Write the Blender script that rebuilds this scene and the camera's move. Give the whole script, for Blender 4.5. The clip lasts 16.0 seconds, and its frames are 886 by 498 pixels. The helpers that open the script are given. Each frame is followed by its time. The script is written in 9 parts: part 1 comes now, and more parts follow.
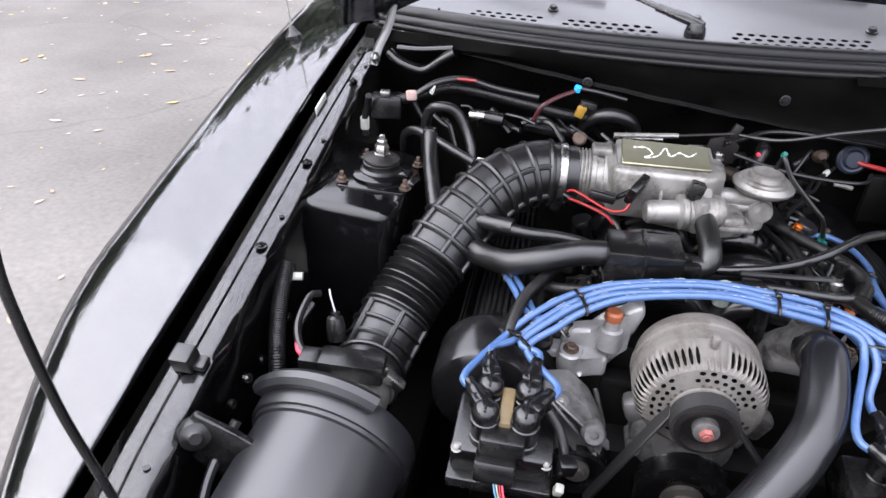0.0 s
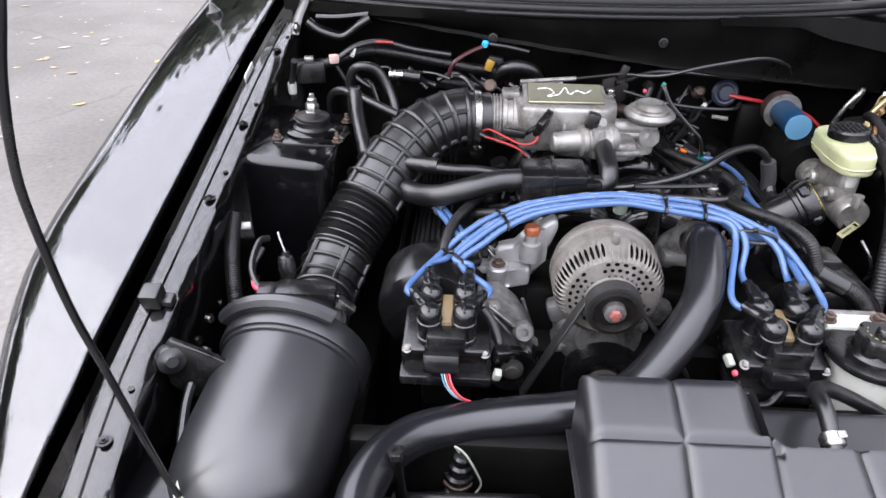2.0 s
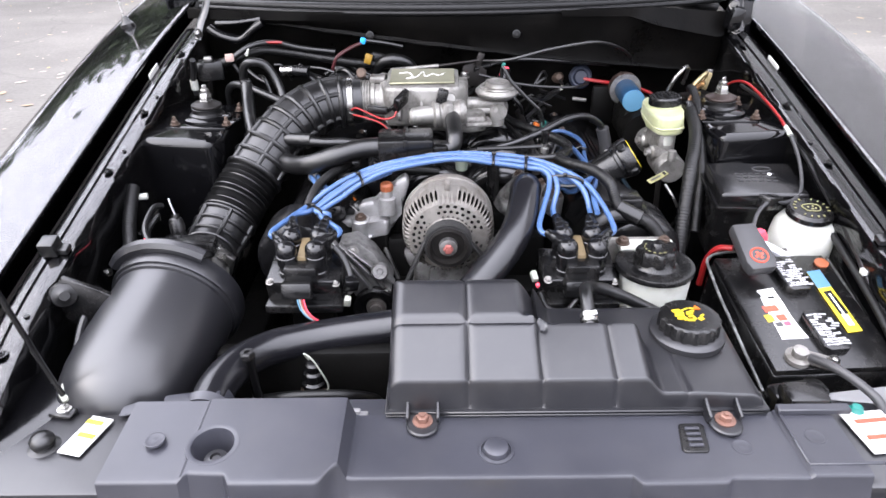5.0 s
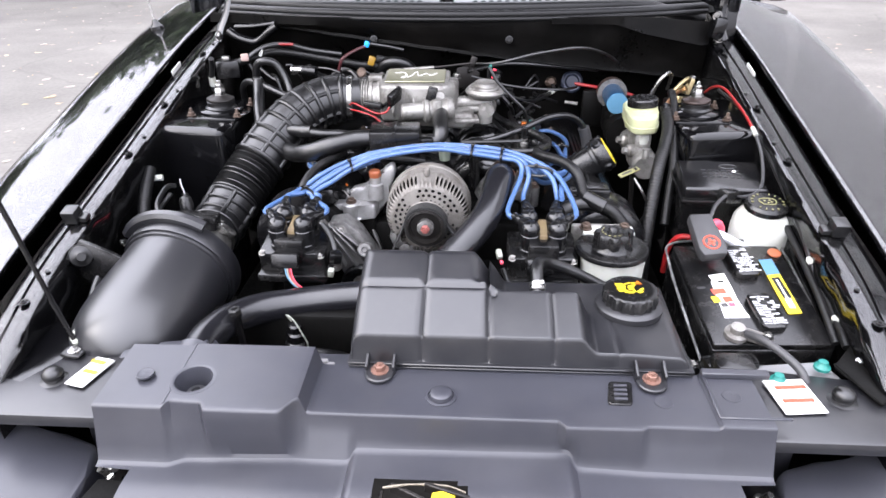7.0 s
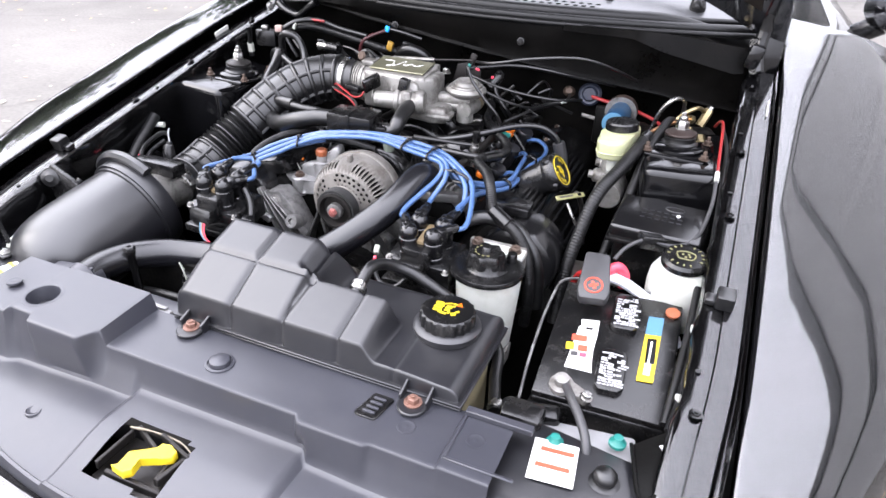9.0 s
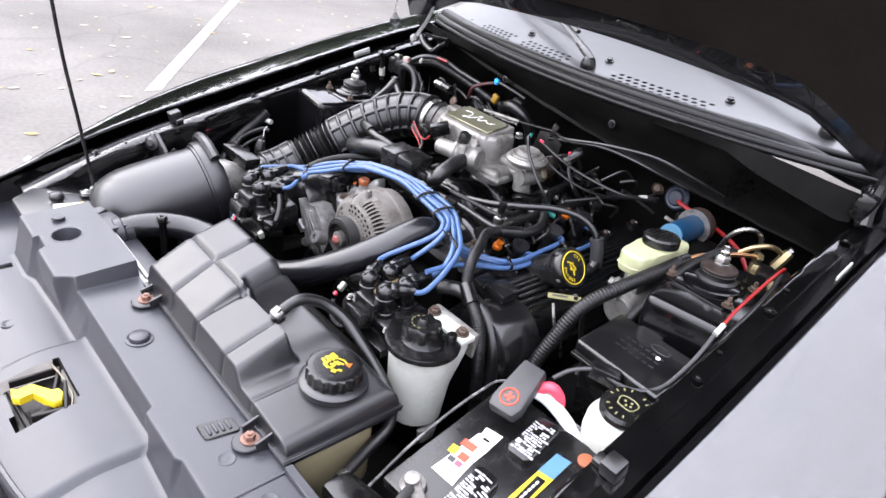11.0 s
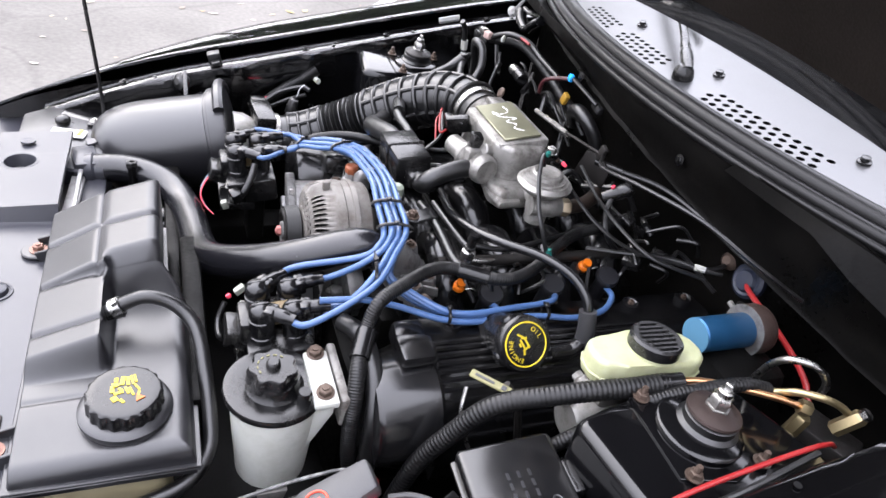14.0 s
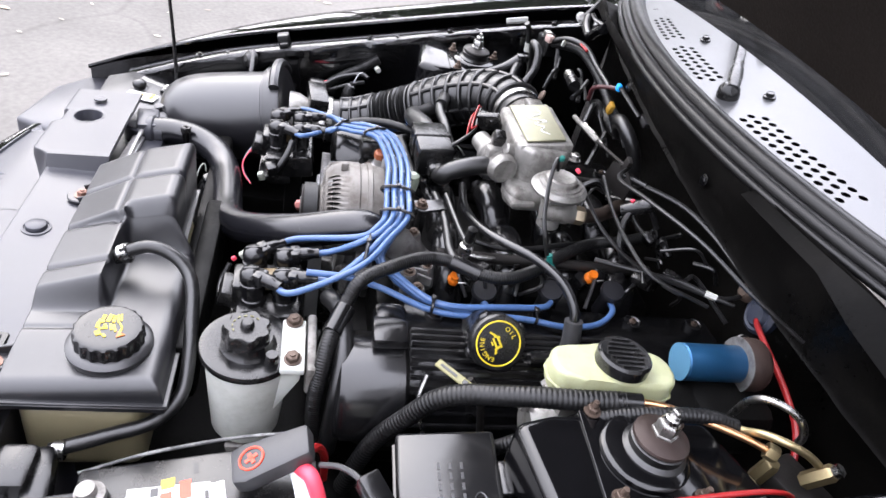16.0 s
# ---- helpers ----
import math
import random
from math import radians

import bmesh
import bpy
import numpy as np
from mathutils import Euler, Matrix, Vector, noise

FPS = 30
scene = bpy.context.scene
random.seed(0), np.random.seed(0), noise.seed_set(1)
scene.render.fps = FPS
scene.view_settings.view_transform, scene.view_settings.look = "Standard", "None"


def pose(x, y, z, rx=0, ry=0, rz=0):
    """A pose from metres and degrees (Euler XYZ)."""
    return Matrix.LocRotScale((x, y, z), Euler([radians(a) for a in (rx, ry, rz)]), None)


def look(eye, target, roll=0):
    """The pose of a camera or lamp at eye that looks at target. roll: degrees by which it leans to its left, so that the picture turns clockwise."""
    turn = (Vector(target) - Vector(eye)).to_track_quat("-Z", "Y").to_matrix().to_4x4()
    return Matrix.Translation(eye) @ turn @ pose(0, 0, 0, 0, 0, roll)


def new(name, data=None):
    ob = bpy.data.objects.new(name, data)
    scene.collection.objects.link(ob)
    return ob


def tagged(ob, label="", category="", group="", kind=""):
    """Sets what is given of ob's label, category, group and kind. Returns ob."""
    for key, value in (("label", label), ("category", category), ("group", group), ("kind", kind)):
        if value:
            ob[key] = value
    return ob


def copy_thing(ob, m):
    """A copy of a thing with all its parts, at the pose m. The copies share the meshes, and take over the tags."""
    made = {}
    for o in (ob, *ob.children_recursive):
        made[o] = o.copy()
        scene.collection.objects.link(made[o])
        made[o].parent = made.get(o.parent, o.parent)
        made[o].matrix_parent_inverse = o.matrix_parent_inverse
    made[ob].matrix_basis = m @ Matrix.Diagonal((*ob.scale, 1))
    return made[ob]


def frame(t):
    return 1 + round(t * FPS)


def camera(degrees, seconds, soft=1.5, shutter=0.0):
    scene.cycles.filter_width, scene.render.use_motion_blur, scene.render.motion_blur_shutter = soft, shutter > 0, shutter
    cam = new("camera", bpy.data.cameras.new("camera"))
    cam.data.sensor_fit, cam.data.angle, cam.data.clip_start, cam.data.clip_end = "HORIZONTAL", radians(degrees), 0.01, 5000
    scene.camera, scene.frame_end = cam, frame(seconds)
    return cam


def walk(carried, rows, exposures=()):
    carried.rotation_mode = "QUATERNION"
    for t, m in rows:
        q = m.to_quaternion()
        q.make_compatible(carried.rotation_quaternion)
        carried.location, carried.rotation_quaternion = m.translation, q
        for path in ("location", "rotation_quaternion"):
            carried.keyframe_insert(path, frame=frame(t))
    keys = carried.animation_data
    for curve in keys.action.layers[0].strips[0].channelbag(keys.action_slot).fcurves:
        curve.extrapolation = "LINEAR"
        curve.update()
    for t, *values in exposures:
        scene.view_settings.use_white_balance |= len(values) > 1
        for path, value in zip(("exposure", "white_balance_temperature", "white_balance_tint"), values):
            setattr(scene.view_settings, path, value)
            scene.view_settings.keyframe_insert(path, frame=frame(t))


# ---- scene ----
cam = camera(68.1, 16.0)
METRES, EYE, TILT, LEAN, TURN = 2.2, 1.2918, -31.0, -1.859, 11.001
ROWS = [
    (0.0, 0.0, 0.0, 0.0, 0.0, 0.0, -0.0),
    (0.5, -0.0067, -0.0118, -0.0105, -0.1, -0.32, 0.59),
    (1.0, -0.0116, -0.0252, -0.0221, -1.67, -0.95, 2.37),
    (1.5, -0.0105, -0.0382, -0.0287, -4.28, -0.84, 3.04),
    (2.0, -0.0092, -0.0486, -0.0383, -6.41, -0.99, 5.13),
    (2.5, 0.0022, -0.0597, -0.0444, -7.03, -0.84, 6.33),
    (3.0, 0.022, -0.0716, -0.0534, -6.29, -0.8, 6.22),
    (3.5, 0.04, -0.0853, -0.0646, -6.7, -0.57, 7.32),
    (4.0, 0.0548, -0.1039, -0.0789, -7.04, 0.02, 7.01),
    (4.5, 0.0604, -0.1192, -0.0918, -8.24, 0.57, 8.01),
    (7.0, 0.0969, -0.1835, -0.1378, -5.2, 2.9, 5.95),
    (7.5, 0.1306, -0.1822, -0.1372, -2.69, 3.09, 4.87),
    (8.0, 0.189, -0.1708, -0.1308, 2.88, 1.56, 1.06),
    (8.5, 0.2521, -0.1706, -0.1282, 5.4, 0.87, -2.16),
    (9.0, 0.3239, -0.1764, -0.1288, 10.39, 1.6, -6.68),
    (9.5, 0.3777, -0.1846, -0.124, 14.81, 3.42, -12.17),
    (12.0, 0.5095, -0.0303, -0.0092, 37.19, -5.48, -26.93),
    (12.5, 0.4984, -0.0031, 0.0071, 38.5, -6.7, -26.8),
    (13.0, 0.4809, 0.0279, 0.0218, 38.88, -6.31, -29.14),
    (13.5, 0.4878, 0.0498, 0.0331, 40.11, -7.97, -30.27),
    (14.0, 0.5105, 0.0772, 0.0543, 51.39, -14.02, -36.2),
    (14.5, 0.533, 0.0996, 0.076, 58.26, -18.24, -37.88),
    (15.0, 0.542, 0.1132, 0.0859, 62.75, -20.89, -39.3),
    (15.5, 0.5444, 0.1186, 0.0894, 64.25, -21.56, -39.98),
    (16.0, 0.5451, 0.1209, 0.0896, 64.77, -21.97, -40.57),
]
walk(cam, [(t, pose(-0.2417, -0.1853, EYE, TILT, LEAN, TURN) @ pose(METRES * x, METRES * y, METRES * z, 90 + pitch, roll, yaw)) for t, x, y, z, yaw, pitch, roll in ROWS], [(0.0, 1.81), (2.0, 1.82), (3.5, 2.00), (4.7, 2.09), (7.0, 2.14), (9.7, 2.16), (12.0, 1.87), (13.2, 1.89), (14.2, 2.06), (16.0, 2.07)])

# ---- daylight: an overcast sky ----
world = bpy.data.worlds.new("overcast")
scene.world = world
world.use_nodes = True
wn, wl = world.node_tree.nodes, world.node_tree.links
sky = wn.new("ShaderNodeTexSky")
sky.sky_type, sky.sun_disc = "NISHITA", False
sky.sun_elevation, sky.sun_rotation = radians(36), radians(245)
sky.dust_density, sky.air_density, sky.ozone_density = 4.0, 1.0, 1.0
soft_sky = wn.new("ShaderNodeHueSaturation")
soft_sky.inputs["Saturation"].default_value = 0.5
wl.new(sky.outputs[0], soft_sky.inputs["Color"])
# cloud cover: brightest overhead, dimmer towards the horizon
wtc, wxyz, wr = wn.new("ShaderNodeTexCoord"), wn.new("ShaderNodeSeparateXYZ"), wn.new("ShaderNodeMapRange")
wl.new(wtc.outputs["Generated"], wxyz.inputs[0])
wl.new(wxyz.outputs["Z"], wr.inputs["Value"])
wr.inputs["From Min"].default_value, wr.inputs["From Max"].default_value = 0.0, 1.0
wr.inputs["To Min"].default_value, wr.inputs["To Max"].default_value = 4.2, 12.6
cloud = wn.new("ShaderNodeVectorMath")
cloud.operation = "SCALE"
cloud.inputs[0].default_value = (0.985, 0.985, 1.13)
# the cloud glows towards the veiled sun, over the car's front left
glow = wn.new("ShaderNodeVectorMath")
glow.operation = "DOT_PRODUCT"
wl.new(wtc.outputs["Generated"], glow.inputs[0])
glow.inputs[1].default_value = Vector((-7.5, -3.5, 6.0)).normalized()
near = wn.new("ShaderNodeMapRange")
near.interpolation_type = "SMOOTHSTEP"
near.inputs["From Min"].default_value, near.inputs["From Max"].default_value = 0.1, 1.0
near.inputs["To Min"].default_value, near.inputs["To Max"].default_value = 0.0, 3.2
wl.new(glow.outputs["Value"], near.inputs["Value"])
both = wn.new("ShaderNodeMath")
both.operation = "ADD"
wl.new(wr.outputs[0], both.inputs[0])
wl.new(near.outputs[0], both.inputs[1])
wl.new(both.outputs[0], cloud.inputs["Scale"])
cover = wn.new("ShaderNodeMix")
cover.data_type, cover.inputs[0].default_value = "RGBA", 0.8
wl.new(soft_sky.outputs[0], cover.inputs[6])
wl.new(cloud.outputs[0], cover.inputs[7])
wl.new(cover.outputs[2], wn["Background"].inputs[0])
wn["Background"].inputs[1].default_value = 0.15
sun = new("sun", bpy.data.lights.new("sun", "SUN"))
sun.data.energy, sun.data.angle, sun.data.color = 0.5, radians(90), (1.0, 0.975, 0.95)
sun.matrix_world = look((-7.5, -3.5, 6.0), (0, 0, 0))

# ---- materials ----
def material(name, color, rough=0.5, metal=0.0, vary=0.25, scale=25.0, bump=0.0, bump_scale=400.0, coat=0.0, tint=None, spec=0.5, trans=0.0, dirt=None):
    """A surface with coarse and fine variation in colour, gloss and relief."""
    m = bpy.data.materials.new(name)
    m.use_nodes = True
    n, l = m.node_tree.nodes, m.node_tree.links
    b = n["Principled BSDF"]
    tc = n.new("ShaderNodeTexCoord")
    big, fine = n.new("ShaderNodeTexNoise"), n.new("ShaderNodeTexNoise")
    big.inputs["Scale"].default_value, big.inputs["Detail"].default_value = scale, 6.0
    fine.inputs["Scale"].default_value, fine.inputs["Detail"].default_value = bump_scale, 3.0
    l.new(tc.outputs["Object"], big.inputs["Vector"])
    l.new(tc.outputs["Object"], fine.inputs["Vector"])
    ramp = n.new("ShaderNodeMix")
    ramp.data_type = "RGBA"
    c = Vector(color)
    t = Vector(tint) if tint else c * (1 + vary)
    a = c * (1 - vary)
    ramp.inputs[6].default_value, ramp.inputs[7].default_value = (*a, 1), (*t, 1)
    l.new(big.outputs["Fac"], ramp.inputs[0])
    l.new(ramp.outputs[2], b.inputs["Base Color"])
    r = n.new("ShaderNodeMapRange")
    r.inputs["From Min"].default_value, r.inputs["From Max"].default_value = 0.3, 0.7
    r.inputs["To Min"].default_value, r.inputs["To Max"].default_value = max(0.02, rough * (1 - vary * 0.6)), min(1, rough * (1 + vary * 0.6))
    add = n.new("ShaderNodeMath")
    add.operation = "ADD"
    mul = n.new("ShaderNodeMath")
    mul.operation, mul.inputs[1].default_value = "MULTIPLY", 0.5
    l.new(big.outputs["Fac"], mul.inputs[0])
    mul2 = n.new("ShaderNodeMath")
    mul2.operation, mul2.inputs[1].default_value = "MULTIPLY", 0.5
    l.new(fine.outputs["Fac"], mul2.inputs[0])
    l.new(mul.outputs[0], add.inputs[0])
    l.new(mul2.outputs[0], add.inputs[1])
    l.new(add.outputs[0], r.inputs["Value"])
    l.new(r.outputs[0], b.inputs["Roughness"])
    b.inputs["Metallic"].default_value = metal
    b.inputs["Specular IOR Level"].default_value = spec
    b.inputs["Coat Weight"].default_value = coat
    b.inputs["Coat Roughness"].default_value = 0.03
    b.inputs["Coat IOR"].default_value = 1.7
    if trans:
        b.inputs["Subsurface Weight"].default_value = trans
        b.inputs["Subsurface Radius"].default_value = (0.02, 0.02, 0.015)
    if dirt:
        # blotchy grime or dust lying over the base colour
        amount, dirt_scale, dirt_color = dirt
        spots = n.new("ShaderNodeTexNoise")
        spots.inputs["Scale"].default_value, spots.inputs["Detail"].default_value, spots.inputs["Roughness"].default_value = dirt_scale, 9.0, 0.68
        l.new(tc.outputs["Object"], spots.inputs["Vector"])
        mask = n.new("ShaderNodeMapRange")
        mask.inputs["From Min"].default_value, mask.inputs["From Max"].default_value = 0.46, 0.66
        mask.inputs["To Min"].default_value, mask.inputs["To Max"].default_value = 0.0, amount
        l.new(spots.outputs["Fac"], mask.inputs["Value"])
        over = n.new("ShaderNodeMix")
        over.data_type = "RGBA"
        l.new(mask.outputs[0], over.inputs[0])
        l.new(ramp.outputs[2], over.inputs[6])
        over.inputs[7].default_value = (*dirt_color, 1)
        l.new(over.outputs[2], b.inputs["Base Color"])
        dull = n.new("ShaderNodeMath")
        dull.operation, dull.inputs[1].default_value = "MULTIPLY_ADD", 0.28
        l.new(mask.outputs[0], dull.inputs[0])
        l.new(r.outputs[0], dull.inputs[2])
        l.new(dull.outputs[0], b.inputs["Roughness"])
    if bump:
        bp = n.new("ShaderNodeBump")
        bp.inputs["Strength"].default_value, bp.inputs["Distance"].default_value = bump, 0.001
        l.new(fine.outputs["Fac"], bp.inputs["Height"])
        l.new(bp.outputs[0], b.inputs["Normal"])
    return m


M_PAINT = material("black_car_paint", (0.006, 0.006, 0.007), 0.10, coat=1.0, vary=0.05, spec=0.5)
M_PAINT.node_tree.nodes["Principled BSDF"].inputs["Coat IOR"].default_value = 2.35
M_BAYPAINT = material("black_bay_paint", (0.0026, 0.0026, 0.003), 0.12, vary=0.5, scale=30, coat=0.06, spec=0.42, bump=0.05, bump_scale=90)
M_FIREWALL = material("dusty_black_firewall", (0.0034, 0.0032, 0.0030), 0.34, vary=0.7, scale=7, bump=0.25, bump_scale=120, spec=0.11, tint=(0.007, 0.0066, 0.0062), dirt=(0.6, 6, (0.014, 0.0128, 0.0115)))
M_RAIL = material("scuffed_black_rail_paint", (0.0035, 0.0035, 0.004), 0.13, vary=0.5, scale=22, coat=1.0, bump=0.06, bump_scale=60, dirt=(0.15, 14, (0.02, 0.019, 0.018)))
M_PLASTIC = material("satin_black_plastic", (0.0085, 0.0086, 0.0105), 0.33, vary=0.3, scale=18, bump=0.05, bump_scale=900, spec=0.70, dirt=(0.16, 16, (0.045, 0.043, 0.042)))
M_PLASTIC_DK = material("dark_black_plastic", (0.004, 0.004, 0.0043), 0.23, vary=0.3, scale=40, bump=0.035, bump_scale=700, dirt=(0.25, 30, (0.03, 0.028, 0.026)))
M_SHIELD = material("grey_black_moulded_plastic", (0.027, 0.0277, 0.0345), 0.35, vary=0.30, scale=12, bump=0.05, bump_scale=1200, spec=0.55, dirt=(0.13, 9, (0.075, 0.072, 0.072)))
M_COVERPLASTIC = material("satin_black_cover_plastic", (0.005, 0.005, 0.0055), 0.19, vary=0.3, scale=30, bump=0.04, bump_scale=600, spec=0.6, dirt=(0.25, 26, (0.025, 0.023, 0.021)))
M_RUBBER = material("black_rubber", (0.0042, 0.0042, 0.0045), 0.32, vary=0.3, scale=60, bump=0.12, bump_scale=500, dirt=(0.3, 36, (0.02, 0.019, 0.018)), spec=0.62)
M_LOOM = material("matt_black_split_sleeve", (0.0040, 0.0040, 0.0043), 0.38, vary=0.3, scale=60, bump=0.1, bump_scale=500, dirt=(0.3, 36, (0.014, 0.013, 0.012)), spec=0.36)
M_SEAL = material("rubber_seal", (0.0045, 0.0045, 0.0048), 0.40, vary=0.3, scale=30, bump=0.05, spec=0.32)
M_ALU = material("cast_aluminium", (0.25, 0.243, 0.228), 0.42, metal=0.62, vary=0.5, scale=30, bump=0.35, bump_scale=650, dirt=(0.75, 26, (0.045, 0.038, 0.030)))
M_ALU_DULL = material("dull_aluminium", (0.22, 0.212, 0.20), 0.52, metal=0.35, vary=0.3, scale=45, bump=0.4, bump_scale=500, dirt=(0.8, 30, (0.045, 0.038, 0.030)))
M_CASTING = material("bright_cast_aluminium", (0.30, 0.297, 0.295), 0.38, metal=0.5, vary=0.3, scale=34, bump=0.25, bump_scale=500, dirt=(0.35, 40, (0.10, 0.09, 0.08)))
M_STEEL = material("zinc_plated_steel", (0.40, 0.395, 0.38), 0.26, metal=1.0, vary=0.25, scale=80, dirt=(0.6, 60, (0.10, 0.09, 0.08)))
M_RUSTY = material("rusty_bolt", (0.055, 0.032, 0.022), 0.55, metal=0.5, vary=0.4, scale=120, bump=0.3, tint=(0.13, 0.095, 0.075))
M_NUT0 = material("copper_coloured_bolt", (0.19, 0.105, 0.08), 0.45, metal=0.5, vary=0.35, scale=90, bump=0.2)
M_DARKMETAL = material("dark_oily_metal", (0.022, 0.020, 0.019), 0.45, metal=0.6, vary=0.5, scale=25, bump=0.25, bump_scale=250)
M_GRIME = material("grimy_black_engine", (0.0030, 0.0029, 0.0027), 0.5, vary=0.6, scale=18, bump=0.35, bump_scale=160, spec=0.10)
M_BOOT = material("glossy_black_boot_rubber", (0.005, 0.005, 0.0055), 0.22, vary=0.3, scale=60, bump=0.05, bump_scale=400, spec=0.6)
M_BLUE = material("blue_silicone_wire", (0.050, 0.100, 0.222), 0.30, vary=0.22, scale=90, spec=0.5)
M_BLUECYL = material("blue_anodised_metal", (0.018, 0.085, 0.19), 0.32, metal=0.6, vary=0.15, scale=40)
M_LIGHTBLUE = material("light_blue_paper", (0.06, 0.16, 0.25), 0.5, vary=0.1)
M_WHITE = material("white_plastic", (0.44, 0.45, 0.415), 0.38, vary=0.06, scale=20, trans=0.2, dirt=(0.35, 22, (0.22, 0.20, 0.16)))
M_CREAM = material("yellowed_translucent_plastic", (0.39, 0.41, 0.25), 0.30, vary=0.08, scale=14, trans=0.5, dirt=(0.4, 18, (0.22, 0.20, 0.12)))
M_AMBER = material("aged_yellowish_plastic", (0.19, 0.165, 0.10), 0.4, vary=0.2, scale=18)
M_ORANGE = material("orange_plastic", (0.46, 0.105, 0.004), 0.35, vary=0.1)
M_TERRA = material("terracotta_plastic", (0.26, 0.075, 0.03), 0.5, vary=0.15)
M_RED = material("red_wire", (0.22, 0.009, 0.010), 0.35, vary=0.12)
M_PINK = material("pink_red_plastic", (0.75, 0.06, 0.10), 0.4, vary=0.1)
M_YELLOW = material("yellow_print", (0.55, 0.41, 0.015), 0.45, vary=0.08)
M_PALEYELLOW = material("faded_yellow_print", (0.17, 0.16, 0.07), 0.5, vary=0.12)
M_TEAL = material("teal_plastic", (0.01, 0.13, 0.11), 0.4, vary=0.2)
M_BRIGHTBLUE = material("bright_blue_connector", (0.02, 0.33, 0.85), 0.4, vary=0.1)
M_COPPER = material("copper_nickel_pipe", (0.60, 0.33, 0.17), 0.3, metal=1.0, vary=0.2, scale=60)
M_BRASS = material("zinc_yellow_fitting", (0.36, 0.29, 0.16), 0.35, metal=0.9, vary=0.2, scale=80)
M_PAPER = material("white_paper_label", (0.55, 0.55, 0.53), 0.6, vary=0.06, scale=60, dirt=(0.3, 30, (0.30, 0.28, 0.24)))
M_PRINT_RED = material("red_print", (0.65, 0.06, 0.03), 0.5, vary=0.1)
M_PRINT_GREY = material("grey_print", (0.33, 0.33, 0.34), 0.5, vary=0.1)
M_WHITE_PRINT = material("white_print", (0.75, 0.75, 0.75), 0.5, vary=0.1)
M_TAN = material("tan_resin", (0.17, 0.125, 0.065), 0.5, vary=0.25, scale=120)
M_LINER = material("hood_insulation_felt", (0.021, 0.0172, 0.0148), 0.85, vary=0.5, scale=6, bump=0.8, bump_scale=260, spec=0.08)
M_COWL = material("grey_cowl_paint", (0.025, 0.026, 0.028), 0.34, vary=0.2, scale=20, spec=1.0, dirt=(0.06, 8, (0.06, 0.058, 0.056)))
M_GREYPLASTIC = material("grey_terminal_cover", (0.03, 0.03, 0.032), 0.45, vary=0.15, bump=0.1, dirt=(0.3, 24, (0.055, 0.052, 0.050)))
M_HUB0 = material("tarnished_spring_steel", (0.16, 0.14, 0.11), 0.4, metal=0.8, vary=0.35, scale=90)
M_BELT = material("ribbed_belt", (0.012, 0.012, 0.012), 0.6, vary=0.3, scale=200)
M_CLOTH = material("white_corrugated_sleeve", (0.62, 0.63, 0.66), 0.6, vary=0.15, scale=60, bump=0.3)
M_LINEREDGE = material("worn_liner_edge", (0.05, 0.05, 0.05), 0.5, vary=0.5, scale=40, dirt=(0.6, 60, (0.30, 0.30, 0.29)))
M_PALE = material("pale_green_grey_plastic", (0.22, 0.25, 0.20), 0.4, vary=0.15)
M_LENS = material("clear_lamp_lens", (0.22, 0.23, 0.25), 0.08, vary=0.1, coat=1.0)
M_SIDING = material("pale_grey_siding", (0.42, 0.42, 0.43), 0.7, vary=0.1, scale=2)
M_LINE = material("worn_road_paint", (0.40, 0.40, 0.39), 0.8, vary=0.35, scale=6, bump=0.3, bump_scale=80)


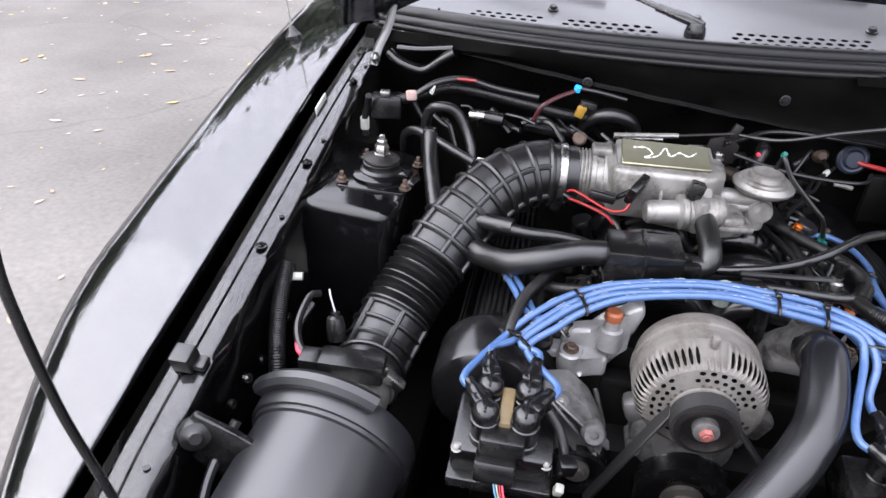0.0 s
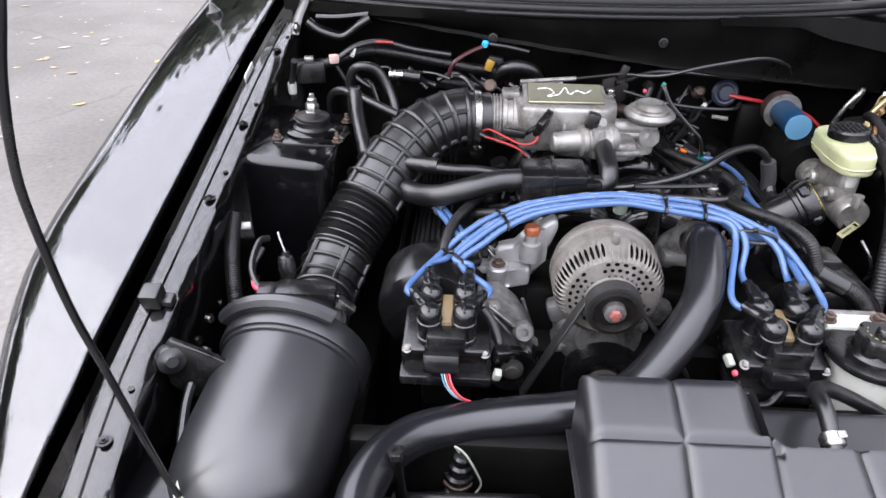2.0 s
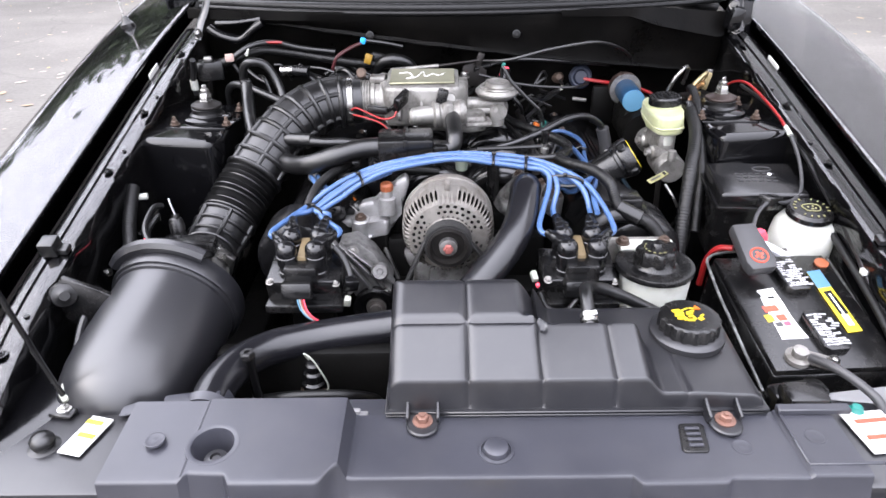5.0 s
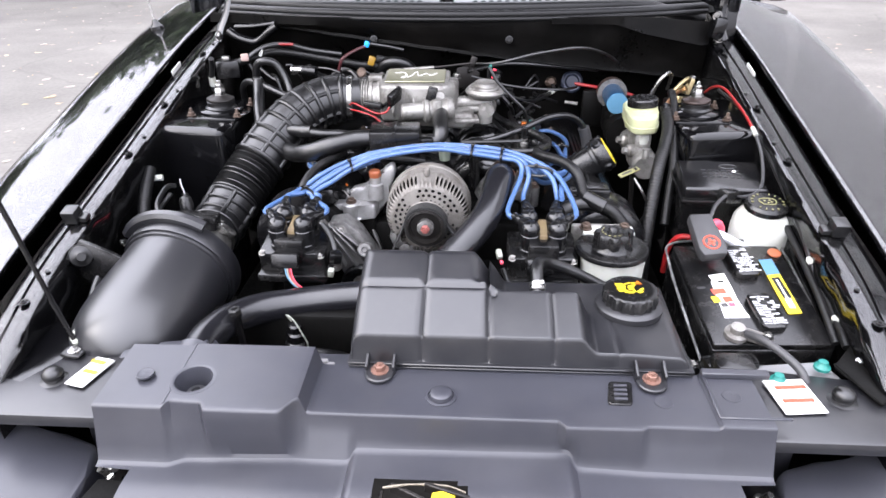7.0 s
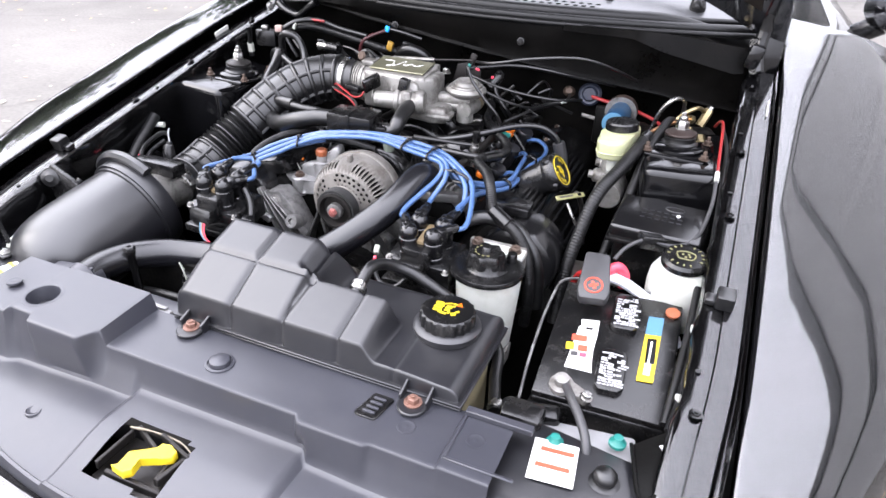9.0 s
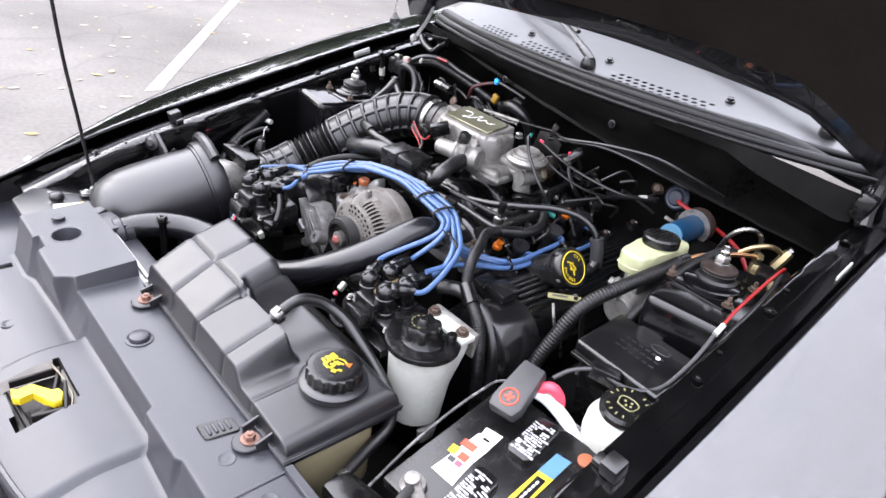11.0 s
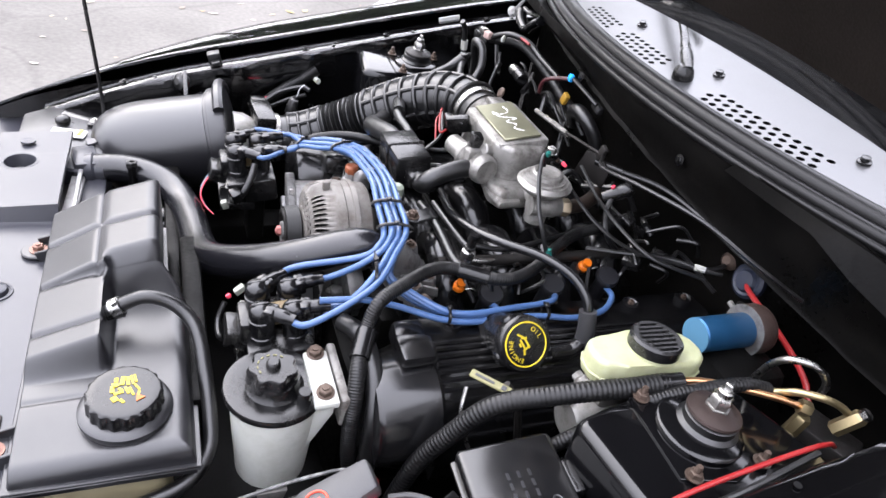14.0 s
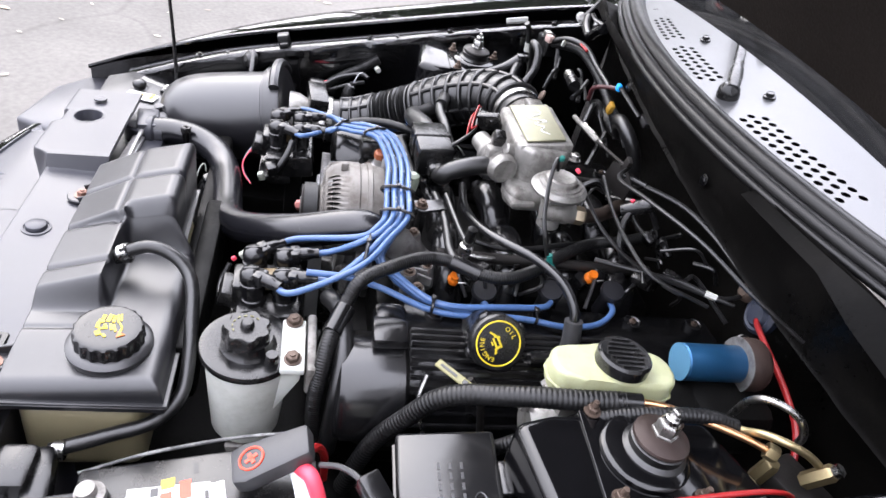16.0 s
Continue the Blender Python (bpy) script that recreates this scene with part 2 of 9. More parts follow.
def asphalt():
    m = material("weathered_asphalt", (0.134, 0.126, 0.116), 0.9, vary=0.16, scale=0.9, bump=0.25, bump_scale=120, spec=0.3)
    n, l = m.node_tree.nodes, m.node_tree.links
    b = n["Principled BSDF"]
    old = b.inputs["Base Color"].links[0].from_socket
    tc = n.new("ShaderNodeTexCoord")
    grit = n.new("ShaderNodeTexNoise")
    grit.inputs["Scale"].default_value, grit.inputs["Detail"].default_value = 38, 8
    l.new(tc.outputs["Object"], grit.inputs["Vector"])
    warp = n.new("ShaderNodeTexNoise")
    warp.inputs["Scale"].default_value = 1.4
    l.new(tc.outputs["Object"], warp.inputs["Vector"])
    mixv = n.new("ShaderNodeMix")
    mixv.data_type, mixv.inputs[0].default_value = "VECTOR", 0.35
    l.new(tc.outputs["Object"], mixv.inputs[4])
    l.new(warp.outputs["Color"], mixv.inputs[5])
    vor = n.new("ShaderNodeTexVoronoi")
    vor.feature, vor.inputs["Scale"].default_value = "DISTANCE_TO_EDGE", 0.55
    l.new(mixv.outputs[1], vor.inputs["Vector"])
    crack = n.new("ShaderNodeMapRange")
    crack.inputs["From Min"].default_value, crack.inputs["From Max"].default_value = 0.0, 0.008
    crack.inputs["To Min"].default_value, crack.inputs["To Max"].default_value = 0.84, 1.0
    l.new(vor.outputs["Distance"], crack.inputs["Value"])
    g = n.new("ShaderNodeMapRange")
    g.inputs["From Min"].default_value, g.inputs["From Max"].default_value = 0.3, 0.7
    g.inputs["To Min"].default_value, g.inputs["To Max"].default_value = 0.88, 1.12
    l.new(grit.outputs["Fac"], g.inputs["Value"])
    pr = n.new("ShaderNodeMath")
    pr.operation = "MULTIPLY"
    l.new(crack.outputs[0], pr.inputs[0])
    l.new(g.outputs[0], pr.inputs[1])
    sc = n.new("ShaderNodeVectorMath")
    sc.operation = "SCALE"
    # broad stains and worn pale patches
    patch = n.new("ShaderNodeTexNoise")
    patch.inputs["Scale"].default_value, patch.inputs["Detail"].default_value, patch.inputs["Roughness"].default_value = 0.55, 7.0, 0.62
    l.new(tc.outputs["Object"], patch.inputs["Vector"])
    pm = n.new("ShaderNodeMapRange")
    pm.inputs["From Min"].default_value, pm.inputs["From Max"].default_value = 0.36, 0.66
    pm.inputs["To Min"].default_value, pm.inputs["To Max"].default_value = 0.74, 1.20
    l.new(patch.outputs["Fac"], pm.inputs["Value"])
    pr2 = n.new("ShaderNodeMath")
    pr2.operation = "MULTIPLY"
    l.new(pr.outputs[0], pr2.inputs[0])
    l.new(pm.outputs[0], pr2.inputs[1])
    l.new(old, sc.inputs[0])
    l.new(pr2.outputs[0], sc.inputs["Scale"])
    l.new(sc.outputs[0], b.inputs["Base Color"])
    return m


M_ASPHALT = asphalt()

def ribbed(name, base, dirn, wave, strength):
    """A copy-like surface with fine moulded ribs across one direction."""
    m = material(name, base, 0.24, vary=0.25, scale=20, spec=0.6)
    n, l = m.node_tree.nodes, m.node_tree.links
    b = n["Principled BSDF"]
    tc = n.new("ShaderNodeTexCoord")
    w = n.new("ShaderNodeTexWave")
    w.wave_type, w.bands_direction = "BANDS", dirn
    w.inputs["Scale"].default_value, w.inputs["Distortion"].default_value = wave, 0.0
    l.new(tc.outputs["Object"], w.inputs["Vector"])
    bp = n.new("ShaderNodeBump")
    bp.inputs["Strength"].default_value, bp.inputs["Distance"].default_value = strength, 0.002
    l.new(w.outputs["Fac"], bp.inputs["Height"])
    l.new(bp.outputs[0], b.inputs["Normal"])
    return m


M_HOSE = ribbed("cloth_marked_rubber_hose", (0.006, 0.006, 0.0075), "DIAGONAL", 110, 0.035)

# ---- mesh helpers ----
def spline(pts, step=0.006):
    """Points along a smooth curve through pts."""
    P = [Vector(p) for p in pts]
    if len(P) == 2:
        k = max(1, int((P[1] - P[0]).length / step))
        return [P[0].lerp(P[1], i / k) for i in range(k + 1)]
    P = [P[0] * 2 - P[1]] + P + [P[-1] * 2 - P[-2]]
    out = []
    for i in range(1, len(P) - 2):
        a, b, c, d = P[i - 1:i + 3]
        k = max(2, int((c - b).length / step))
        for j in range(k):
            t = j / k
            out.append(0.5 * (2 * b + (c - a) * t + (2 * a - 5 * b + 4 * c - d) * t * t + (3 * b - a - 3 * c + d) * t ** 3))
    return out + [P[-2]]


def frames(pts):
    """Parallel-transported frames along pts: list of (point, tangent, u, v)."""
    out = []
    u = None
    for i, p in enumerate(pts):
        t = (pts[min(i + 1, len(pts) - 1)] - pts[max(i - 1, 0)]).normalized()
        if u is None:
            u = t.cross(Vector((0, 0, 1)))
            if u.length < 0.1:
                u = t.cross(Vector((1, 0, 0)))
        u = (u - t * u.dot(t)).normalized()
        out.append((p, t, u, t.cross(u)))
    return out


def add_tube(bm, pts, r, n=10, step=0.006, radius=None, caps=True, flat=1.0):
    """A tube along a smooth curve; radius(s) may vary it along its length s."""
    P = spline(pts, step)
    s, rings, last = 0.0, [], None
    for p, t, u, v in frames(P):
        if last is not None:
            s += (p - last).length
        last = p
        rr = radius(s) if radius else r
        rings.append([bm.verts.new(p + u * (rr * math.cos(a)) + v * (rr * flat * math.sin(a))) for a in (2 * math.pi * k / n for k in range(n))])
    for a, b in zip(rings, rings[1:]):
        for k in range(n):
            bm.faces.new((a[k], b[k], b[(k + 1) % n], a[(k + 1) % n]))
    if caps:
        bm.faces.new(rings[0])
        bm.faces.new(rings[-1][::-1])
    return s


def add_lathe(bm, prof, m=Matrix(), n=24, caps=True):
    """A turned solid: prof is (radius, height) along the local z axis."""
    rings = []
    for r, h in prof:
        if r < 1e-5:
            rings.append([bm.verts.new(m @ Vector((0, 0, h)))])
        else:
            rings.append([bm.verts.new(m @ Vector((r * math.cos(2 * math.pi * k / n), r * math.sin(2 * math.pi * k / n), h))) for k in range(n)])
    for a, b in zip(rings, rings[1:]):
        for k in range(n):
            q = [a[k % len(a)], a[(k + 1) % len(a)], b[(k + 1) % len(b)], b[k % len(b)]]
            q = list(dict.fromkeys(q))
            if len(q) > 2:
                bm.faces.new(q)
    for ring, flip in ((rings[0], True), (rings[-1], False)):
        if caps and len(ring) > 1:
            bm.faces.new(ring[::-1] if flip else ring)


def add_box(bm, c, s, rot=(0, 0, 0), bev=0.0, seg=2, m=Matrix()):
    """A box of size s about c, with rounded edges."""
    mat4 = m @ pose(*c, *rot) @ Matrix.Diagonal((*s, 1))
    vs = bmesh.ops.create_cube(bm, size=1, matrix=mat4)["verts"]
    if bev:
        es = list({e for v in vs for e in v.link_edges})
        bmesh.ops.bevel(bm, geom=es, offset=bev, segments=seg, affect="EDGES", profile=0.5, clamp_overlap=True)


def add_prism(bm, poly, h, m=Matrix(), bev=0.0, seg=2):
    """An outline in the local xy plane, raised by h along z."""
    lo = [bm.verts.new(m @ Vector((x, y, 0))) for x, y in poly]
    hi = [bm.verts.new(m @ Vector((x, y, h))) for x, y in poly]
    fs = [bm.faces.new(lo[::-1]), bm.faces.new(hi)]
    k = len(poly)
    for i in range(k):
        fs.append(bm.faces.new((lo[i], lo[(i + 1) % k], hi[(i + 1) % k], hi[i])))
    if bev:
        es = list({e for f in fs for e in f.edges})
        bmesh.ops.bevel(bm, geom=es, offset=bev, segments=seg, affect="EDGES", profile=0.5, clamp_overlap=True)


def add_sheet(bm, f, us, vs, thick=None):
    """A curved sheet f(u, v) with optional thickness along z."""
    g = [[bm.verts.new(Vector(f(u, v))) for v in vs] for u in us]
    fs = []
    for i in range(len(us) - 1):
        for j in range(len(vs) - 1):
            fs.append(bm.faces.new((g[i][j], g[i + 1][j], g[i + 1][j + 1], g[i][j + 1])))
    if thick:
        bmesh.ops.solidify(bm, geom=fs, thickness=thick)
    return g


def add_perforated(bm, nu, nv, f, hole=0.3, skip=None, stagger=True):
    """A sheet with round holes: f maps (u, v) in cells to a place."""
    ring = [(1, 0), (1, 1), (0, 1), (-1, 1), (-1, 0), (-1, -1), (0, -1), (1, -1)]
    for j in range(nv):
        off = 0.5 * (j % 2) if stagger else 0.0
        for i in range(nu):
            cx, cy = i + 0.5 + off, j + 0.5
            outer = [bm.verts.new(Vector(f(cx + 0.5 * a, cy + 0.5 * b))) for a, b in ring]
            if skip and skip(cx, cy):
                bm.faces.new(outer)
                continue
            inner = [bm.verts.new(Vector(f(cx + hole * math.cos(k * math.pi / 4), cy + hole * math.sin(k * math.pi / 4)))) for k in range(8)]
            for k in range(8):
                bm.faces.new((outer[k], outer[(k + 1) % 8], inner[(k + 1) % 8], inner[k]))
    bmesh.ops.remove_doubles(bm, verts=bm.verts, dist=0.00005)


def B():
    return bmesh.new()


def link(name, bm, mat, smooth=True, sharp=38):
    bmesh.ops.recalc_face_normals(bm, faces=bm.faces)
    me = bpy.data.meshes.new(name)
    bm.to_mesh(me)
    bm.free()
    me.materials.append(mat)
    if smooth:
        me.shade_smooth()
        me.set_sharp_from_angle(angle=radians(sharp))
    return new(name, me)


def thing(name, base, label, category, group="", kind=""):
    """An Empty at the base of a thing; its parts hang under it."""
    ob = new(name)
    ob.empty_display_size = 0.02
    ob.location = base
    return tagged(ob, label, category, group, kind)


def part(name, bm, mat, parent, label="", smooth=True, sharp=38, kind=""):
    ob = link(name, bm, mat, smooth, sharp)
    ob.parent = parent
    if parent.parent is None:
        ob.matrix_parent_inverse = Matrix.Translation(-parent.location)
    return tagged(ob, label, kind=kind)


def solid(name, bm, mat, label, category, smooth=True, kind="", group=""):
    """A thing that is one mesh."""
    return tagged(link(name, bm, mat, smooth), label, category, group, kind)


def tube(pts, r, n=10, step=0.006, radius=None, flat=1.0):
    bm = B()
    add_tube(bm, pts, r, n, step, radius, True, flat)
    return bm


def lathe(prof, m=Matrix(), n=24):
    bm = B()
    add_lathe(bm, prof, m, n)
    return bm


def box(c, s, rot=(0, 0, 0), bev=0.0, seg=2, m=Matrix()):
    bm = B()
    add_box(bm, c, s, rot, bev, seg, m)
    return bm


def prism(poly, h, m=Matrix(), bev=0.0, seg=2):
    bm = B()
    add_prism(bm, poly, h, m, bev, seg)
    return bm


def loom(pts, r, pitch=0.0034):
    """A corrugated split sleeve."""
    return tube(pts, r, 10, pitch / 4, lambda s: r * (1 + 0.036 * math.sin(2 * math.pi * s / pitch)))


def aim(p, d):
    """A pose at p whose z axis points along d."""
    return Matrix.Translation(p) @ Vector(d).to_track_quat("Z", "Y").to_matrix().to_4x4()


def hexbolt(bm, p, d, r=0.007, h=0.006, washer=0.0):
    m = aim(p, d)
    if washer:
        add_lathe(bm, [(washer, 0), (washer, 0.0015), (r, 0.0018)], m, 16)
    add_lathe(bm, [(r, 0.001), (r, h - 0.001), (r * 0.85, h)], m, 6)
    add_lathe(bm, [(r * 0.45, h - 0.001), (r * 0.45, h + 0.002), (0, h + 0.002)], m, 10)


def rnd(seed):
    return random.Random(seed)


def smooth01(a, b, x):
    t = max(0.0, min(1.0, (x - a) / (b - a)))
    return t * t * (3 - 2 * t)


# ---- ground ----
bm = B()
bmesh.ops.create_grid(bm, x_segments=40, y_segments=40, size=400)
ground = tagged(link("ground", bm, M_ASPHALT), "weathered grey asphalt parking lot with fine cracks", "ground", kind="structure")
bm = B()
add_sheet(bm, lambda u, v: (-3.2 - 3.6 * u, 1.2 + 2.46 * u + v * 0.10, 0.004), [i / 12 for i in range(13)], [-0.5, 0.5])
tagged(link("road_marking", bm, M_LINE), "worn white painted parking line on asphalt", "road marking", kind="structure")

# ---- the car's body ----
car = thing("car", (0, 0.6, 0), "glossy black coupe with its hood propped open", "car")


def rim_z(y):
    """Height of the fender's inner edge along the car."""
    return 0.79 + 0.26 * (y - 0.31) - 0.10 * max(0, y - 0.75) ** 2 - 0.28 * max(0, 0.30 - y) ** 2


def fender(side):
    bm = B()
    edge = [(0.664, -0.034), (0.664, -0.002), (0.666, 0.004), (0.670, 0.0056), (0.676, 0.0053)]
    side_face = [(0.902, -0.100), (0.912, -0.19), (0.915, -0.28), (0.912, -0.40), (0.900, -0.55)]
    if side > 0:
        prof = edge + [(0.70, 0.0018), (0.745, -0.0055), (0.79, -0.0140), (0.83, -0.0240), (0.862, -0.038), (0.885, -0.062)] + side_face
    else:
        prof = edge + [(0.70, 0.0045), (0.745, 0.0012), (0.79, -0.004), (0.83, -0.012), (0.862, -0.026), (0.885, -0.052)] + side_face
    ys = [-0.10 + 0.05 * i for i in range(29)]

    def f(y, k):
        x, dz = prof[k]
        if k == 0:
            dz = -0.034 + (0.028 * smooth01(0.20, -0.08, y) if side < 0 else 0.014 * smooth01(0.60, 0.15, y))
        pull = 0.20 * smooth01(0.50, -0.15, y)
        wide = 0.664 + (x - 0.664) * (1.13 if side > 0 else 0.87)
        return (side * (wide - pull * (x - 0.664) / 0.25), y, max(0.2, rim_z(y) + dz * (0.8 + 0.2 * smooth01(-0.1, 0.5, y))))
    add_sheet(bm, f, ys, range(len(prof)), 0.002)
    return part("fender", bm, M_PAINT, car, "glossy black painted front fender")


for side in (-1, 1):
    fender(side)
    # rail with the bolt flange, and the apron under it
    bm = B()
    gap = [(0.666, -0.050), (0.652, -0.055), (0.648, -0.024), (0.645, -0.018)] if side < 0 else [(0.668, -0.034), (0.660, -0.036), (0.657, -0.021), (0.653, -0.017)]
    prof = gap + [(0.628, -0.016), (0.626, -0.019), (0.606, -0.017), (0.599, -0.019), (0.596, -0.024), (0.5955, -0.038), (0.5985, -0.041), (0.5965, -0.06), (0.597, -0.10), (0.605, -0.30), (0.605, -0.50)]
    add_sheet(bm, lambda y, k: (side * (prof[k][0] - 0.012 * smooth01(0.25, 0.0, y) + (0.0035 * math.sin(61 * y) * math.sin(23 * y + side) if 7 < k < 12 else 0)), y, rim_z(y) + prof[k][1] + (0.003 * math.sin(47 * y + side) if 8 < k < 12 else 0)), [0.0 + 0.02 * i for i in range(55)], range(len(prof)), 0.0015)
    part("inner_fender_rail", bm, M_RAIL, car, "black painted inner fender rail and apron")
    # rubber stop pad
    y = 0.325
    bm = B()
    add_box(bm, (side * 0.626, y + 0.004, rim_z(y) - 0.004), (0.024, 0.026, 0.024), (15, 0, 0), 0.003)
    add_box(bm, (side * 0.608, y + 0.006, rim_z(y) - 0.010), (0.016, 0.018, 0.010), (15, 0, 0), 0.003)
    part("hood_stop", bm, M_RUBBER, car, "black rubber hood stop block")
    for y in (0.15, 0.52, 0.70, 0.94):
        bm = B()
        hexbolt(bm, (side * 0.615, y, rim_z(y) - 0.015), (0, 0, 1), 0.0055, 0.004, 0.0085)
        part("rail_bolt", bm, M_BAYPAINT, car)
        part("rail_plug", lathe([(0.004, 0), (0.004, 0.001), (0, 0.001)], aim((side * 0.609, y + 0.06, rim_z(y + 0.06) - 0.0155), (0, 0, 1)), 10), M_RUBBER, car)
    bm = B()
    y = 0.86
    add_box(bm, (side * 0.648, y, rim_z(y) - 0.018), (0.003, 0.052, 0.018), (14, 0, 0), 0.001, 1)
    part("fender_label", bm, M_PAPER, car, "small white paper label on the rail")

# strut towers
M_WASHER = material("rust_stained_washer", (0.035, 0.024, 0.021), 0.4, metal=0.5, vary=0.5, scale=45, bump=0.2)


def strut_tower(side):
    bm = B()
    top = 0.848
    lo = [(0.60, 0.634), (0.468, 0.616), (0.456, 0.66), (0.459, 0.84), (0.60, 0.92)]
    hi2 = [(0.60, 0.632), (0.466, 0.612), (0.453, 0.66), (0.456, 0.84), (0.60, 0.895)]
    a = [bm.verts.new((side * x, y, 0.45)) for x, y in lo]
    b = [bm.verts.new((side * x, y, 0.70)) for x, y in lo]
    c = [bm.verts.new((side * x, y, top)) for x, y in hi2]
    for p, q in ((a, b), (b, c)):
        for k in range(4):
            bm.faces.new((p[k], p[k + 1], q[k + 1], q[k]))
    bm.faces.new(c)
    es = [e for e in bm.edges if len(e.link_faces) == 2 and (abs(e.verts[0].co.z - top) < 1e-4 or abs(e.verts[1].co.z - top) < 1e-4)]
    bmesh.ops.bevel(bm, geom=es, offset=0.014, segments=4, affect="EDGES", profile=0.5, clamp_overlap=True)
    t = part("strut_tower", bm, M_BAYPAINT, car, "glossy black strut tower")
    # upper mount
    x, y = side * 0.508, 0.742
    bm = B()
    add_prism(bm, [(-0.055, -0.055), (0.05, -0.06), (0.065, 0.0), (0.045, 0.062), (-0.05, 0.058), (-0.066, 0.0)], 0.006, pose(x, y, top - 0.003), 0.002)
    add_lathe(bm, [(0.047, 0.004), (0.047, 0.009), (0.043, 0.012)], pose(x, y, top), 32)
    part("mount_plate", bm, M_BAYPAINT, t)
    m = pose(x, y + (0.008 if side > 0 else 0), top + 0.004, -1, side * -2, 0) @ Matrix.Diagonal((0.82, 0.82, 0.88, 1))
    part("mount_rubber", lathe([(0.040, 0), (0.041, 0.010), (0.035, 0.014), (0.034, 0.020), (0.036, 0.024), (0.030, 0.028), (0.0, 0.028)], m, 32), M_RUBBER, t, "black rubber strut mount")
    part("mount_washer", lathe([(0.034, 0.026), (0.036, 0.029), (0.035, 0.032), (0.024, 0.037), (0.014, 0.040), (0.0, 0.040)], m, 32), M_WASHER if side > 0 else M_DARKMETAL, t, "dark steel washer with rust stains")
    bm = B()
    add_lathe(bm, [(0.017, 0.038), (0.017, 0.041), (0.0145, 0.042), (0.0145, 0.054), (0.012, 0.057), (0.0, 0.057)], m, 6)
    add_lathe(bm, [(0.010, 0.056), (0.010, 0.064), (0.008, 0.066), (0, 0.066)], m, 12)
    add_box(bm, (0, 0, 0.070), (0.010, 0.006, 0.010), (0, 0, 20), 0.001, 1, m)
    part("strut_nut", bm, M_STEEL, t, "bright zinc strut nut")
    for dx, dy in ((-0.052, -0.040), (0.050, -0.045), (-0.04, 0.055), (0.05, 0.045)):
        bm = B()
        hexbolt(bm, (x + dx, y + dy, top + 0.004), (0, 0, 1), 0.0068, 0.008, 0.0095)
        add_lathe(bm, [(0.0036, 0.008), (0.0036, 0.018), (0.003, 0.020)], pose(x + dx, y + dy, top), 10)
        part("mount_stud", bm, M_RUSTY, t)


strut_tower(-1)
strut_tower(1)

# firewall and cowl
def seal_y(x):
    return 0.972 + 0.36 * x * x


def corner_drop(x):
    """The cowl edge sinks towards the driver's hinge."""
    return 0.042 * smooth01(0.40, 0.62, x)


bm = B()
prof = [(-0.010, 1.014), (-0.012, 0.995), (-0.004, 0.970), (0.004, 0.946), (0.001, 0.939), (0.006, 0.936), (0.040, 0.930), (0.060, 0.85), (0.068, 0.60), (0.055, 0.40)]
shift = (0, 0, 0.4, 1, 1, 1, 1, 0.5, 0, 0)
add_sheet(bm, lambda x, k: (x, seal_y(x) * 0.55 + 0.972 * 0.45 - 0.012 + prof[k][0] + (0.0008 * math.sin(90 * x) if 3 <= k <= 5 else 0), prof[k][1] - (corner_drop(x) if k < 3 else 0) - shift[k] * (0.125 * (x + 0.05) + 0.0008 * math.sin(57 * x))), [-0.615 + 0.03 * i for i in range(42)], range(len(prof)), 0.003)
firewall = part("firewall", bm, M_FIREWALL, car, "dusty black painted firewall")
# stamped ribs and panels on the cowl face
part("pressed_rib", tube([(-0.560, 0.996, 0.978), (-0.540, 0.988, 0.966), (-0.515, 0.984, 0.958), (-0.494, 0.982, 0.955), (-0.478, 0.980, 0.962), (-0.455, 0.978, 0.980), (-0.436, 0.978, 0.992)], 0.013, 12, 0.006, None, 0.8), M_BAYPAINT, firewall)
part("pressed_rib", tube([(-0.545, 0.994, 0.988), (-0.500, 0.986, 0.990), (-0.440, 0.980, 0.998)], 0.005, 8, 0.01), M_BAYPAINT, firewall)
for x, z in ((-0.20, 0.965), (0.12, 0.965)):
    bm = B()
    hexbolt(bm, (x, seal_y(x) * 0.55 + 0.437 - 0.022, z), (0, -1, 0.1), 0.006, 0.004, 0.009)
    part("firewall_bolt", bm, M_BAYPAINT, firewall)
BRACE = [(0.215, 1.002), (0.365, 0.998), (0.43, 0.976), (0.575, 0.944), (0.60, 0.948)]


def knots(table, x):
    """Straight lines between (x, value) pairs."""
    for (x0, v0), (x1, v1) in zip(table, table[1:]):
        if x <= x1:
            return v0 + (v1 - v0) * max(0.0, (x - x0) / (x1 - x0))
    return table[-1][1]


bm = B()
add_sheet(bm, lambda x, v: (x, seal_y(x) * 0.55 + 0.4254 - 0.014 - 0.016 * v, 1.012 - corner_drop(x) * 0.4 + (knots(BRACE, x) - 1.012 + corner_drop(x) * 0.4) * v), [0.215 + 0.0097 * i for i in range(40)], [0, 0.35, 0.7, 1.0], 0.004)
part("cowl_brace", bm, M_FIREWALL, firewall, "satin black cowl brace panel")
# rubber seal
xs = [-0.60 + 0.05 * i for i in range(25)]
seal = part("cowl_seal", tube([(x, seal_y(x) + 0.004, 1.031 - corner_drop(x)) for x in xs], 0.0145, 12, 0.02), M_SEAL, car, "black rubber cowl weather seal")
for dy, z, r in ((-0.015, 1.020, 0.0105), (-0.027, 1.011, 0.006), (0.020, 1.030, 0.007)):
    part("seal_lip", tube([(x, seal_y(x) + dy, z) for x in xs], r, 10, 0.02), M_SEAL, seal)
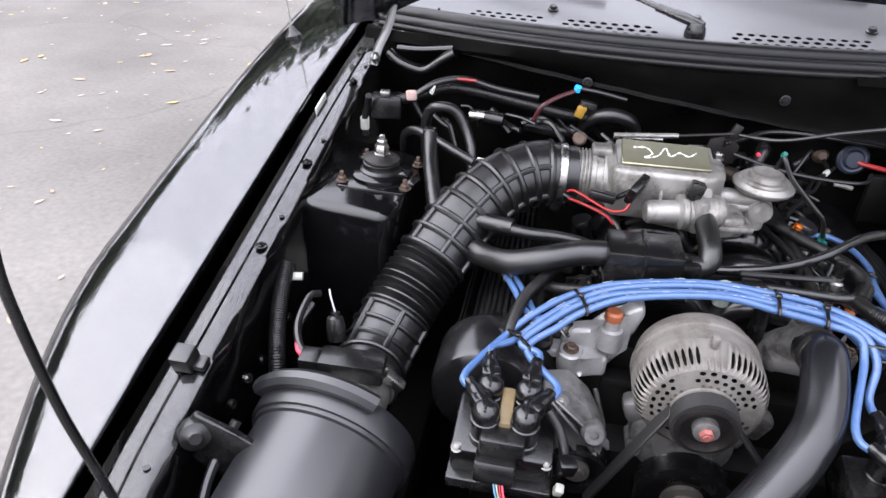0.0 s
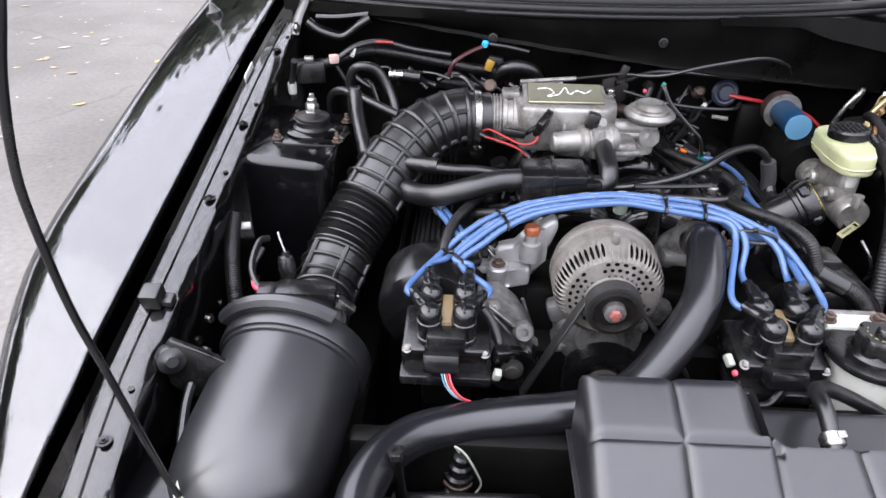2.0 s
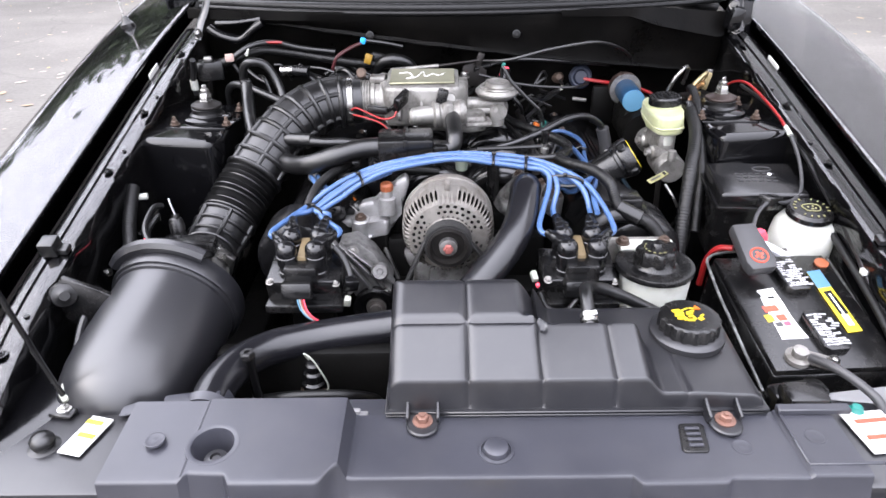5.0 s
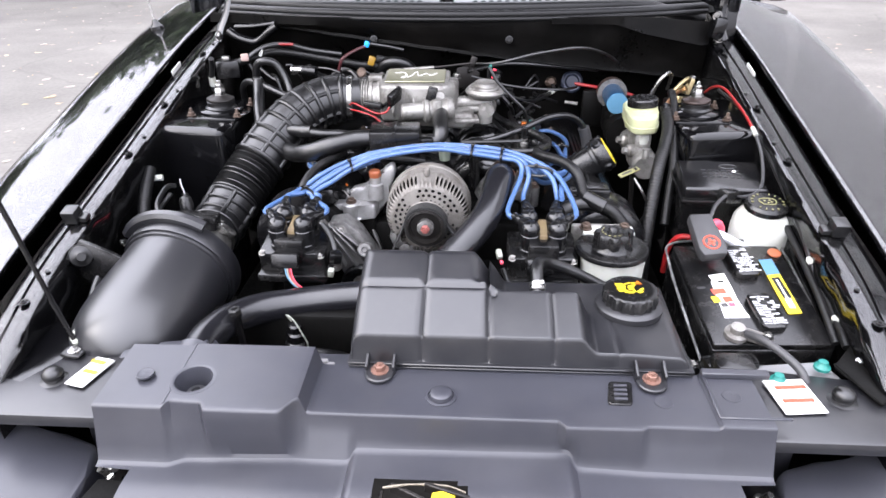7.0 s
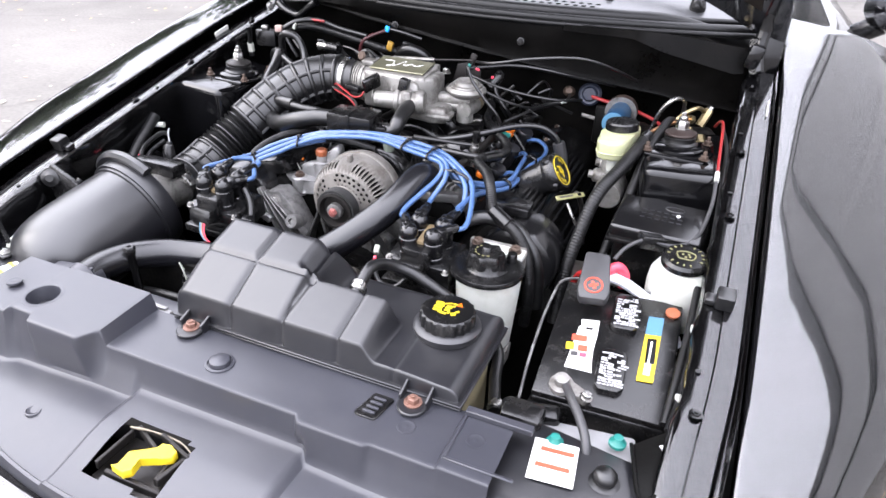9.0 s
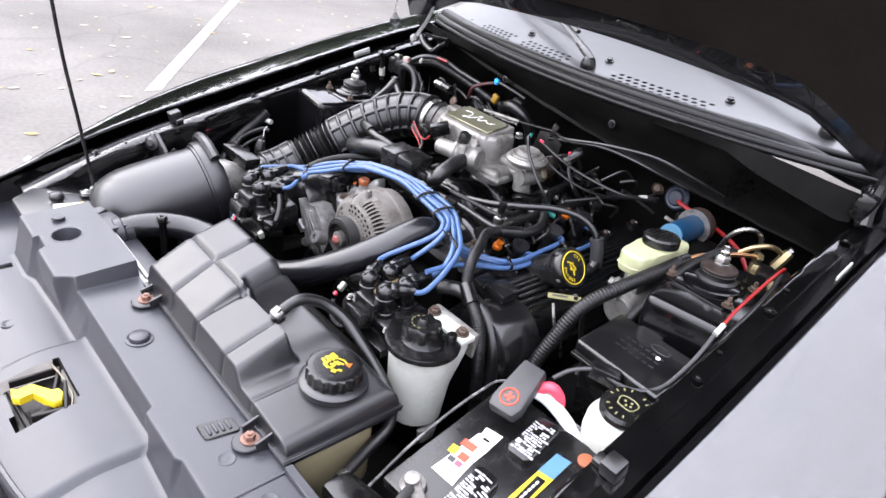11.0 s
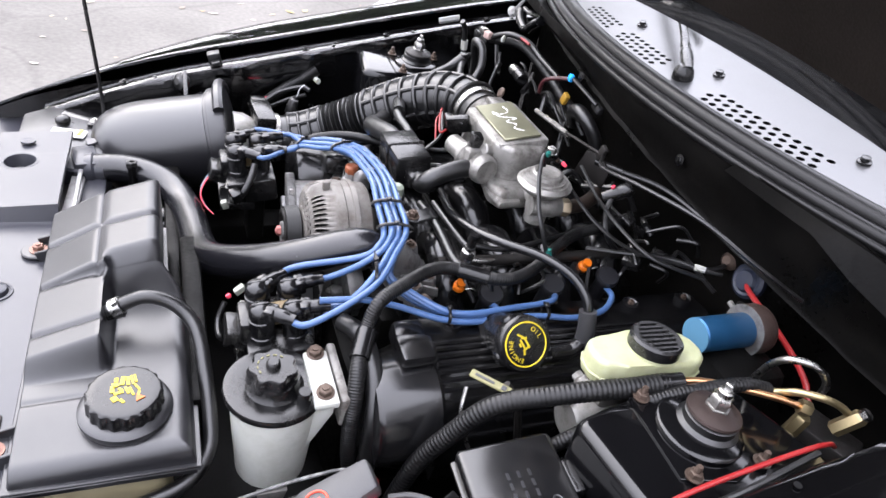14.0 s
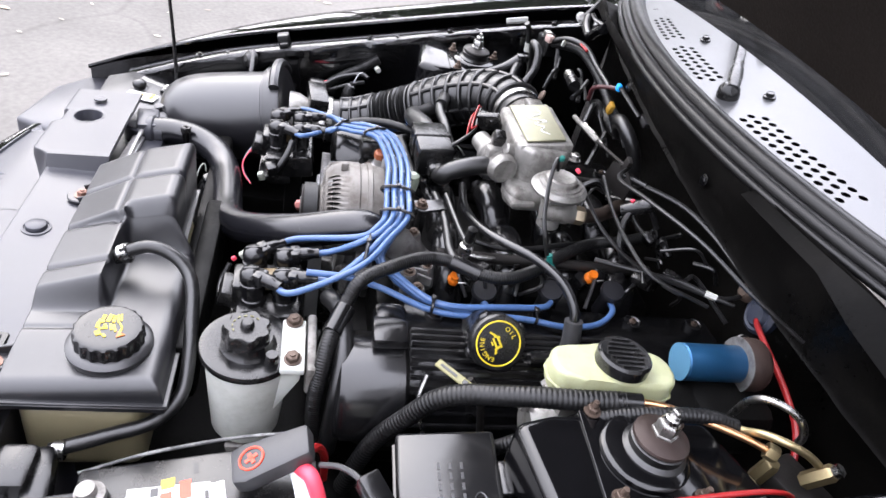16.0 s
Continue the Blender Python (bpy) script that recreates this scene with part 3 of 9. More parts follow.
# perforated cowl panel
def cowl(x, v):
    """v runs from the seal (0) to the windscreen (1)."""
    y0 = seal_y(x) + 0.020
    y1 = 1.40 - 0.30 * x * x
    z0, z1 = 1.030, 1.10 - 0.05 * x * x
    return (x, y0 + (y1 - y0) * v, z0 + (z1 - z0) * (1.25 * v - 0.25 * v * v))


bm = B()
nu, nv = 52, 3
vlo, vhi = 0.045, 0.175


def cowl_cell(u, v):
    x = -0.50 + u * 1.0 / nu
    return cowl(x, vlo + (vhi - vlo) * v / nv)


add_perforated(bm, nu, nv, cowl_cell, 0.33, lambda u, v: not any(a < -0.5 + u / nu < b for a, b in ((-0.43, -0.29), (-0.255, -0.09), (0.035, 0.265))))
ux = [-0.50 + i / nu for i in range(nu + 1)]
add_sheet(bm, lambda x, v: cowl(x, v), [-0.628 + 0.0314 * i for i in range(41)], [vhi, 0.4, 0.6, 0.8, 1.0])
add_sheet(bm, lambda x, v: cowl(x, v), [-0.628 + 0.0314 * i for i in range(41)], [0.0, vlo])
for s in (-1, 1):
    add_sheet(bm, lambda x, v: cowl(x, v), [s * (0.495 + 0.0222 * i) for i in range(7)], [vlo, vhi])
cowl_panel = part("cowl_panel", bm, M_COWL, car, "grey-black perforated metal cowl grille panel")
bm = B()
add_sheet(bm, lambda x, v: (x, cowl(x, v)[1], cowl(x, v)[2] - 0.03), [-0.64 + 0.04 * i for i in range(33)], [0, 0.3, 0.6, 1.0], 0.002)
part("cowl_plenum_floor", bm, M_GRIME, car)
for x in (-0.276, 0.276, -0.02):
    bm = B()
    p = cowl(x, 0.26)
    add_lathe(bm, [(0.010, 0.0), (0.010, 0.003), (0.0065, 0.004), (0.0065, 0.009), (0.0, 0.010)], aim(p, (0, -0.2, 1)), 14)
    part("cowl_screw", bm, M_PLASTIC_DK, cowl_panel)
# windscreen, wipers
bm = B()
add_sheet(bm, lambda x, v: (x * (1 - 0.12 * v), cowl(x, 1)[1] - 0.03 + 0.75 * v, cowl(x, 1)[2] - 0.012 + 0.42 * v), [-0.66 + 0.066 * i for i in range(21)], [i / 6 for i in range(7)], 0.005)
glass = material("windscreen_glass", (0.008, 0.009, 0.009), 0.16, vary=0.3, scale=9, spec=0.35)
part("windshield", bm, glass, car, "dark reflective windshield")
for px, pv, tip in ((-0.030, 0.10, (-0.60, 1.36, 1.135)), (0.47, 0.22, (-0.05, 1.38, 1.14))):
    base = Vector(cowl(px, pv))
    t = Vector(tip)
    d = (t - base).normalized()
    bm = B()
    add_lathe(bm, [(0.017, -0.02), (0.018, 0.006), (0.016, 0.016), (0.010, 0.024), (0.0, 0.025)], aim(base, (0, -0.2, 1)), 20)
    w = part("wiper", bm, M_PLASTIC_DK, car, "black wiper arm resting on the cowl")
    up = Vector((0, 0, 0.020))
    part("arm_knuckle", tube([base - d * 0.012 + up, base + d * 0.03 + up * 1.2, base + d * 0.075 + up * 1.3], 0.011, 12, 0.006, lambda s: 0.0095 + 0.0022 * math.sin(min(3.1, s * 40)), 0.75), M_PLASTIC_DK, w)
    part("wiper_arm", tube([base + d * 0.07 + up * 1.3, base + d * 0.16 + up * 1.5, base.lerp(t, 0.7) + up, t], 0.0085, 8, 0.02, None, 0.55), M_PLASTIC_DK, w, "satin black steel arm")
    part("wiper_blade", tube([base + d * 0.20 + Vector((0.02, 0.045, 0.012)), base.lerp(t, 0.75) + Vector((0.01, 0.03, 0.012)), t + Vector((-0.03, 0.01, 0.008))], 0.007, 6, 0.03, None, 0.8), M_RUBBER, w)

# hood, propped open
HA = radians(66)
def hood_pt(x, v, w):
    """v from the rear edge to the nose, w: depth below the skin."""
    y0, z0 = 1.02, 1.117 - 0.10 * x * x - 0.06 * smooth01(0.42, 0.64, abs(x))
    bow = 0.03 * (1 - (x / 0.7) ** 2) * min(1, v * 3)
    y = y0 - v * math.cos(HA) - (w - bow) * -math.sin(HA)
    z = z0 + v * math.sin(HA) - (w - bow) * math.cos(HA)
    return (x * (1 - 0.10 * v), y - 2 * bow * 0 , z)


bm = B()
add_sheet(bm, lambda x, v: hood_pt(x, v, 0.0), [-0.655 + 0.0655 * i for i in range(21)], [0, 0.01, 0.1, 0.3, 0.5, 0.7, 0.9, 1.1, 1.2], 0.004)
hood = part("hood", bm, M_PAINT, car, "open black hood with felt liner underneath")
bm = B()
add_sheet(bm, lambda x, v: hood_pt(x, v, -0.03 - 0.010 * math.sin(9 * x + 2 * v) * math.sin(7 * v) - 0.007 * math.exp(-((x - 0.3 + 0.2 * v) / 0.03) ** 2) - 0.007 * math.exp(-((x + 0.3 - 0.2 * v) / 0.03) ** 2)), [-0.60 + 0.03 * i for i in range(41)], [0.04 + 0.055 * i for i in range(20)], 0.012)
part("hood_liner", bm, M_LINER, hood, "black felt hood insulation")

bm = B()
add_box(bm, (0.632, 1.034, 1.000), (0.052, 0.022, 0.165), (-8, 0, 0), 0.006)
add_box(bm, (0.606, 1.000, 0.985), (0.030, 0.050, 0.050), (0, 12, 0), 0.008)
add_tube(bm, [(0.62, 0.985, 0.955), (0.613, 1.000, 0.985), (0.615, 1.010, 1.03), (0.62, 1.01, 1.10)], 0.012, 8, 0.01, None, 0.4)
hinge_r = part("hinge_bracket", bm, M_BAYPAINT, car, "black painted hood hinge bracket")
for p in ((0.600, 0.992, 1.012), (0.612, 0.985, 0.962)):
    bm = B()
    hexbolt(bm, p, (-0.5, -0.7, 0.4), 0.008, 0.006, 0.011)
    part("hinge_bolt", bm, M_BAYPAINT, hinge_r)

# front end: radiator support, sight shield, lamps
bm = B()
for s in (-1, 1):
    add_prism(bm, [(0.40, -0.03), (0.56, -0.03), (0.61, 0.03), (0.60, 0.09), (0.40, 0.12)] if s > 0 else [(-0.40, 0.12), (-0.60, 0.09), (-0.61, 0.03), (-0.56, -0.03), (-0.40, -0.03)], 0.02, pose(0, 0, 0.655), 0.006)
add_box(bm, (0, 0.05, 0.56), (0.96, 0.05, 0.19), (0, 0, 0), 0.005)
part("radiator_support", bm, M_PLASTIC, car, "black painted radiator support")

LIP = [(-0.41, -0.045), (-0.319, -0.045), (-0.315, -0.036), (-0.274, -0.038), (-0.267, -0.050), (-0.174, -0.050), (-0.158, -0.026), (0.162, -0.0257), (0.171, -0.0365), (0.263, -0.0355), (0.268, -0.030), (0.42, -0.031)]
FOOT = [(-0.41, -0.045), (-0.319, -0.045), (-0.30, -0.036), (-0.158, -0.030), (0.162, -0.0257), (0.268, -0.030), (0.42, -0.031)]


def shield_top(x, y):
    z = 0.692
    blk = smooth01(-0.1465, -0.1570, x)
    z += blk * (0.0215 + 0.065 * (y + 0.04))
    z -= 0.0035 * blk * smooth01(-0.317, -0.322, x)
    z += 0.004 * smooth01(0.352, 0.356, x)
    return z


def shield_low(x, y):
    mid = smooth01(-0.096, -0.087, x) * smooth01(0.188, 0.175, x)
    return 0.6345 + 0.0095 * mid - 0.022 * smooth01(-0.09, -0.20, y)


def shield_end(x):
    return -0.192 + 0.55 * x * x


def shield_column(x):
    """Places from the back edge over the lip and wall to the front rim."""
    yl, yf = knots(LIP, x), knots(FOOT, x)
    mid = smooth01(-0.096, -0.087, x) * smooth01(0.188, 0.175, x)
    out = [(x, 0.072, shield_top(x, 0.072) - 0.006)]
    for j in range(25):
        y = 0.071 + (yl + 0.004 - 0.071) * j / 24
        out.append((x, y, shield_top(x, y)))
    zt = shield_top(x, yl)
    yb = yf - 0.009 - 0.011 * (1 - mid)
    zb = shield_low(x, yb)
    out += [(x, yl + 0.0018, zt - 0.0004), (x, yl + 0.0005, zt - 0.0016), (x, yl - 0.0002, zt - 0.004), (x, yl - 0.002, zt - 0.016)]
    ya, za, yc, zc = yl - 0.002, zt - 0.016, yb + 0.0045, zb + 0.007
    out += [(x, ya + (yc - ya) * f, za + (zc - za) * f) for f in (0.33, 0.67, 1.0)] + [(x, yb + 0.002, zb + 0.0025), (x, yb - 0.002, zb + 0.0004)]
    ye = shield_end(x)
    for j in range(1, 23):
        y = yb - 0.002 + (ye - yb) * j / 22
        out.append((x, y, shield_low(x, y)))
    ze = shield_low(x, ye)
    out += [(x, ye - 0.004, ze + 0.003), (x, ye - 0.008, ze + 0.002), (x, ye - 0.010, ze - 0.006), (x, ye - 0.010, ze - 0.03)]
    return out


bm = B()
cols = [[bm.verts.new(Vector(p)) for p in shield_column(-0.408 + 0.00413 * i)] for i in range(201)]
for ca, cb in zip(cols, cols[1:]):
    for j in range(len(ca) - 1):
        c4 = (ca[j].co + cb[j + 1].co) / 2
        if -0.058 < c4.x < 0.056 and -0.162 < c4.y < -0.084 and c4.z < 0.65:
            continue
        if math.hypot(c4.x + 0.297, c4.y - 0.003) < 0.0262 and c4.z > 0.70:
            continue
        if j > 36 and (c4.x < -0.362 or c4.x > 0.378):
            continue
        bm.faces.new((ca[j], ca[j + 1], cb[j + 1], cb[j]))
shield = part("radiator_sight_shield", bm, M_SHIELD, car, "grey-black moulded plastic radiator cover", True, 32)
part("push_pin", lathe([(0.0115, -0.001), (0.0110, 0.0022), (0.0095, 0.0030), (0.0080, 0.0022), (0.004, 0.0006), (0.0, 0.0004)], pose(-0.195, -0.118, 0.6295), 20), M_SHIELD, shield)
part("push_pin", lathe([(0.0205, -0.002), (0.0200, 0.0016), (0.0172, 0.0022), (0.0164, 0.0005), (0.0150, 0.0008), (0.0138, 0.007), (0.0122, 0.0082), (0, 0.0082)], pose(0.017, 0.012, 0.692), 28), M_SHIELD, shield)
for x, y, z, r in ((-0.362, 0.007, 0.719, 0.010), (0.296, 0.015, 0.692, 0.0105), (0.382, 0.026, 0.696, 0.0105)):
    part("push_pin", lathe([(r * 1.15, -0.002), (r * 1.12, 0.0006), (r * 1.0, 0.0009), (r * 0.85, 0.0004), (r * 0.2, 0.0005), (0, 0.0008)], pose(x, y, z), 24), M_SHIELD, shield)
bm = B()
add_lathe(bm, [(0.0300, -0.0010), (0.0296, 0.0002), (0.0250, 0.0003), (0.0234, -0.0004), (0.0220, -0.004), (0.0200, -0.030), (0.017, -0.034), (0.0, -0.034)], pose(-0.297, 0.003, shield_top(-0.297, 0.003), 3.7, 0, 0), 40, False)
part("shield_well", bm, M_SHIELD, shield)
part("well_pin", lathe([(0.0135, -0.034), (0.0135, -0.020), (0.012, -0.017), (0.006, -0.016), (0.005, -0.019), (0.0, -0.019)], pose(-0.296, 0.000, 0.716), 24), M_PLASTIC, shield)
bm = B()
for c, s in (((0.398, 0.066, 0.700), (0.086, 0.012, 0.008)), ((0.398, -0.014, 0.6965), (0.086, 0.005, 0.003)), ((0.357, 0.026, 0.6965), (0.005, 0.080, 0.003))):
    add_box(bm, c, s, (0, 0, 0), 0.0012, 1)
part("shield_frame", bm, M_SHIELD, shield)
frame_pts = [(0.229, 0.006), (0.254, 0.006), (0.257, 0.010), (0.263, 0.047), (0.260, 0.051), (0.236, 0.051), (0.233, 0.048), (0.226, 0.010)]
lid = part("vent_plate", prism(frame_pts, 0.004, pose(0, 0, 0.6905), 0.0012, 1), M_PLASTIC_DK, shield, "black ribbed inspection plate")
part("plate_face", prism([(0.245 + (x - 0.245) * 0.74, 0.0285 + (y - 0.0285) * 0.80) for x, y in frame_pts], 0.0012, pose(0, 0, 0.6930), 0.0005, 1), M_GRIME, lid)
for k in range(4):
    part("vent_rib", box((0.2435 + 0.001 * k, 0.0155 + 0.0085 * k, 0.6950), (0.017, 0.0042, 0.0036), (0, 0, 0), 0.0012, 2), M_SHIELD, lid)
gap_bolt = part("end_bracket", prism([(-0.425, -0.105), (-0.372, -0.105), (-0.372, -0.062), (-0.418, -0.062)], 0.006, pose(0, 0, 0.598), 0.002, 1), M_GRIME, shield, "dark bracket behind the cover's end")
bm = B()
hexbolt(bm, (-0.401, -0.05, 0.615), (0.8, -0.5, 0.3), 0.0075, 0.008, 0.010)
add_lathe(bm, [(0.004, 0.0), (0.004, 0.020), (0, 0.021)], aim((-0.401, -0.05, 0.615), (0.9, -0.3, 0.3)), 10)
part("bracket_bolt", bm, M_STEEL, gap_bolt)
# hood latch
latch = part("hood_latch", box((0.0, -0.122, 0.585), (0.108, 0.074, 0.06), (0, 0, 0), 0.004), M_DARKMETAL, shield, "oily steel hood latch in its opening")
bm = B()
add_prism(bm, [(-0.018, -0.152), (-0.009, -0.148), (-0.014, -0.127), (0.014, -0.109), (0.013, -0.100), (0.025, -0.097), (0.040, -0.103), (0.041, -0.113), (0.029, -0.121), (0.006, -0.131), (0.012, -0.148), (0.004, -0.156)][::-1], 0.012, pose(0, 0, 0.634), 0.001, 1)
part("latch_handle", bm, M_YELLOW, latch, "yellow plastic latch lever")
for x, y, z, sx, sy, a in ((0.030, -0.096, 0.640, 0.055, 0.005, -14), (-0.010, -0.098, 0.634, 0.060, 0.005, -22), (0.046, -0.118, 0.632, 0.006, 0.050, -10), (0.034, -0.118, 0.628, 0.005, 0.046, 8), (-0.048, -0.120, 0.628, 0.005, 0.060, 0), (0.010, -0.150, 0.622, 0.080, 0.006, 4)):
    part("latch_arm", box((x, y, z), (sx, sy, 0.014), (0, 6, a), 0.0012, 1), M_DARKMETAL, latch)
part("latch_spring", tube([(-0.045, -0.094, 0.643), (-0.01, -0.090, 0.646), (0.03, -0.088, 0.643), (0.052, -0.094, 0.640)], 0.0026, 8, 0.003, lambda s: 0.0017 + 0.0004 * math.sin(s * 2100)), M_HUB0, latch)

for s in (-1, 1):
    bm = B()
    outline = [(0.437, -0.060), (0.442, -0.014), (0.456, 0.002), (0.507, 0.021), (0.56, 0.027), (0.66, 0.030), (0.80, 0.06), (0.76, -0.06), (0.62, -0.16), (0.46, -0.19), (0.425, -0.12)]
    add_prism(bm, [(s * x, y) for x, y in (outline if s < 0 else outline[::-1])], 0.09, pose(0, 0, 0.512), 0.012, 3)
    lamp = part("headlamp", bm, M_SHIELD, car, "black plastic headlamp housing")
    part("adjuster_screw", lathe([(0.009, 0), (0.009, 0.004), (0.005, 0.006), (0.005, 0.02), (0, 0.02)], aim((s * 0.414, -0.042, 0.588), (s * 0.5, -0.3, 1)), 12), M_STEEL, lamp)
    # hood bump stop screws and warning labels
    bm = B()
    add_lathe(bm, [(0.0185, 0), (0.0185, 0.003), (0.0125, 0.005), (0.0120, 0.007), (0.0140, 0.010), (0.0138, 0.015), (0.0105, 0.0195), (0.005, 0.0215), (0, 0.022)], pose(s * (0.533 if s > 0 else 0.517), 0.050 if s > 0 else 0.042, 0.672), 24)
    add_prism(bm, [(-0.026, -0.020), (0.026, -0.020), (0.030, 0.018), (-0.022, 0.022)], 0.004, pose(s * (0.533 if s > 0 else 0.517), 0.050 if s > 0 else 0.042, 0.670), 0.0015, 1)
    part("hood_bumper", bm, M_RUBBER, car, "black rubber adjustable hood bumper")
    bm = B()
    add_box(bm, (s * 0.472, 0.050 if s > 0 else 0.055, 0.679), (0.055 if s > 0 else 0.031, 0.066 if s > 0 else 0.062, 0.003), (0, 0, s * 6 + (-8 if s < 0 else 0)), 0.0012, 1)
    lab = part("warning_label", bm, M_PAPER, car, "white warning label with coloured print bars")
    for k in range(2):
        part("print_bar", box((s * (0.473 if s > 0 else 0.4705), 0.040 + 0.026 * k if s > 0 else 0.053 + 0.022 * k, 0.6812), (0.040 if s > 0 else 0.022, 0.006 if s > 0 else 0.0065, 0.001), (0, 0, s * 6 + (-8 if s < 0 else 0))), M_PRINT_RED if s > 0 else M_YELLOW, lab, "", False)
part("apron_plate", prism([(-0.655, 0.060), (-0.560, 0.032), (-0.528, 0.092), (-0.530, 0.124), (-0.556, 0.150), (-0.602, 0.186), (-0.655, 0.225)], 0.005, pose(0, 0, 0.670, 0, 0, 0), 0.0015, 1), M_BAYPAINT, car, "glossy black apron corner plate")
plate_c = part("apron_plate", prism([(0.598, 0.050), (0.645, 0.062), (0.652, 0.150), (0.628, 0.150), (0.592, 0.118)], 0.005, pose(0, 0, 0.672), 0.0015, 1), M_RAIL, car, "glossy black apron corner plate")
# near-black oval disc on the plate, painting the darkness of an uncut hole
part("dark_hole_disc", lathe([(0.009, 0), (0.009, 0.0006), (0, 0.0006)], pose(0.612, 0.090, 0.677) @ Matrix.Diagonal((0.8, 1.5, 1, 1)), 20), M_GRIME, plate_c)
bm = B()
add_prism(bm, [(0.552, 0.116), (0.574, 0.036), (0.596, 0.056), (0.612, 0.100), (0.621, 0.145), (0.617, 0.188)], 0.006, pose(0, 0, 0.676), 0.002)
add_tube(bm, [(0.552, 0.116, 0.683), (0.574, 0.036, 0.683), (0.596, 0.056, 0.683)], 0.0025, 6, 0.02)
corner = part("corner_panel", bm, M_GRIME, car, "black corner panel with a white paint mark")
bm = B()
add_tube(bm, [(0.585, 0.126, 0.6830), (0.591, 0.131, 0.6830), (0.588, 0.122, 0.6830), (0.595, 0.127, 0.6830), (0.598, 0.133, 0.6830)], 0.0016, 6, 0.003, None, 0.5)
part("paint_mark", bm, M_WHITE_PRINT, corner)
for s in (-1, 1):
    if s < 0:
        hinge = part("hood_hinge", tube([(s * 0.590, 0.985, 0.955), (s * 0.583, 1.000, 0.985), (s * 0.566, 1.012, 1.025), (s * 0.560, 1.02, 1.08), (s * 0.575, 1.00, 1.16)], 0.010, 8, 0.01, None, 0.35), M_COWL, car, "grey painted hood hinge strap")
        bm = B()
        hexbolt(bm, (s * 0.585, 0.985, 0.968), (-s, -0.5, 0.2), 0.008, 0.006, 0.011)
        part("hinge_bolt", bm, M_STEEL, hinge)
    bm = B()
    add_lathe(bm, [(0.05, -0.06), (0.085, -0.05), (0.095, 0.0), (0.085, 0.055), (0.05, 0.075), (0, 0.08)], aim((s * 0.955, 1.62 if s > 0 else 1.98, 1.03), (0.1 * s, -1, 0.05)) @ Matrix.Diagonal((1.0, 0.72, 1.0, 1.0)), 24)
    mirror = part("door_mirror", bm, M_PAINT, car, "glossy black door mirror")
    part("mirror_stalk", tube([(s * 0.86, 1.64 if s > 0 else 2.0, 0.95), (s * 0.90, 1.63 if s > 0 else 1.99, 0.975), (s * 0.94, 1.625 if s > 0 else 1.985, 1.0)], 0.028, 12, 0.01), M_PLASTIC_DK, mirror)
    # door, from the fender's end rearwards
    bm = B()
    prof = [(0.655, 0.990), (0.80, 0.980), (0.862, 0.955), (0.885, 0.92), (0.902, 0.87), (0.912, 0.80), (0.915, 0.68), (0.905, 0.50), (0.895, 0.30)]
    add_sheet(bm, lambda y, k: (s * (prof[k][0] + 0.012), y, prof[k][1]), [1.306 + 0.124 * i for i in range(11)], range(len(prof)), 0.003)
    part("door", bm, M_PAINT, car, "glossy black car door")
ant = part("antenna_base", lathe([(0.016, -0.004), (0.016, 0.004), (0.009, 0.012), (0.006, 0.020), (0.004, 0.022)], pose(-0.775, 1.065, rim_z(1.065) - 0.003, 0, -12, 0), 16), M_PLASTIC_DK, car, "black radio antenna base")
part("mast", tube([(-0.779, 1.065, rim_z(1.065) + 0.015), (-0.82, 1.09, 1.25), (-0.87, 1.12, 1.65)], 0.0022, 6, 0.1), M_STEEL, ant)
# bumper and nose
bm = B()
prof = [(-0.17, 0.575), (-0.208, 0.602), (-0.225, 0.600), (-0.265, 0.57), (-0.30, 0.48), (-0.31, 0.38), (-0.29, 0.28), (-0.24, 0.22)]
add_sheet(bm, lambda x, k: (x, prof[k][0] + 0.38 * x * x, prof[k][1]), [-0.86 + 0.043 * i for i in range(41)], range(len(prof)), 0.003)
part("front_bumper", bm, M_PAINT, car, "glossy black front bumper")
# lower bay
bm = B()
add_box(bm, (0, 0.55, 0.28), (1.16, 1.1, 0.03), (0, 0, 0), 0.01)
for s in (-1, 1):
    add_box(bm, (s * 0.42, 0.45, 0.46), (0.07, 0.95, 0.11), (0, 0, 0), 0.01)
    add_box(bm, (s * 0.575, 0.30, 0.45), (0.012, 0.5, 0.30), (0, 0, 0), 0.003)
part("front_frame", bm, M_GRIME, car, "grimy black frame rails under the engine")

half = [(0.0, 1.01), (0.45, 1.005), (0.72, 0.985), (0.84, 0.965), (0.89, 0.92), (0.915, 0.85), (0.925, 0.74), (0.92, 0.55), (0.90, 0.32)]
sect = [(-x, z) for x, z in half[:0:-1]] + half
bm = B()
add_sheet(bm, lambda y, k: (sect[k][0] * (1 - 0.10 * smooth01(3.6, 4.25, y)), y, sect[k][1] + (0.03 - 0.05 * smooth01(3.9, 4.25, y)) * (sect[k][1] > 0.9)), [2.56 + 0.13 * i for i in range(14)], range(len(sect)), 0.003)
part("rear_body", bm, M_PAINT, car, "glossy black quarter panels and trunk")
bm = B()
add_sheet(bm, lambda x, k: (x * (1 - 0.04 * k), 4.25 + 0.03 * k - 0.10 * x * x, (1.01, 0.85, 0.62, 0.40, 0.30)[k]), [-0.82 + 0.0683 * i for i in range(25)], range(5), 0.003)
part("rear_bumper", bm, M_PAINT, car)
bm = B()
add_sheet(bm, lambda x, v: (x * 0.88, 2.10 + 0.95 * v, 1.345 - 0.05 * x * x - 0.06 * (2 * v - 0.9) ** 2), [-0.62 + 0.062 * i for i in range(21)], [i / 8 for i in range(9)], 0.003)
part("roof", bm, M_PAINT, car, "glossy black roof panel")
bm = B()
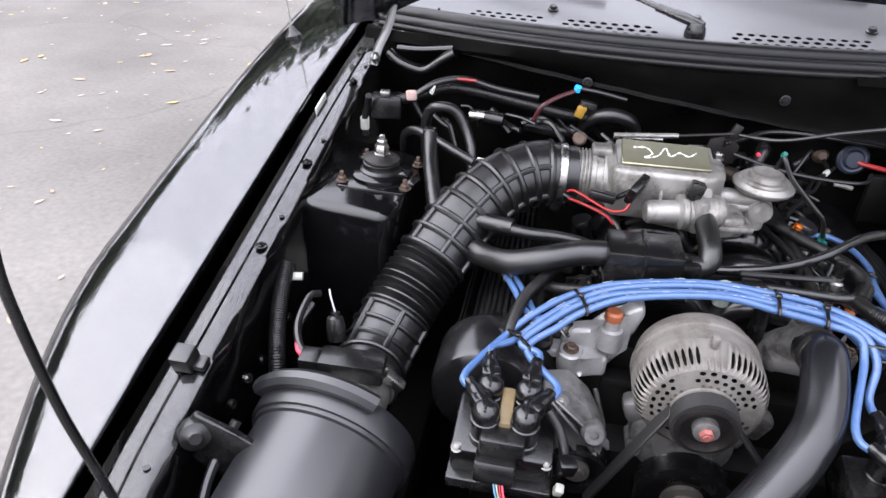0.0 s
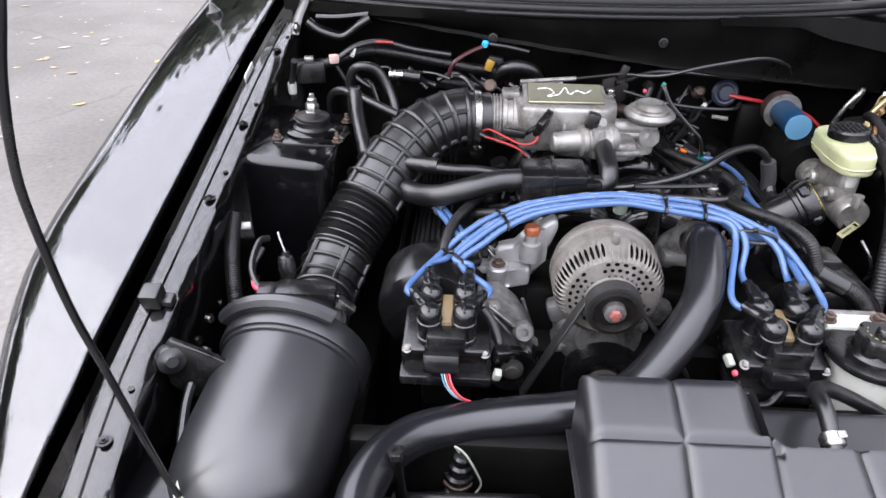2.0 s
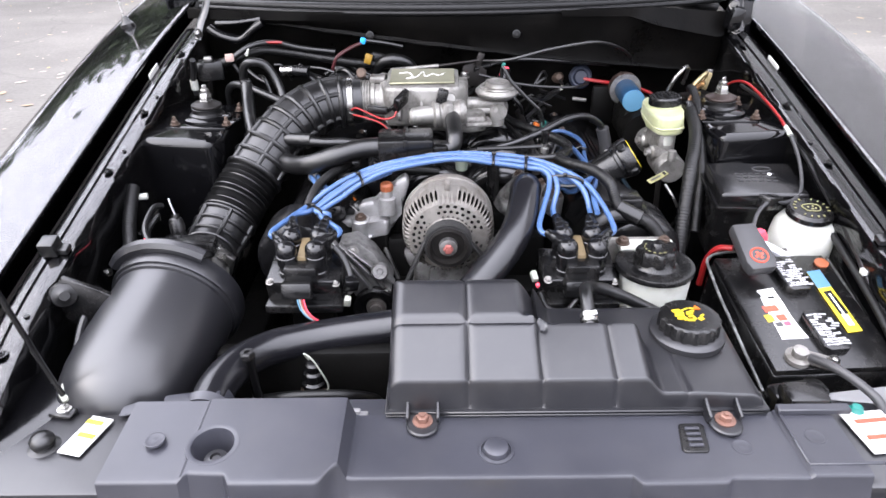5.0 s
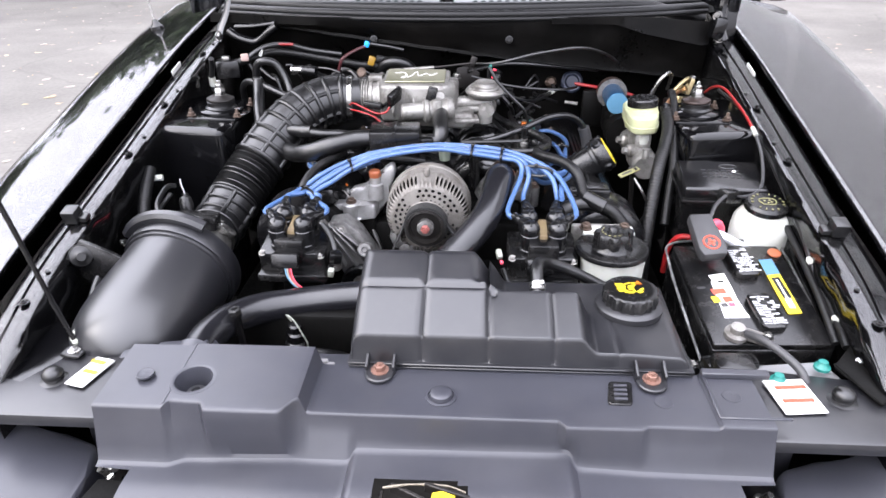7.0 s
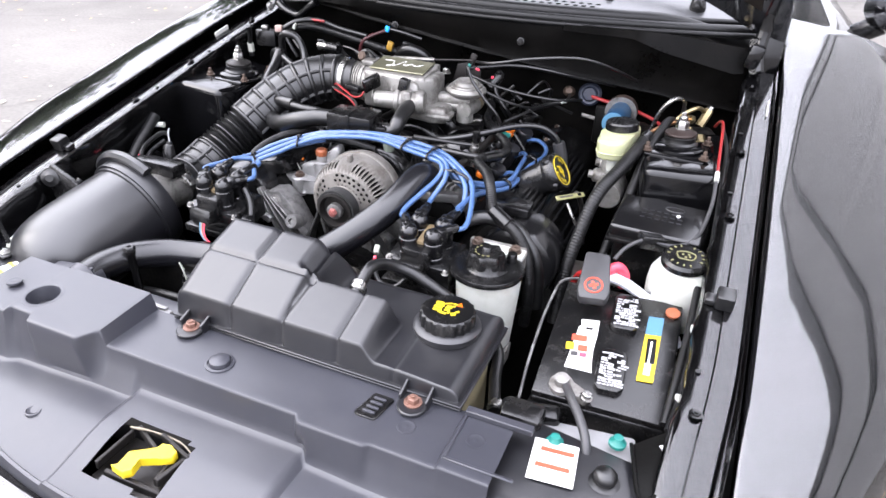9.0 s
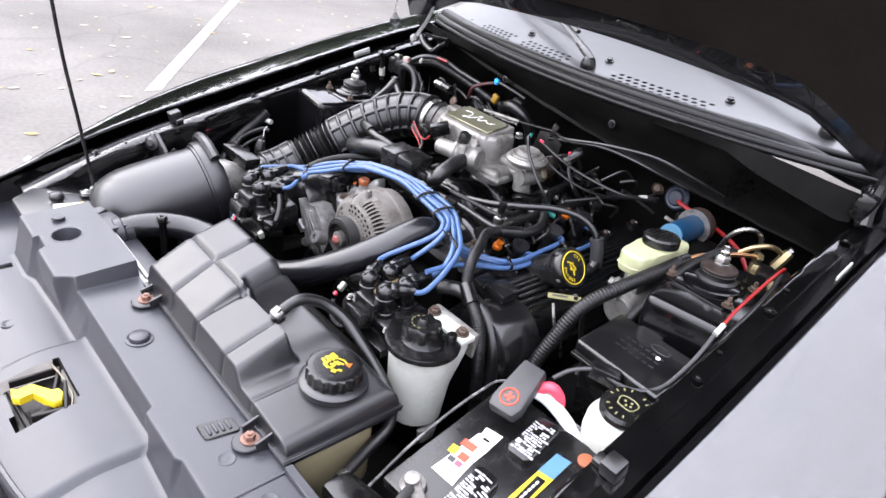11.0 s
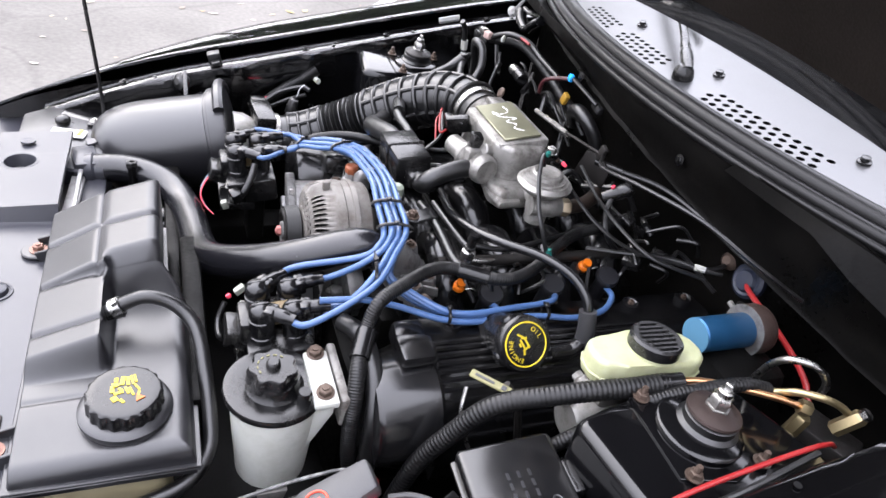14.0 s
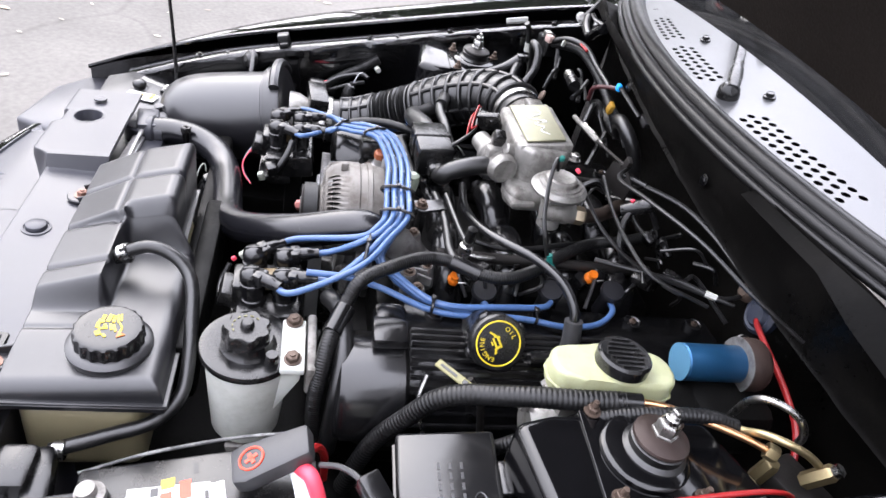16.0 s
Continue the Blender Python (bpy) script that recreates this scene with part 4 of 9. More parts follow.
add_sheet(bm, lambda x, v: (x * (0.88 + 0.10 * v), 3.05 + 0.52 * v, 1.27 - 0.24 * v - 0.03 * x * x), [-0.64 + 0.064 * i for i in range(21)], [i / 5 for i in range(6)], 0.004)
part("rear_window", bm, glass, car, "dark rear window")
for s in (-1, 1):
    bm = B()
    add_sheet(bm, lambda y, v: (s * (0.79 - 0.22 * v), y + (0.30 - 0.62 * (y - 1.5) / 2.0) * v, 0.98 + 0.335 * v), [1.55 + 0.2 * i for i in range(11)], [i / 4 for i in range(5)], 0.004)
    part("side_window", bm, glass, car, "dark side window")
for sx in (-1, 1):
    for wy in (0.66, 3.2):
        m = aim((sx * 0.74, wy, 0.315), (sx, 0, 0))
        wheel = part("wheel", lathe([(0.19, -0.10), (0.29, -0.11), (0.315, -0.09), (0.315, 0.09), (0.29, 0.11), (0.20, 0.105)], m, 40), M_RUBBER, car, "black tyre on its rim")
        part("rim", lathe([(0.205, -0.08), (0.20, 0.06), (0.06, 0.04), (0.0, 0.045)], m, 40), M_ALU_DULL, wheel)

# ---- engine: the large things ----
engine = thing("engine", (0, 0.7, 0.30), "black overhead-cam V8 engine with ribbed valve covers", "engine")
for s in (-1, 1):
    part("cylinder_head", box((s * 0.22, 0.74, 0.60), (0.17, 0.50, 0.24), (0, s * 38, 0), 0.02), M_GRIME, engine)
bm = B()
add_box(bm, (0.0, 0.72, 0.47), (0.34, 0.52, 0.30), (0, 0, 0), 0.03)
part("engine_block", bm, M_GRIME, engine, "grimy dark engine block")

# valve covers: a domed ribbed cover along each bank
def valve_cover(side):
    prof = [(0.178, 0.725), (0.185, 0.752), (0.205, 0.765), (0.245, 0.768), (0.275, 0.762), (0.305, 0.745), (0.335, 0.715), (0.352, 0.68), (0.358, 0.64), (0.352, 0.60)]
    bm = B()
    y0, y1 = 0.535, 1.01
    add_sheet(bm, lambda y, k: (side * prof[k][0], y, prof[k][1]), [y0 + (y1 - y0) * i / 20 for i in range(21)], range(len(prof)), 0.004)
    ends = [[bm.verts.new((side * x, y, z)) for x, z in prof] for y in (y0, y1)]
    for e in ends:
        bm.faces.new(e)
    c = part("valve_cover", bm, M_COVERPLASTIC, engine, "satin black ribbed valve cover")
    for k in range(11):
        t = k / 10
        x = 0.262 + 0.088 * t
        z = 0.7665 - 0.012 * t - 0.072 * t * t
        part("cooling_rib", tube([(side * x, 0.540, z + 0.001), (side * x, 0.86, z + 0.001)], 0.0036, 6, 0.2), M_COVERPLASTIC, c)
    # rounded timing end
    add = B()
    add_lathe(add, [(0.0, -0.055), (0.058, -0.055), (0.068, -0.050), (0.072, -0.040), (0.072, 0.03), (0.066, 0.036)], aim((side * 0.292, 0.50, 0.690), (0, 1, 0)), 40)
    add_box(add, (side * 0.262, 0.515, 0.748), (0.10, 0.045, 0.035), (0, side * 12, 0), 0.010)
    part("timing_end", add, M_COVERPLASTIC, c, "rounded black timing-end of the cover")
    for y in ((0.575, 0.877, 0.982) if side > 0 else (0.875, 0.982)):
        bm = B()
        x = side * (0.232 - 0.03 * (y - 0.575))
        boss = part("bolt_cup", lathe([(0.0140, -0.012), (0.0135, 0.0035), (0.0115, 0.0040), (0.0095, 0.0015), (0.0, 0.001)], pose(x, y, 0.770), 18), M_COVERPLASTIC, c)
        hexbolt(bm, (x, y, 0.771), (0, 0, 1), 0.0050, 0.006)
        part("cover_bolt", bm, M_RUSTY, boss)
    return c


cover_l = valve_cover(1)
part("cast_pad", prism([(0.298, 0.487), (0.297, 0.53), (0.261, 0.534), (0.255, 0.524), (0.252, 0.488)], 0.016, pose(0, 0, 0.765), 0.003, 2), M_COVERPLASTIC, cover_l, "smooth flat pad on the cover")
cover_r = valve_cover(-1)

# front cover in bare aluminium with its arms
M_COVER = material("dark_oxidised_aluminium", (0.17, 0.167, 0.163), 0.42, metal=0.5, vary=0.45, scale=30, bump=0.4, bump_scale=300, dirt=(0.8, 28, (0.02, 0.017, 0.014)))
bm = B()
add_box(bm, (-0.03, 0.53, 0.58), (0.34, 0.04, 0.24), (0, 0, 0), 0.012)
part("front_cover", bm, M_GRIME, engine, "grimy dark timing cover")
part("tensioner_arm", prism([(-0.034, -0.062), (0.020, -0.066), (0.040, -0.030), (0.030, 0.030), (0.012, 0.062), (-0.018, 0.066), (-0.036, 0.020)], 0.042, pose(-0.178, 0.478, 0.672, 90, 0, 0) @ Matrix.Rotation(radians(20), 4, "Z"), 0.004, 2), M_COVER, engine, "grey cast belt tensioner arm")
part("tensioner_boss", lathe([(0.015, -0.01), (0.015, 0.03), (0.012, 0.034), (0.006, 0.034), (0.005, 0.028), (0, 0.028)], aim((-0.152, 0.445, 0.672), (0.1, -1, 0.5)), 20), M_COVER, engine)
for dx, a, L in ((-0.034, 24, 0.10), (-0.020, 32, 0.11), (-0.004, 40, 0.11), (0.012, 48, 0.10)):
    part("tensioner_web", box((-0.176 + dx, 0.432, 0.690), (0.0045, 0.016, L), (0, -a, 0), 0.0015, 1), M_COVER, engine)
part("tensioner_clip", box((-0.214, 0.425, 0.680), (0.026, 0.014, 0.016), (0, 30, 0), 0.003), M_CASTING, engine)
for x, z in ((-0.195, 0.715), (-0.145, 0.635), (-0.21, 0.64), (-0.115, 0.60), (0.02, 0.665)):
    bm = B()
    hexbolt(bm, (x, 0.436 if x < -0.13 else 0.508, z), (0, -1, 0.1), 0.008, 0.009, 0.011)
    part("cover_stud", bm, M_ALU_DULL, engine)
for k in range(4):
    part("cover_rib", box((-0.12 + 0.05 * k, 0.507, 0.60), (0.006, 0.014, 0.18), (0, -18 + 12 * k, 0), 0.002, 1), M_COVER, engine)
pump = part("pump_housing", lathe([(0.066, 0), (0.066, 0.030), (0.058, 0.036), (0.040, 0.040), (0.036, 0.052), (0, 0.052)], aim((-0.03, 0.505, 0.640), (0, -1, 0.15)), 36), M_COVER, engine, "dirty cast aluminium water pump")
for k in range(6):
    a = radians(60 * k + 20)
    part("pump_boss", lathe([(0.011, 0), (0.011, 0.040), (0.009, 0.043), (0, 0.043)], aim((-0.03 + 0.062 * math.cos(a), 0.505, 0.640 + 0.062 * math.sin(a)), (0, -1, 0.15)), 14), M_COVER, pump)
part("pump_lug", box((0.03, 0.495, 0.690), (0.09, 0.03, 0.04), (0, 25, 0), 0.008), M_COVER, pump)
part("pump_lug", box((-0.085, 0.490, 0.680), (0.05, 0.03, 0.035), (0, -20, 0), 0.008), M_COVER, pump)
for k in range(4):
    a = radians(60 * k + 20)
    bm = B()
    hexbolt(bm, (-0.03 + 0.062 * math.cos(a), 0.462, 0.647 + 0.062 * math.sin(a)), (0, -1, 0.15), 0.006, 0.006, 0.008)
    part("pump_bolt", bm, M_ALU, engine)

# intake manifold
man = part("intake_manifold", box((0.0, 0.75, 0.705), (0.28, 0.42, 0.06), (0, 0, 0), 0.015), M_GRIME, engine, "black composite intake manifold")
for s in (-1, 1):
    for k in range(4):
        y = 0.615 + 0.095 * k
        part("intake_runner", tube([(s * 0.005, y + 0.01, 0.73), (s * 0.035, y + 0.006, 0.768), (s * 0.075, y, 0.778), (s * 0.115, y, 0.758), (s * 0.145, y, 0.71)], 0.027, 16, 0.008, None, 0.85), M_COVERPLASTIC, man)
    rail = part("fuel_rail", tube([(s * 0.128, 0.585, 0.795), (s * 0.132, 0.70, 0.797), (s * 0.130, 0.93, 0.797)], 0.0085, 12, 0.03), M_DARKMETAL, man, "dark steel fuel rail")
for x, y, z in ((0.184, 0.653, 0.776), (0.182, 0.754, 0.784), (0.179, 0.853, 0.790), (-0.18, 0.64, 0.758), (-0.18, 0.74, 0.758), (-0.18, 0.84, 0.758)):
    bm = B()
    add_lathe(bm, [(0.012, -0.06), (0.013, -0.006), (0.0178, -0.004), (0.0182, 0.003), (0.0165, 0.006), (0, 0.0065)], aim((x, y, z), (math.copysign(0.35, x), -0.1, 1)), 22)
    part("plug_boot", bm, M_PLASTIC, engine, "grey-black spark plug boot")

def injector(p, d):
    o = thing("fuel_injector", p, "orange-topped fuel injector on the intake runner", "injector", "fuel injectors")
    m = aim(p, d)
    part("injector_collar", lathe([(0.0085, -0.010), (0.0095, -0.004), (0.0085, 0.000), (0.0062, 0.002), (0.0062, 0.006), (0.0075, 0.008), (0.0066, 0.011), (0, 0.011)], m, 14), M_ORANGE, o)
    part("injector_body", lathe([(0.008, -0.05), (0.008, 0.0), (0.006, 0.002)], m, 12), M_PLASTIC_DK, o)
    part("injector_plug", box((0.013, 0.004, -0.006), (0.020, 0.018, 0.022), (0, 20, 0), 0.003, 2, m), M_PLASTIC_DK, o)
    part("plug_clip", tube([m @ Vector(q) for q in ((0.024, -0.006, -0.004), (0.016, -0.008, 0.008), (0.006, -0.009, 0.006))], 0.0012, 6, 0.004), M_STEEL, o)
    return o


for p, d in (((0.166, 0.610, 0.782), (0.5, -0.1, 1)), ((0.153, 0.825, 0.795), (0.5, 0, 1)), ((-0.203, 0.544, 0.752), (-0.3, -0.2, 1))):
    injector(p, d)

# plenum and throttle body
plenum = thing("throttle_plenum", (-0.08, 0.77, 0.77), "cast aluminium upper intake plenum with a brushed top plate", "plenum")
bm = B()
add_prism(bm, [(-0.152, 0.712), (-0.018, 0.710), (0.006, 0.735), (0.010, 0.785), (-0.018, 0.806), (-0.145, 0.800), (-0.168, 0.780)], 0.078, pose(0, 0, 0.838), 0.009, 3)
add_prism(bm, [(-0.09, 0.722), (0.015, 0.700), (0.045, 0.712), (0.040, 0.775), (0.0, 0.795), (-0.10, 0.785)], 0.034, pose(0, 0, 0.826), 0.010, 3)
add_prism(bm, [(-0.10, 0.718), (-0.02, 0.704), (-0.02, 0.740), (-0.10, 0.745)], 0.020, pose(0, 0, 0.862), 0.006, 2)
add_box(bm, (0.026, 0.722, 0.843), (0.054, 0.042, 0.012), (0, 0, 8), 0.005)
add_lathe(bm, [(0.013, 0), (0.013, 0.09)], aim((-0.01, 0.765, 0.868), (1, 0, 0)), 16)
add_prism(bm, [(0.716, 0.895), (0.802, 0.895), (0.802, 0.9285), (0.716, 0.9155)], 0.140, Matrix(((0, 0, 1, -0.150), (1, 0, 0, 0), (0, 1, 0, 0), (0, 0, 0, 1))), 0.004, 2)
for x in (-0.128, -0.085, -0.045):
    add_prism(bm, [(0.712, 0.848), (0.700, 0.862), (0.704, 0.872), (0.716, 0.902)], 0.005, Matrix(((0, 0, 1, x), (1, 0, 0, 0), (0, 1, 0, 0), (0, 0, 0, 1))), 0.0015, 1)
add_lathe(bm, [(0.011, 0.0), (0.011, 0.020), (0.009, 0.022), (0.0, 0.022)], aim((-0.030, 0.716, 0.892), (0.2, -1, 0.3)), 14)
part("plenum_body", bm, M_ALU, plenum)
bm = B()
m = aim((-0.005, 0.697, 0.872), (-1, -0.20, -0.02))
add_lathe(bm, [(0.0, -0.006), (0.020, -0.006), (0.024, 0.0), (0.025, 0.008), (0.022, 0.012), (0.022, 0.044), (0.025, 0.047), (0.025, 0.054), (0.017, 0.058), (0.0165, 0.098), (0.013, 0.102), (0.0, 0.102)], m, 28)
add_box(bm, (0.0, 0.0, 0.030), (0.046, 0.050, 0.022), (0, 0, 0), 0.006, 2, m)
part("idle_air_valve", bm, M_ALU, plenum, "cast aluminium idle air control valve")
bm = B()
PT = pose(0, 0.7245, 0.9175, 9.6, 0, 0)
add_prism(bm, [(-0.143, 0.0), (-0.018, 0.002), (-0.018, 0.066), (-0.143, 0.068)], 0.004, PT, 0.0012, 1)
plate = part("top_plate", bm, material("brushed_gold_grey_plate", (0.24, 0.235, 0.16), 0.36, metal=0.8, vary=0.2, scale=60), plenum, "brushed pale plate with a worn white emblem")
bm = B()
PM = PT @ pose(0, -0.746, 0)
add_tube(bm, [PM @ Vector((x, y, 0.0046)) for x, y in ((-0.126, 0.790), (-0.108, 0.792), (-0.100, 0.776), (-0.112, 0.764), (-0.092, 0.772), (-0.080, 0.796), (-0.074, 0.774), (-0.060, 0.786), (-0.048, 0.778), (-0.036, 0.790))], 0.0013, 6, 0.0022, lambda s: max(0.0002, 0.0007 + 0.0011 * math.sin(s * 900) * math.sin(s * 377)), 0.5)
part("emblem", bm, M_WHITE_PRINT, plate, "worn white emblem shape")
bm = B()
m = aim((-0.155, 0.778, 0.872), (-1, -0.02, 0.0))
add_lathe(bm, [(0.040, -0.02), (0.040, 0.002), (0.043, 0.003), (0.043, 0.010), (0.039, 0.011), (0.039, 0.02), (0.042, 0.021), (0.042, 0.028), (0.038, 0.029), (0.038, 0.055), (0.036, 0.058)], m, 36)
throttle = part("throttle_body", bm, M_ALU, plenum, "cast aluminium throttle body")
for k in range(5):
    part("casting_rib", lathe([(0.0375, 0.030 + 0.0055 * k), (0.0415, 0.031 + 0.0055 * k), (0.0415, 0.033 + 0.0055 * k), (0.0375, 0.034 + 0.0055 * k)], m, 36), M_ALU, throttle)
part("casting_boss", box((0.0, 0.045, 0.015), (0.03, 0.012, 0.03), (0, 0, 0), 0.003, 2, m), M_ALU, throttle)
part("bracket_disc", lathe([(0.010, -0.003), (0.011, 0.0), (0.008, 0.003), (0, 0.003)], aim((-0.205, 0.800, 0.922), (-0.2, -1, 0.3)), 16), M_RUSTY, plenum)
for p in ((0.003, 0.803, 0.910), (0.028, 0.724, 0.849), (-0.160, 0.795, 0.912)):
    bm = B()
    hexbolt(bm, p, (0, 0, 1), 0.008, 0.010, 0.010)
    part("plenum_bolt", bm, M_STEEL, plenum)
part("iac_plug", box((0.0, 0, 0), (0.020, 0.018, 0.026), (0, 15, 0), 0.003, 2, pose(-0.042, 0.688, 0.905)), M_PLASTIC_DK, plenum)
part("tps_plug", box((0.0, 0, 0), (0.012, 0.040, 0.032), (20, 20, -25), 0.003, 2, pose(-0.120, 0.690, 0.897)), M_PLASTIC_DK, plenum)
part("cable_end", tube([(-0.05, 0.858, 0.921), (0.035, 0.872, 0.928)], 0.0026, 8, 0.1), M_DARKMETAL, plenum)
part("throttle_cable_rod", tube([(-0.150, 0.850, 0.915), (-0.05, 0.858, 0.921)], 0.0042, 8, 0.1), M_ALU, plenum, "bright throttle linkage rod")
part("cable_bracket", box((0.037, 0.874, 0.930), (0.014, 0.008, 0.026), (0, 20, 0), 0.002), M_DARKMETAL, plenum)

# EGR valve
egr = thing("egr_valve", (0.066, 0.765, 0.80), "silver exhaust gas recirculation valve with a domed diaphragm", "valve")
m = aim((0.066, 0.765, 0.884), (0.02, -0.05, 1))
part("diaphragm", lathe([(0.0, -0.004), (0.030, -0.004), (0.041, 0.004), (0.043, 0.007), (0.043, 0.010), (0.040, 0.012), (0.037, 0.016), (0.033, 0.017), (0.032, 0.020), (0.026, 0.021), (0.024, 0.027), (0.020, 0.029), (0.012, 0.027), (0.0, 0.027)], m, 40), M_ALU, egr, "stamped steel diaphragm can")
bm = B()
add_lathe(bm, [(0.018, -0.06), (0.018, -0.02), (0.012, -0.01), (0.012, 0.0)], m, 20)
add_lathe(bm, [(0.0165, -0.022), (0.0175, 0.0), (0.0175, 0.020), (0.0150, 0.024), (0.0150, 0.030)], aim((0.072, 0.770, 0.854), (0.12, 1.0, -0.02)), 18)
add_lathe(bm, [(0.012, 0), (0.012, 0.05)], aim((0.07, 0.765, 0.855), (-1, 0, 0)), 14)
part("valve_body", bm, M_ALU, egr)
part("union_nut", lathe([(0.0130, 0), (0.0148, 0.002), (0.0148, 0.015), (0.012, 0.018)], aim((0.0755, 0.799, 0.8535), (0.12, 1.0, -0.02)), 6), material("dull_brass_nut", (0.26, 0.215, 0.15), 0.38, metal=0.8, vary=0.25, scale=80), egr, "dull brass union nut")
part("pipe", tube([(0.077, 0.812, 0.853), (0.072, 0.843, 0.855), (0.055, 0.872, 0.856), (0.030, 0.905, 0.850), (0.015, 0.95, 0.80)], 0.0115, 12, 0.008), material("brown_oxidised_pipe", (0.030, 0.022, 0.018), 0.4, metal=0.5, vary=0.4, scale=60), egr, "brown oxidised steel pipe")

# alternator
M_ALT = material("aged_alternator_aluminium", (0.165, 0.155, 0.142), 0.5, metal=0.35, vary=0.35, scale=40, bump=0.4, bump_scale=500, dirt=(0.55, 34, (0.06, 0.045, 0.032)))
M_NUT = material("pinkish_painted_nut", (0.26, 0.085, 0.075), 0.5, metal=0.2, vary=0.3, scale=120)
alt = thing("alternator", (-0.034, 0.46, 0.665), "grey cast aluminium alternator with slotted vents and drive pulley", "alternator")
AX = aim((-0.034, 0.418, 0.746), (0, 1, 0.03))
bm = B()
add_lathe(bm, [(0.030, 0.022), (0.056, 0.022), (0.068, 0.034), (0.071, 0.046), (0.071, 0.095), (0.066, 0.104), (0.03, 0.106)], AX, 48)
part("stator", bm, M_GRIME, alt)
bm = B()
add_lathe(bm, [(0.0725, 0.044), (0.0775, 0.044), (0.0775, 0.060), (0.0755, 0.062), (0.0755, 0.072), (0.078, 0.073), (0.078, 0.080), (0.075, 0.081), (0.072, 0.100), (0.060, 0.108), (0.030, 0.110), (0.0, 0.110)], AX, 56)
add_lathe(bm, [(0.0, 0.000), (0.034, 0.000), (0.038, 0.003), (0.038, 0.012), (0.03, 0.02)], AX, 40)


def alt_rim(u, v):
    a = u * 2 * math.pi / 60
    k = [(0.0610, 0.0075), (0.0700, 0.0120), (0.0760, 0.0240), (0.0775, 0.0450)]
    f = min(2.999, v * 3)
    i = int(f)
    r = k[i][0] + (k[i + 1][0] - k[i][0]) * (f - i)
    z = k[i][1] + (k[i + 1][1] - k[i][1]) * (f - i)
    return AX @ Vector((r * math.cos(a), r * math.sin(a), z))


def alt_face(u, v):
    a = u * 2 * math.pi / 30
    r = 0.0345 + v * 0.00883
    return AX @ Vector((r * math.cos(a), r * math.sin(a), 0.003 + 0.0015 * v))



def rim_slot(u):
    """The vent slots run round both shoulders of the case."""
    q = alt_rim(int(u) + 0.5, 0.5)
    a = math.degrees(math.atan2(q.z - 0.746, q.x + 0.034)) % 360
    return a > 330 or a < 76 or 104 < a < 210


add_perforated(bm, 60, 1, alt_rim, 0.29, lambda u, v: not rim_slot(u), False)
add_perforated(bm, 30, 3, alt_face, 0.30, lambda u, v: int(u) % 10 in (4, 5))
add_box(bm, (0.0, 0.080, 0.036), (0.009, 0.016, 0.012), (0, 0, 0), 0.003, 2, AX)
case = part("case", bm, M_ALT, alt, "finned grey aluminium case")
bm = B()
add_lathe(bm, [(0.030, 0.004), (0.035, -0.002), (0.033, -0.004), (0.0330, -0.022), (0.0345, -0.0245), (0.0345, -0.0275), (0.0300, -0.0285), (0.0265, -0.019), (0.0, -0.019)], AX, 36)
pul = part("pulley", bm, M_DARKMETAL, alt, "dark ribbed drive pulley")
part("pulley_face", lathe([(0.0150, -0.0185), (0.0145, -0.0290), (0.0125, -0.0300), (0.0, -0.0300)], AX, 36), M_COVER, pul, "worn grey pulley face")
part("pulley_nut", lathe([(0.0082, -0.029), (0.0082, -0.034), (0.007, -0.036), (0.0, -0.036)], AX, 6), M_NUT, pul)
part("shaft_tip", lathe([(0.004, -0.035), (0.004, -0.038), (0, -0.038)], AX, 10), M_NUT, pul)
bm = B()
add_lathe(bm, [(0.0385, -0.024), (0.0385, -0.003), (0.0335, -0.003), (0.0335, -0.024), (0.0385, -0.024)], AX, 40, False)
belt = solid("drive_belt", bm, M_BELT, "black ribbed rubber serpentine belt round the pulleys", "belt")
bm = B()
for a, b in (((-0.0710, 0.407, 0.748), (-0.146, 0.424, 0.570)), ((0.0030, 0.407, 0.740), (0.094, 0.43, 0.620))):
    A, C = Vector(a), Vector(b)
    d = (C - A).normalized()
    L = (C - A).length
    add_box(bm, (0, 0, 0), (0.004, 0.021, L), (0, 0, 0), 0.001, 1, Matrix.Translation((A + C) / 2) @ Matrix.Rotation(math.atan2(d.x, d.z), 4, "Y"))
part("belt_run", bm, M_BELT, belt)
# belt pulleys
M_HUB = material("tarnished_hub_metal", (0.16, 0.148, 0.135), 0.4, metal=0.7, vary=0.35, scale=90, bump=0.2)
for p, r, lab in (((-0.161, 0.434, 0.607), 0.039, "black smooth idler pulley"), ((-0.022, 0.435, 0.583), 0.062, "black water pump pulley"), ((-0.03, 0.43, 0.44), 0.07, "dark crankshaft pulley")):
    o = thing("belt_pulley", (p[0], p[1] + 0.02, p[2] - r), lab + " on the engine front", "pulley", "belt pulleys")
    m = aim(p, (0, -1, 0))
    part("pulley_rim", lathe([(r * 0.6, -0.02), (r, -0.02), (r * 1.03, -0.018), (r, -0.014), (r, 0.008), (r * 1.03, 0.010), (r * 0.93, 0.012), (r * 0.62, 0.009), (r * 0.60, 0.004), (0, 0.004)], m, 40), M_PLASTIC_DK, o)
    part("pulley_hub", lathe([(r * 0.45, 0.003), (r * 0.43, 0.010), (r * 0.26, 0.011), (r * 0.26, 0.016), (0, 0.017)], m, 20), M_HUB, o)

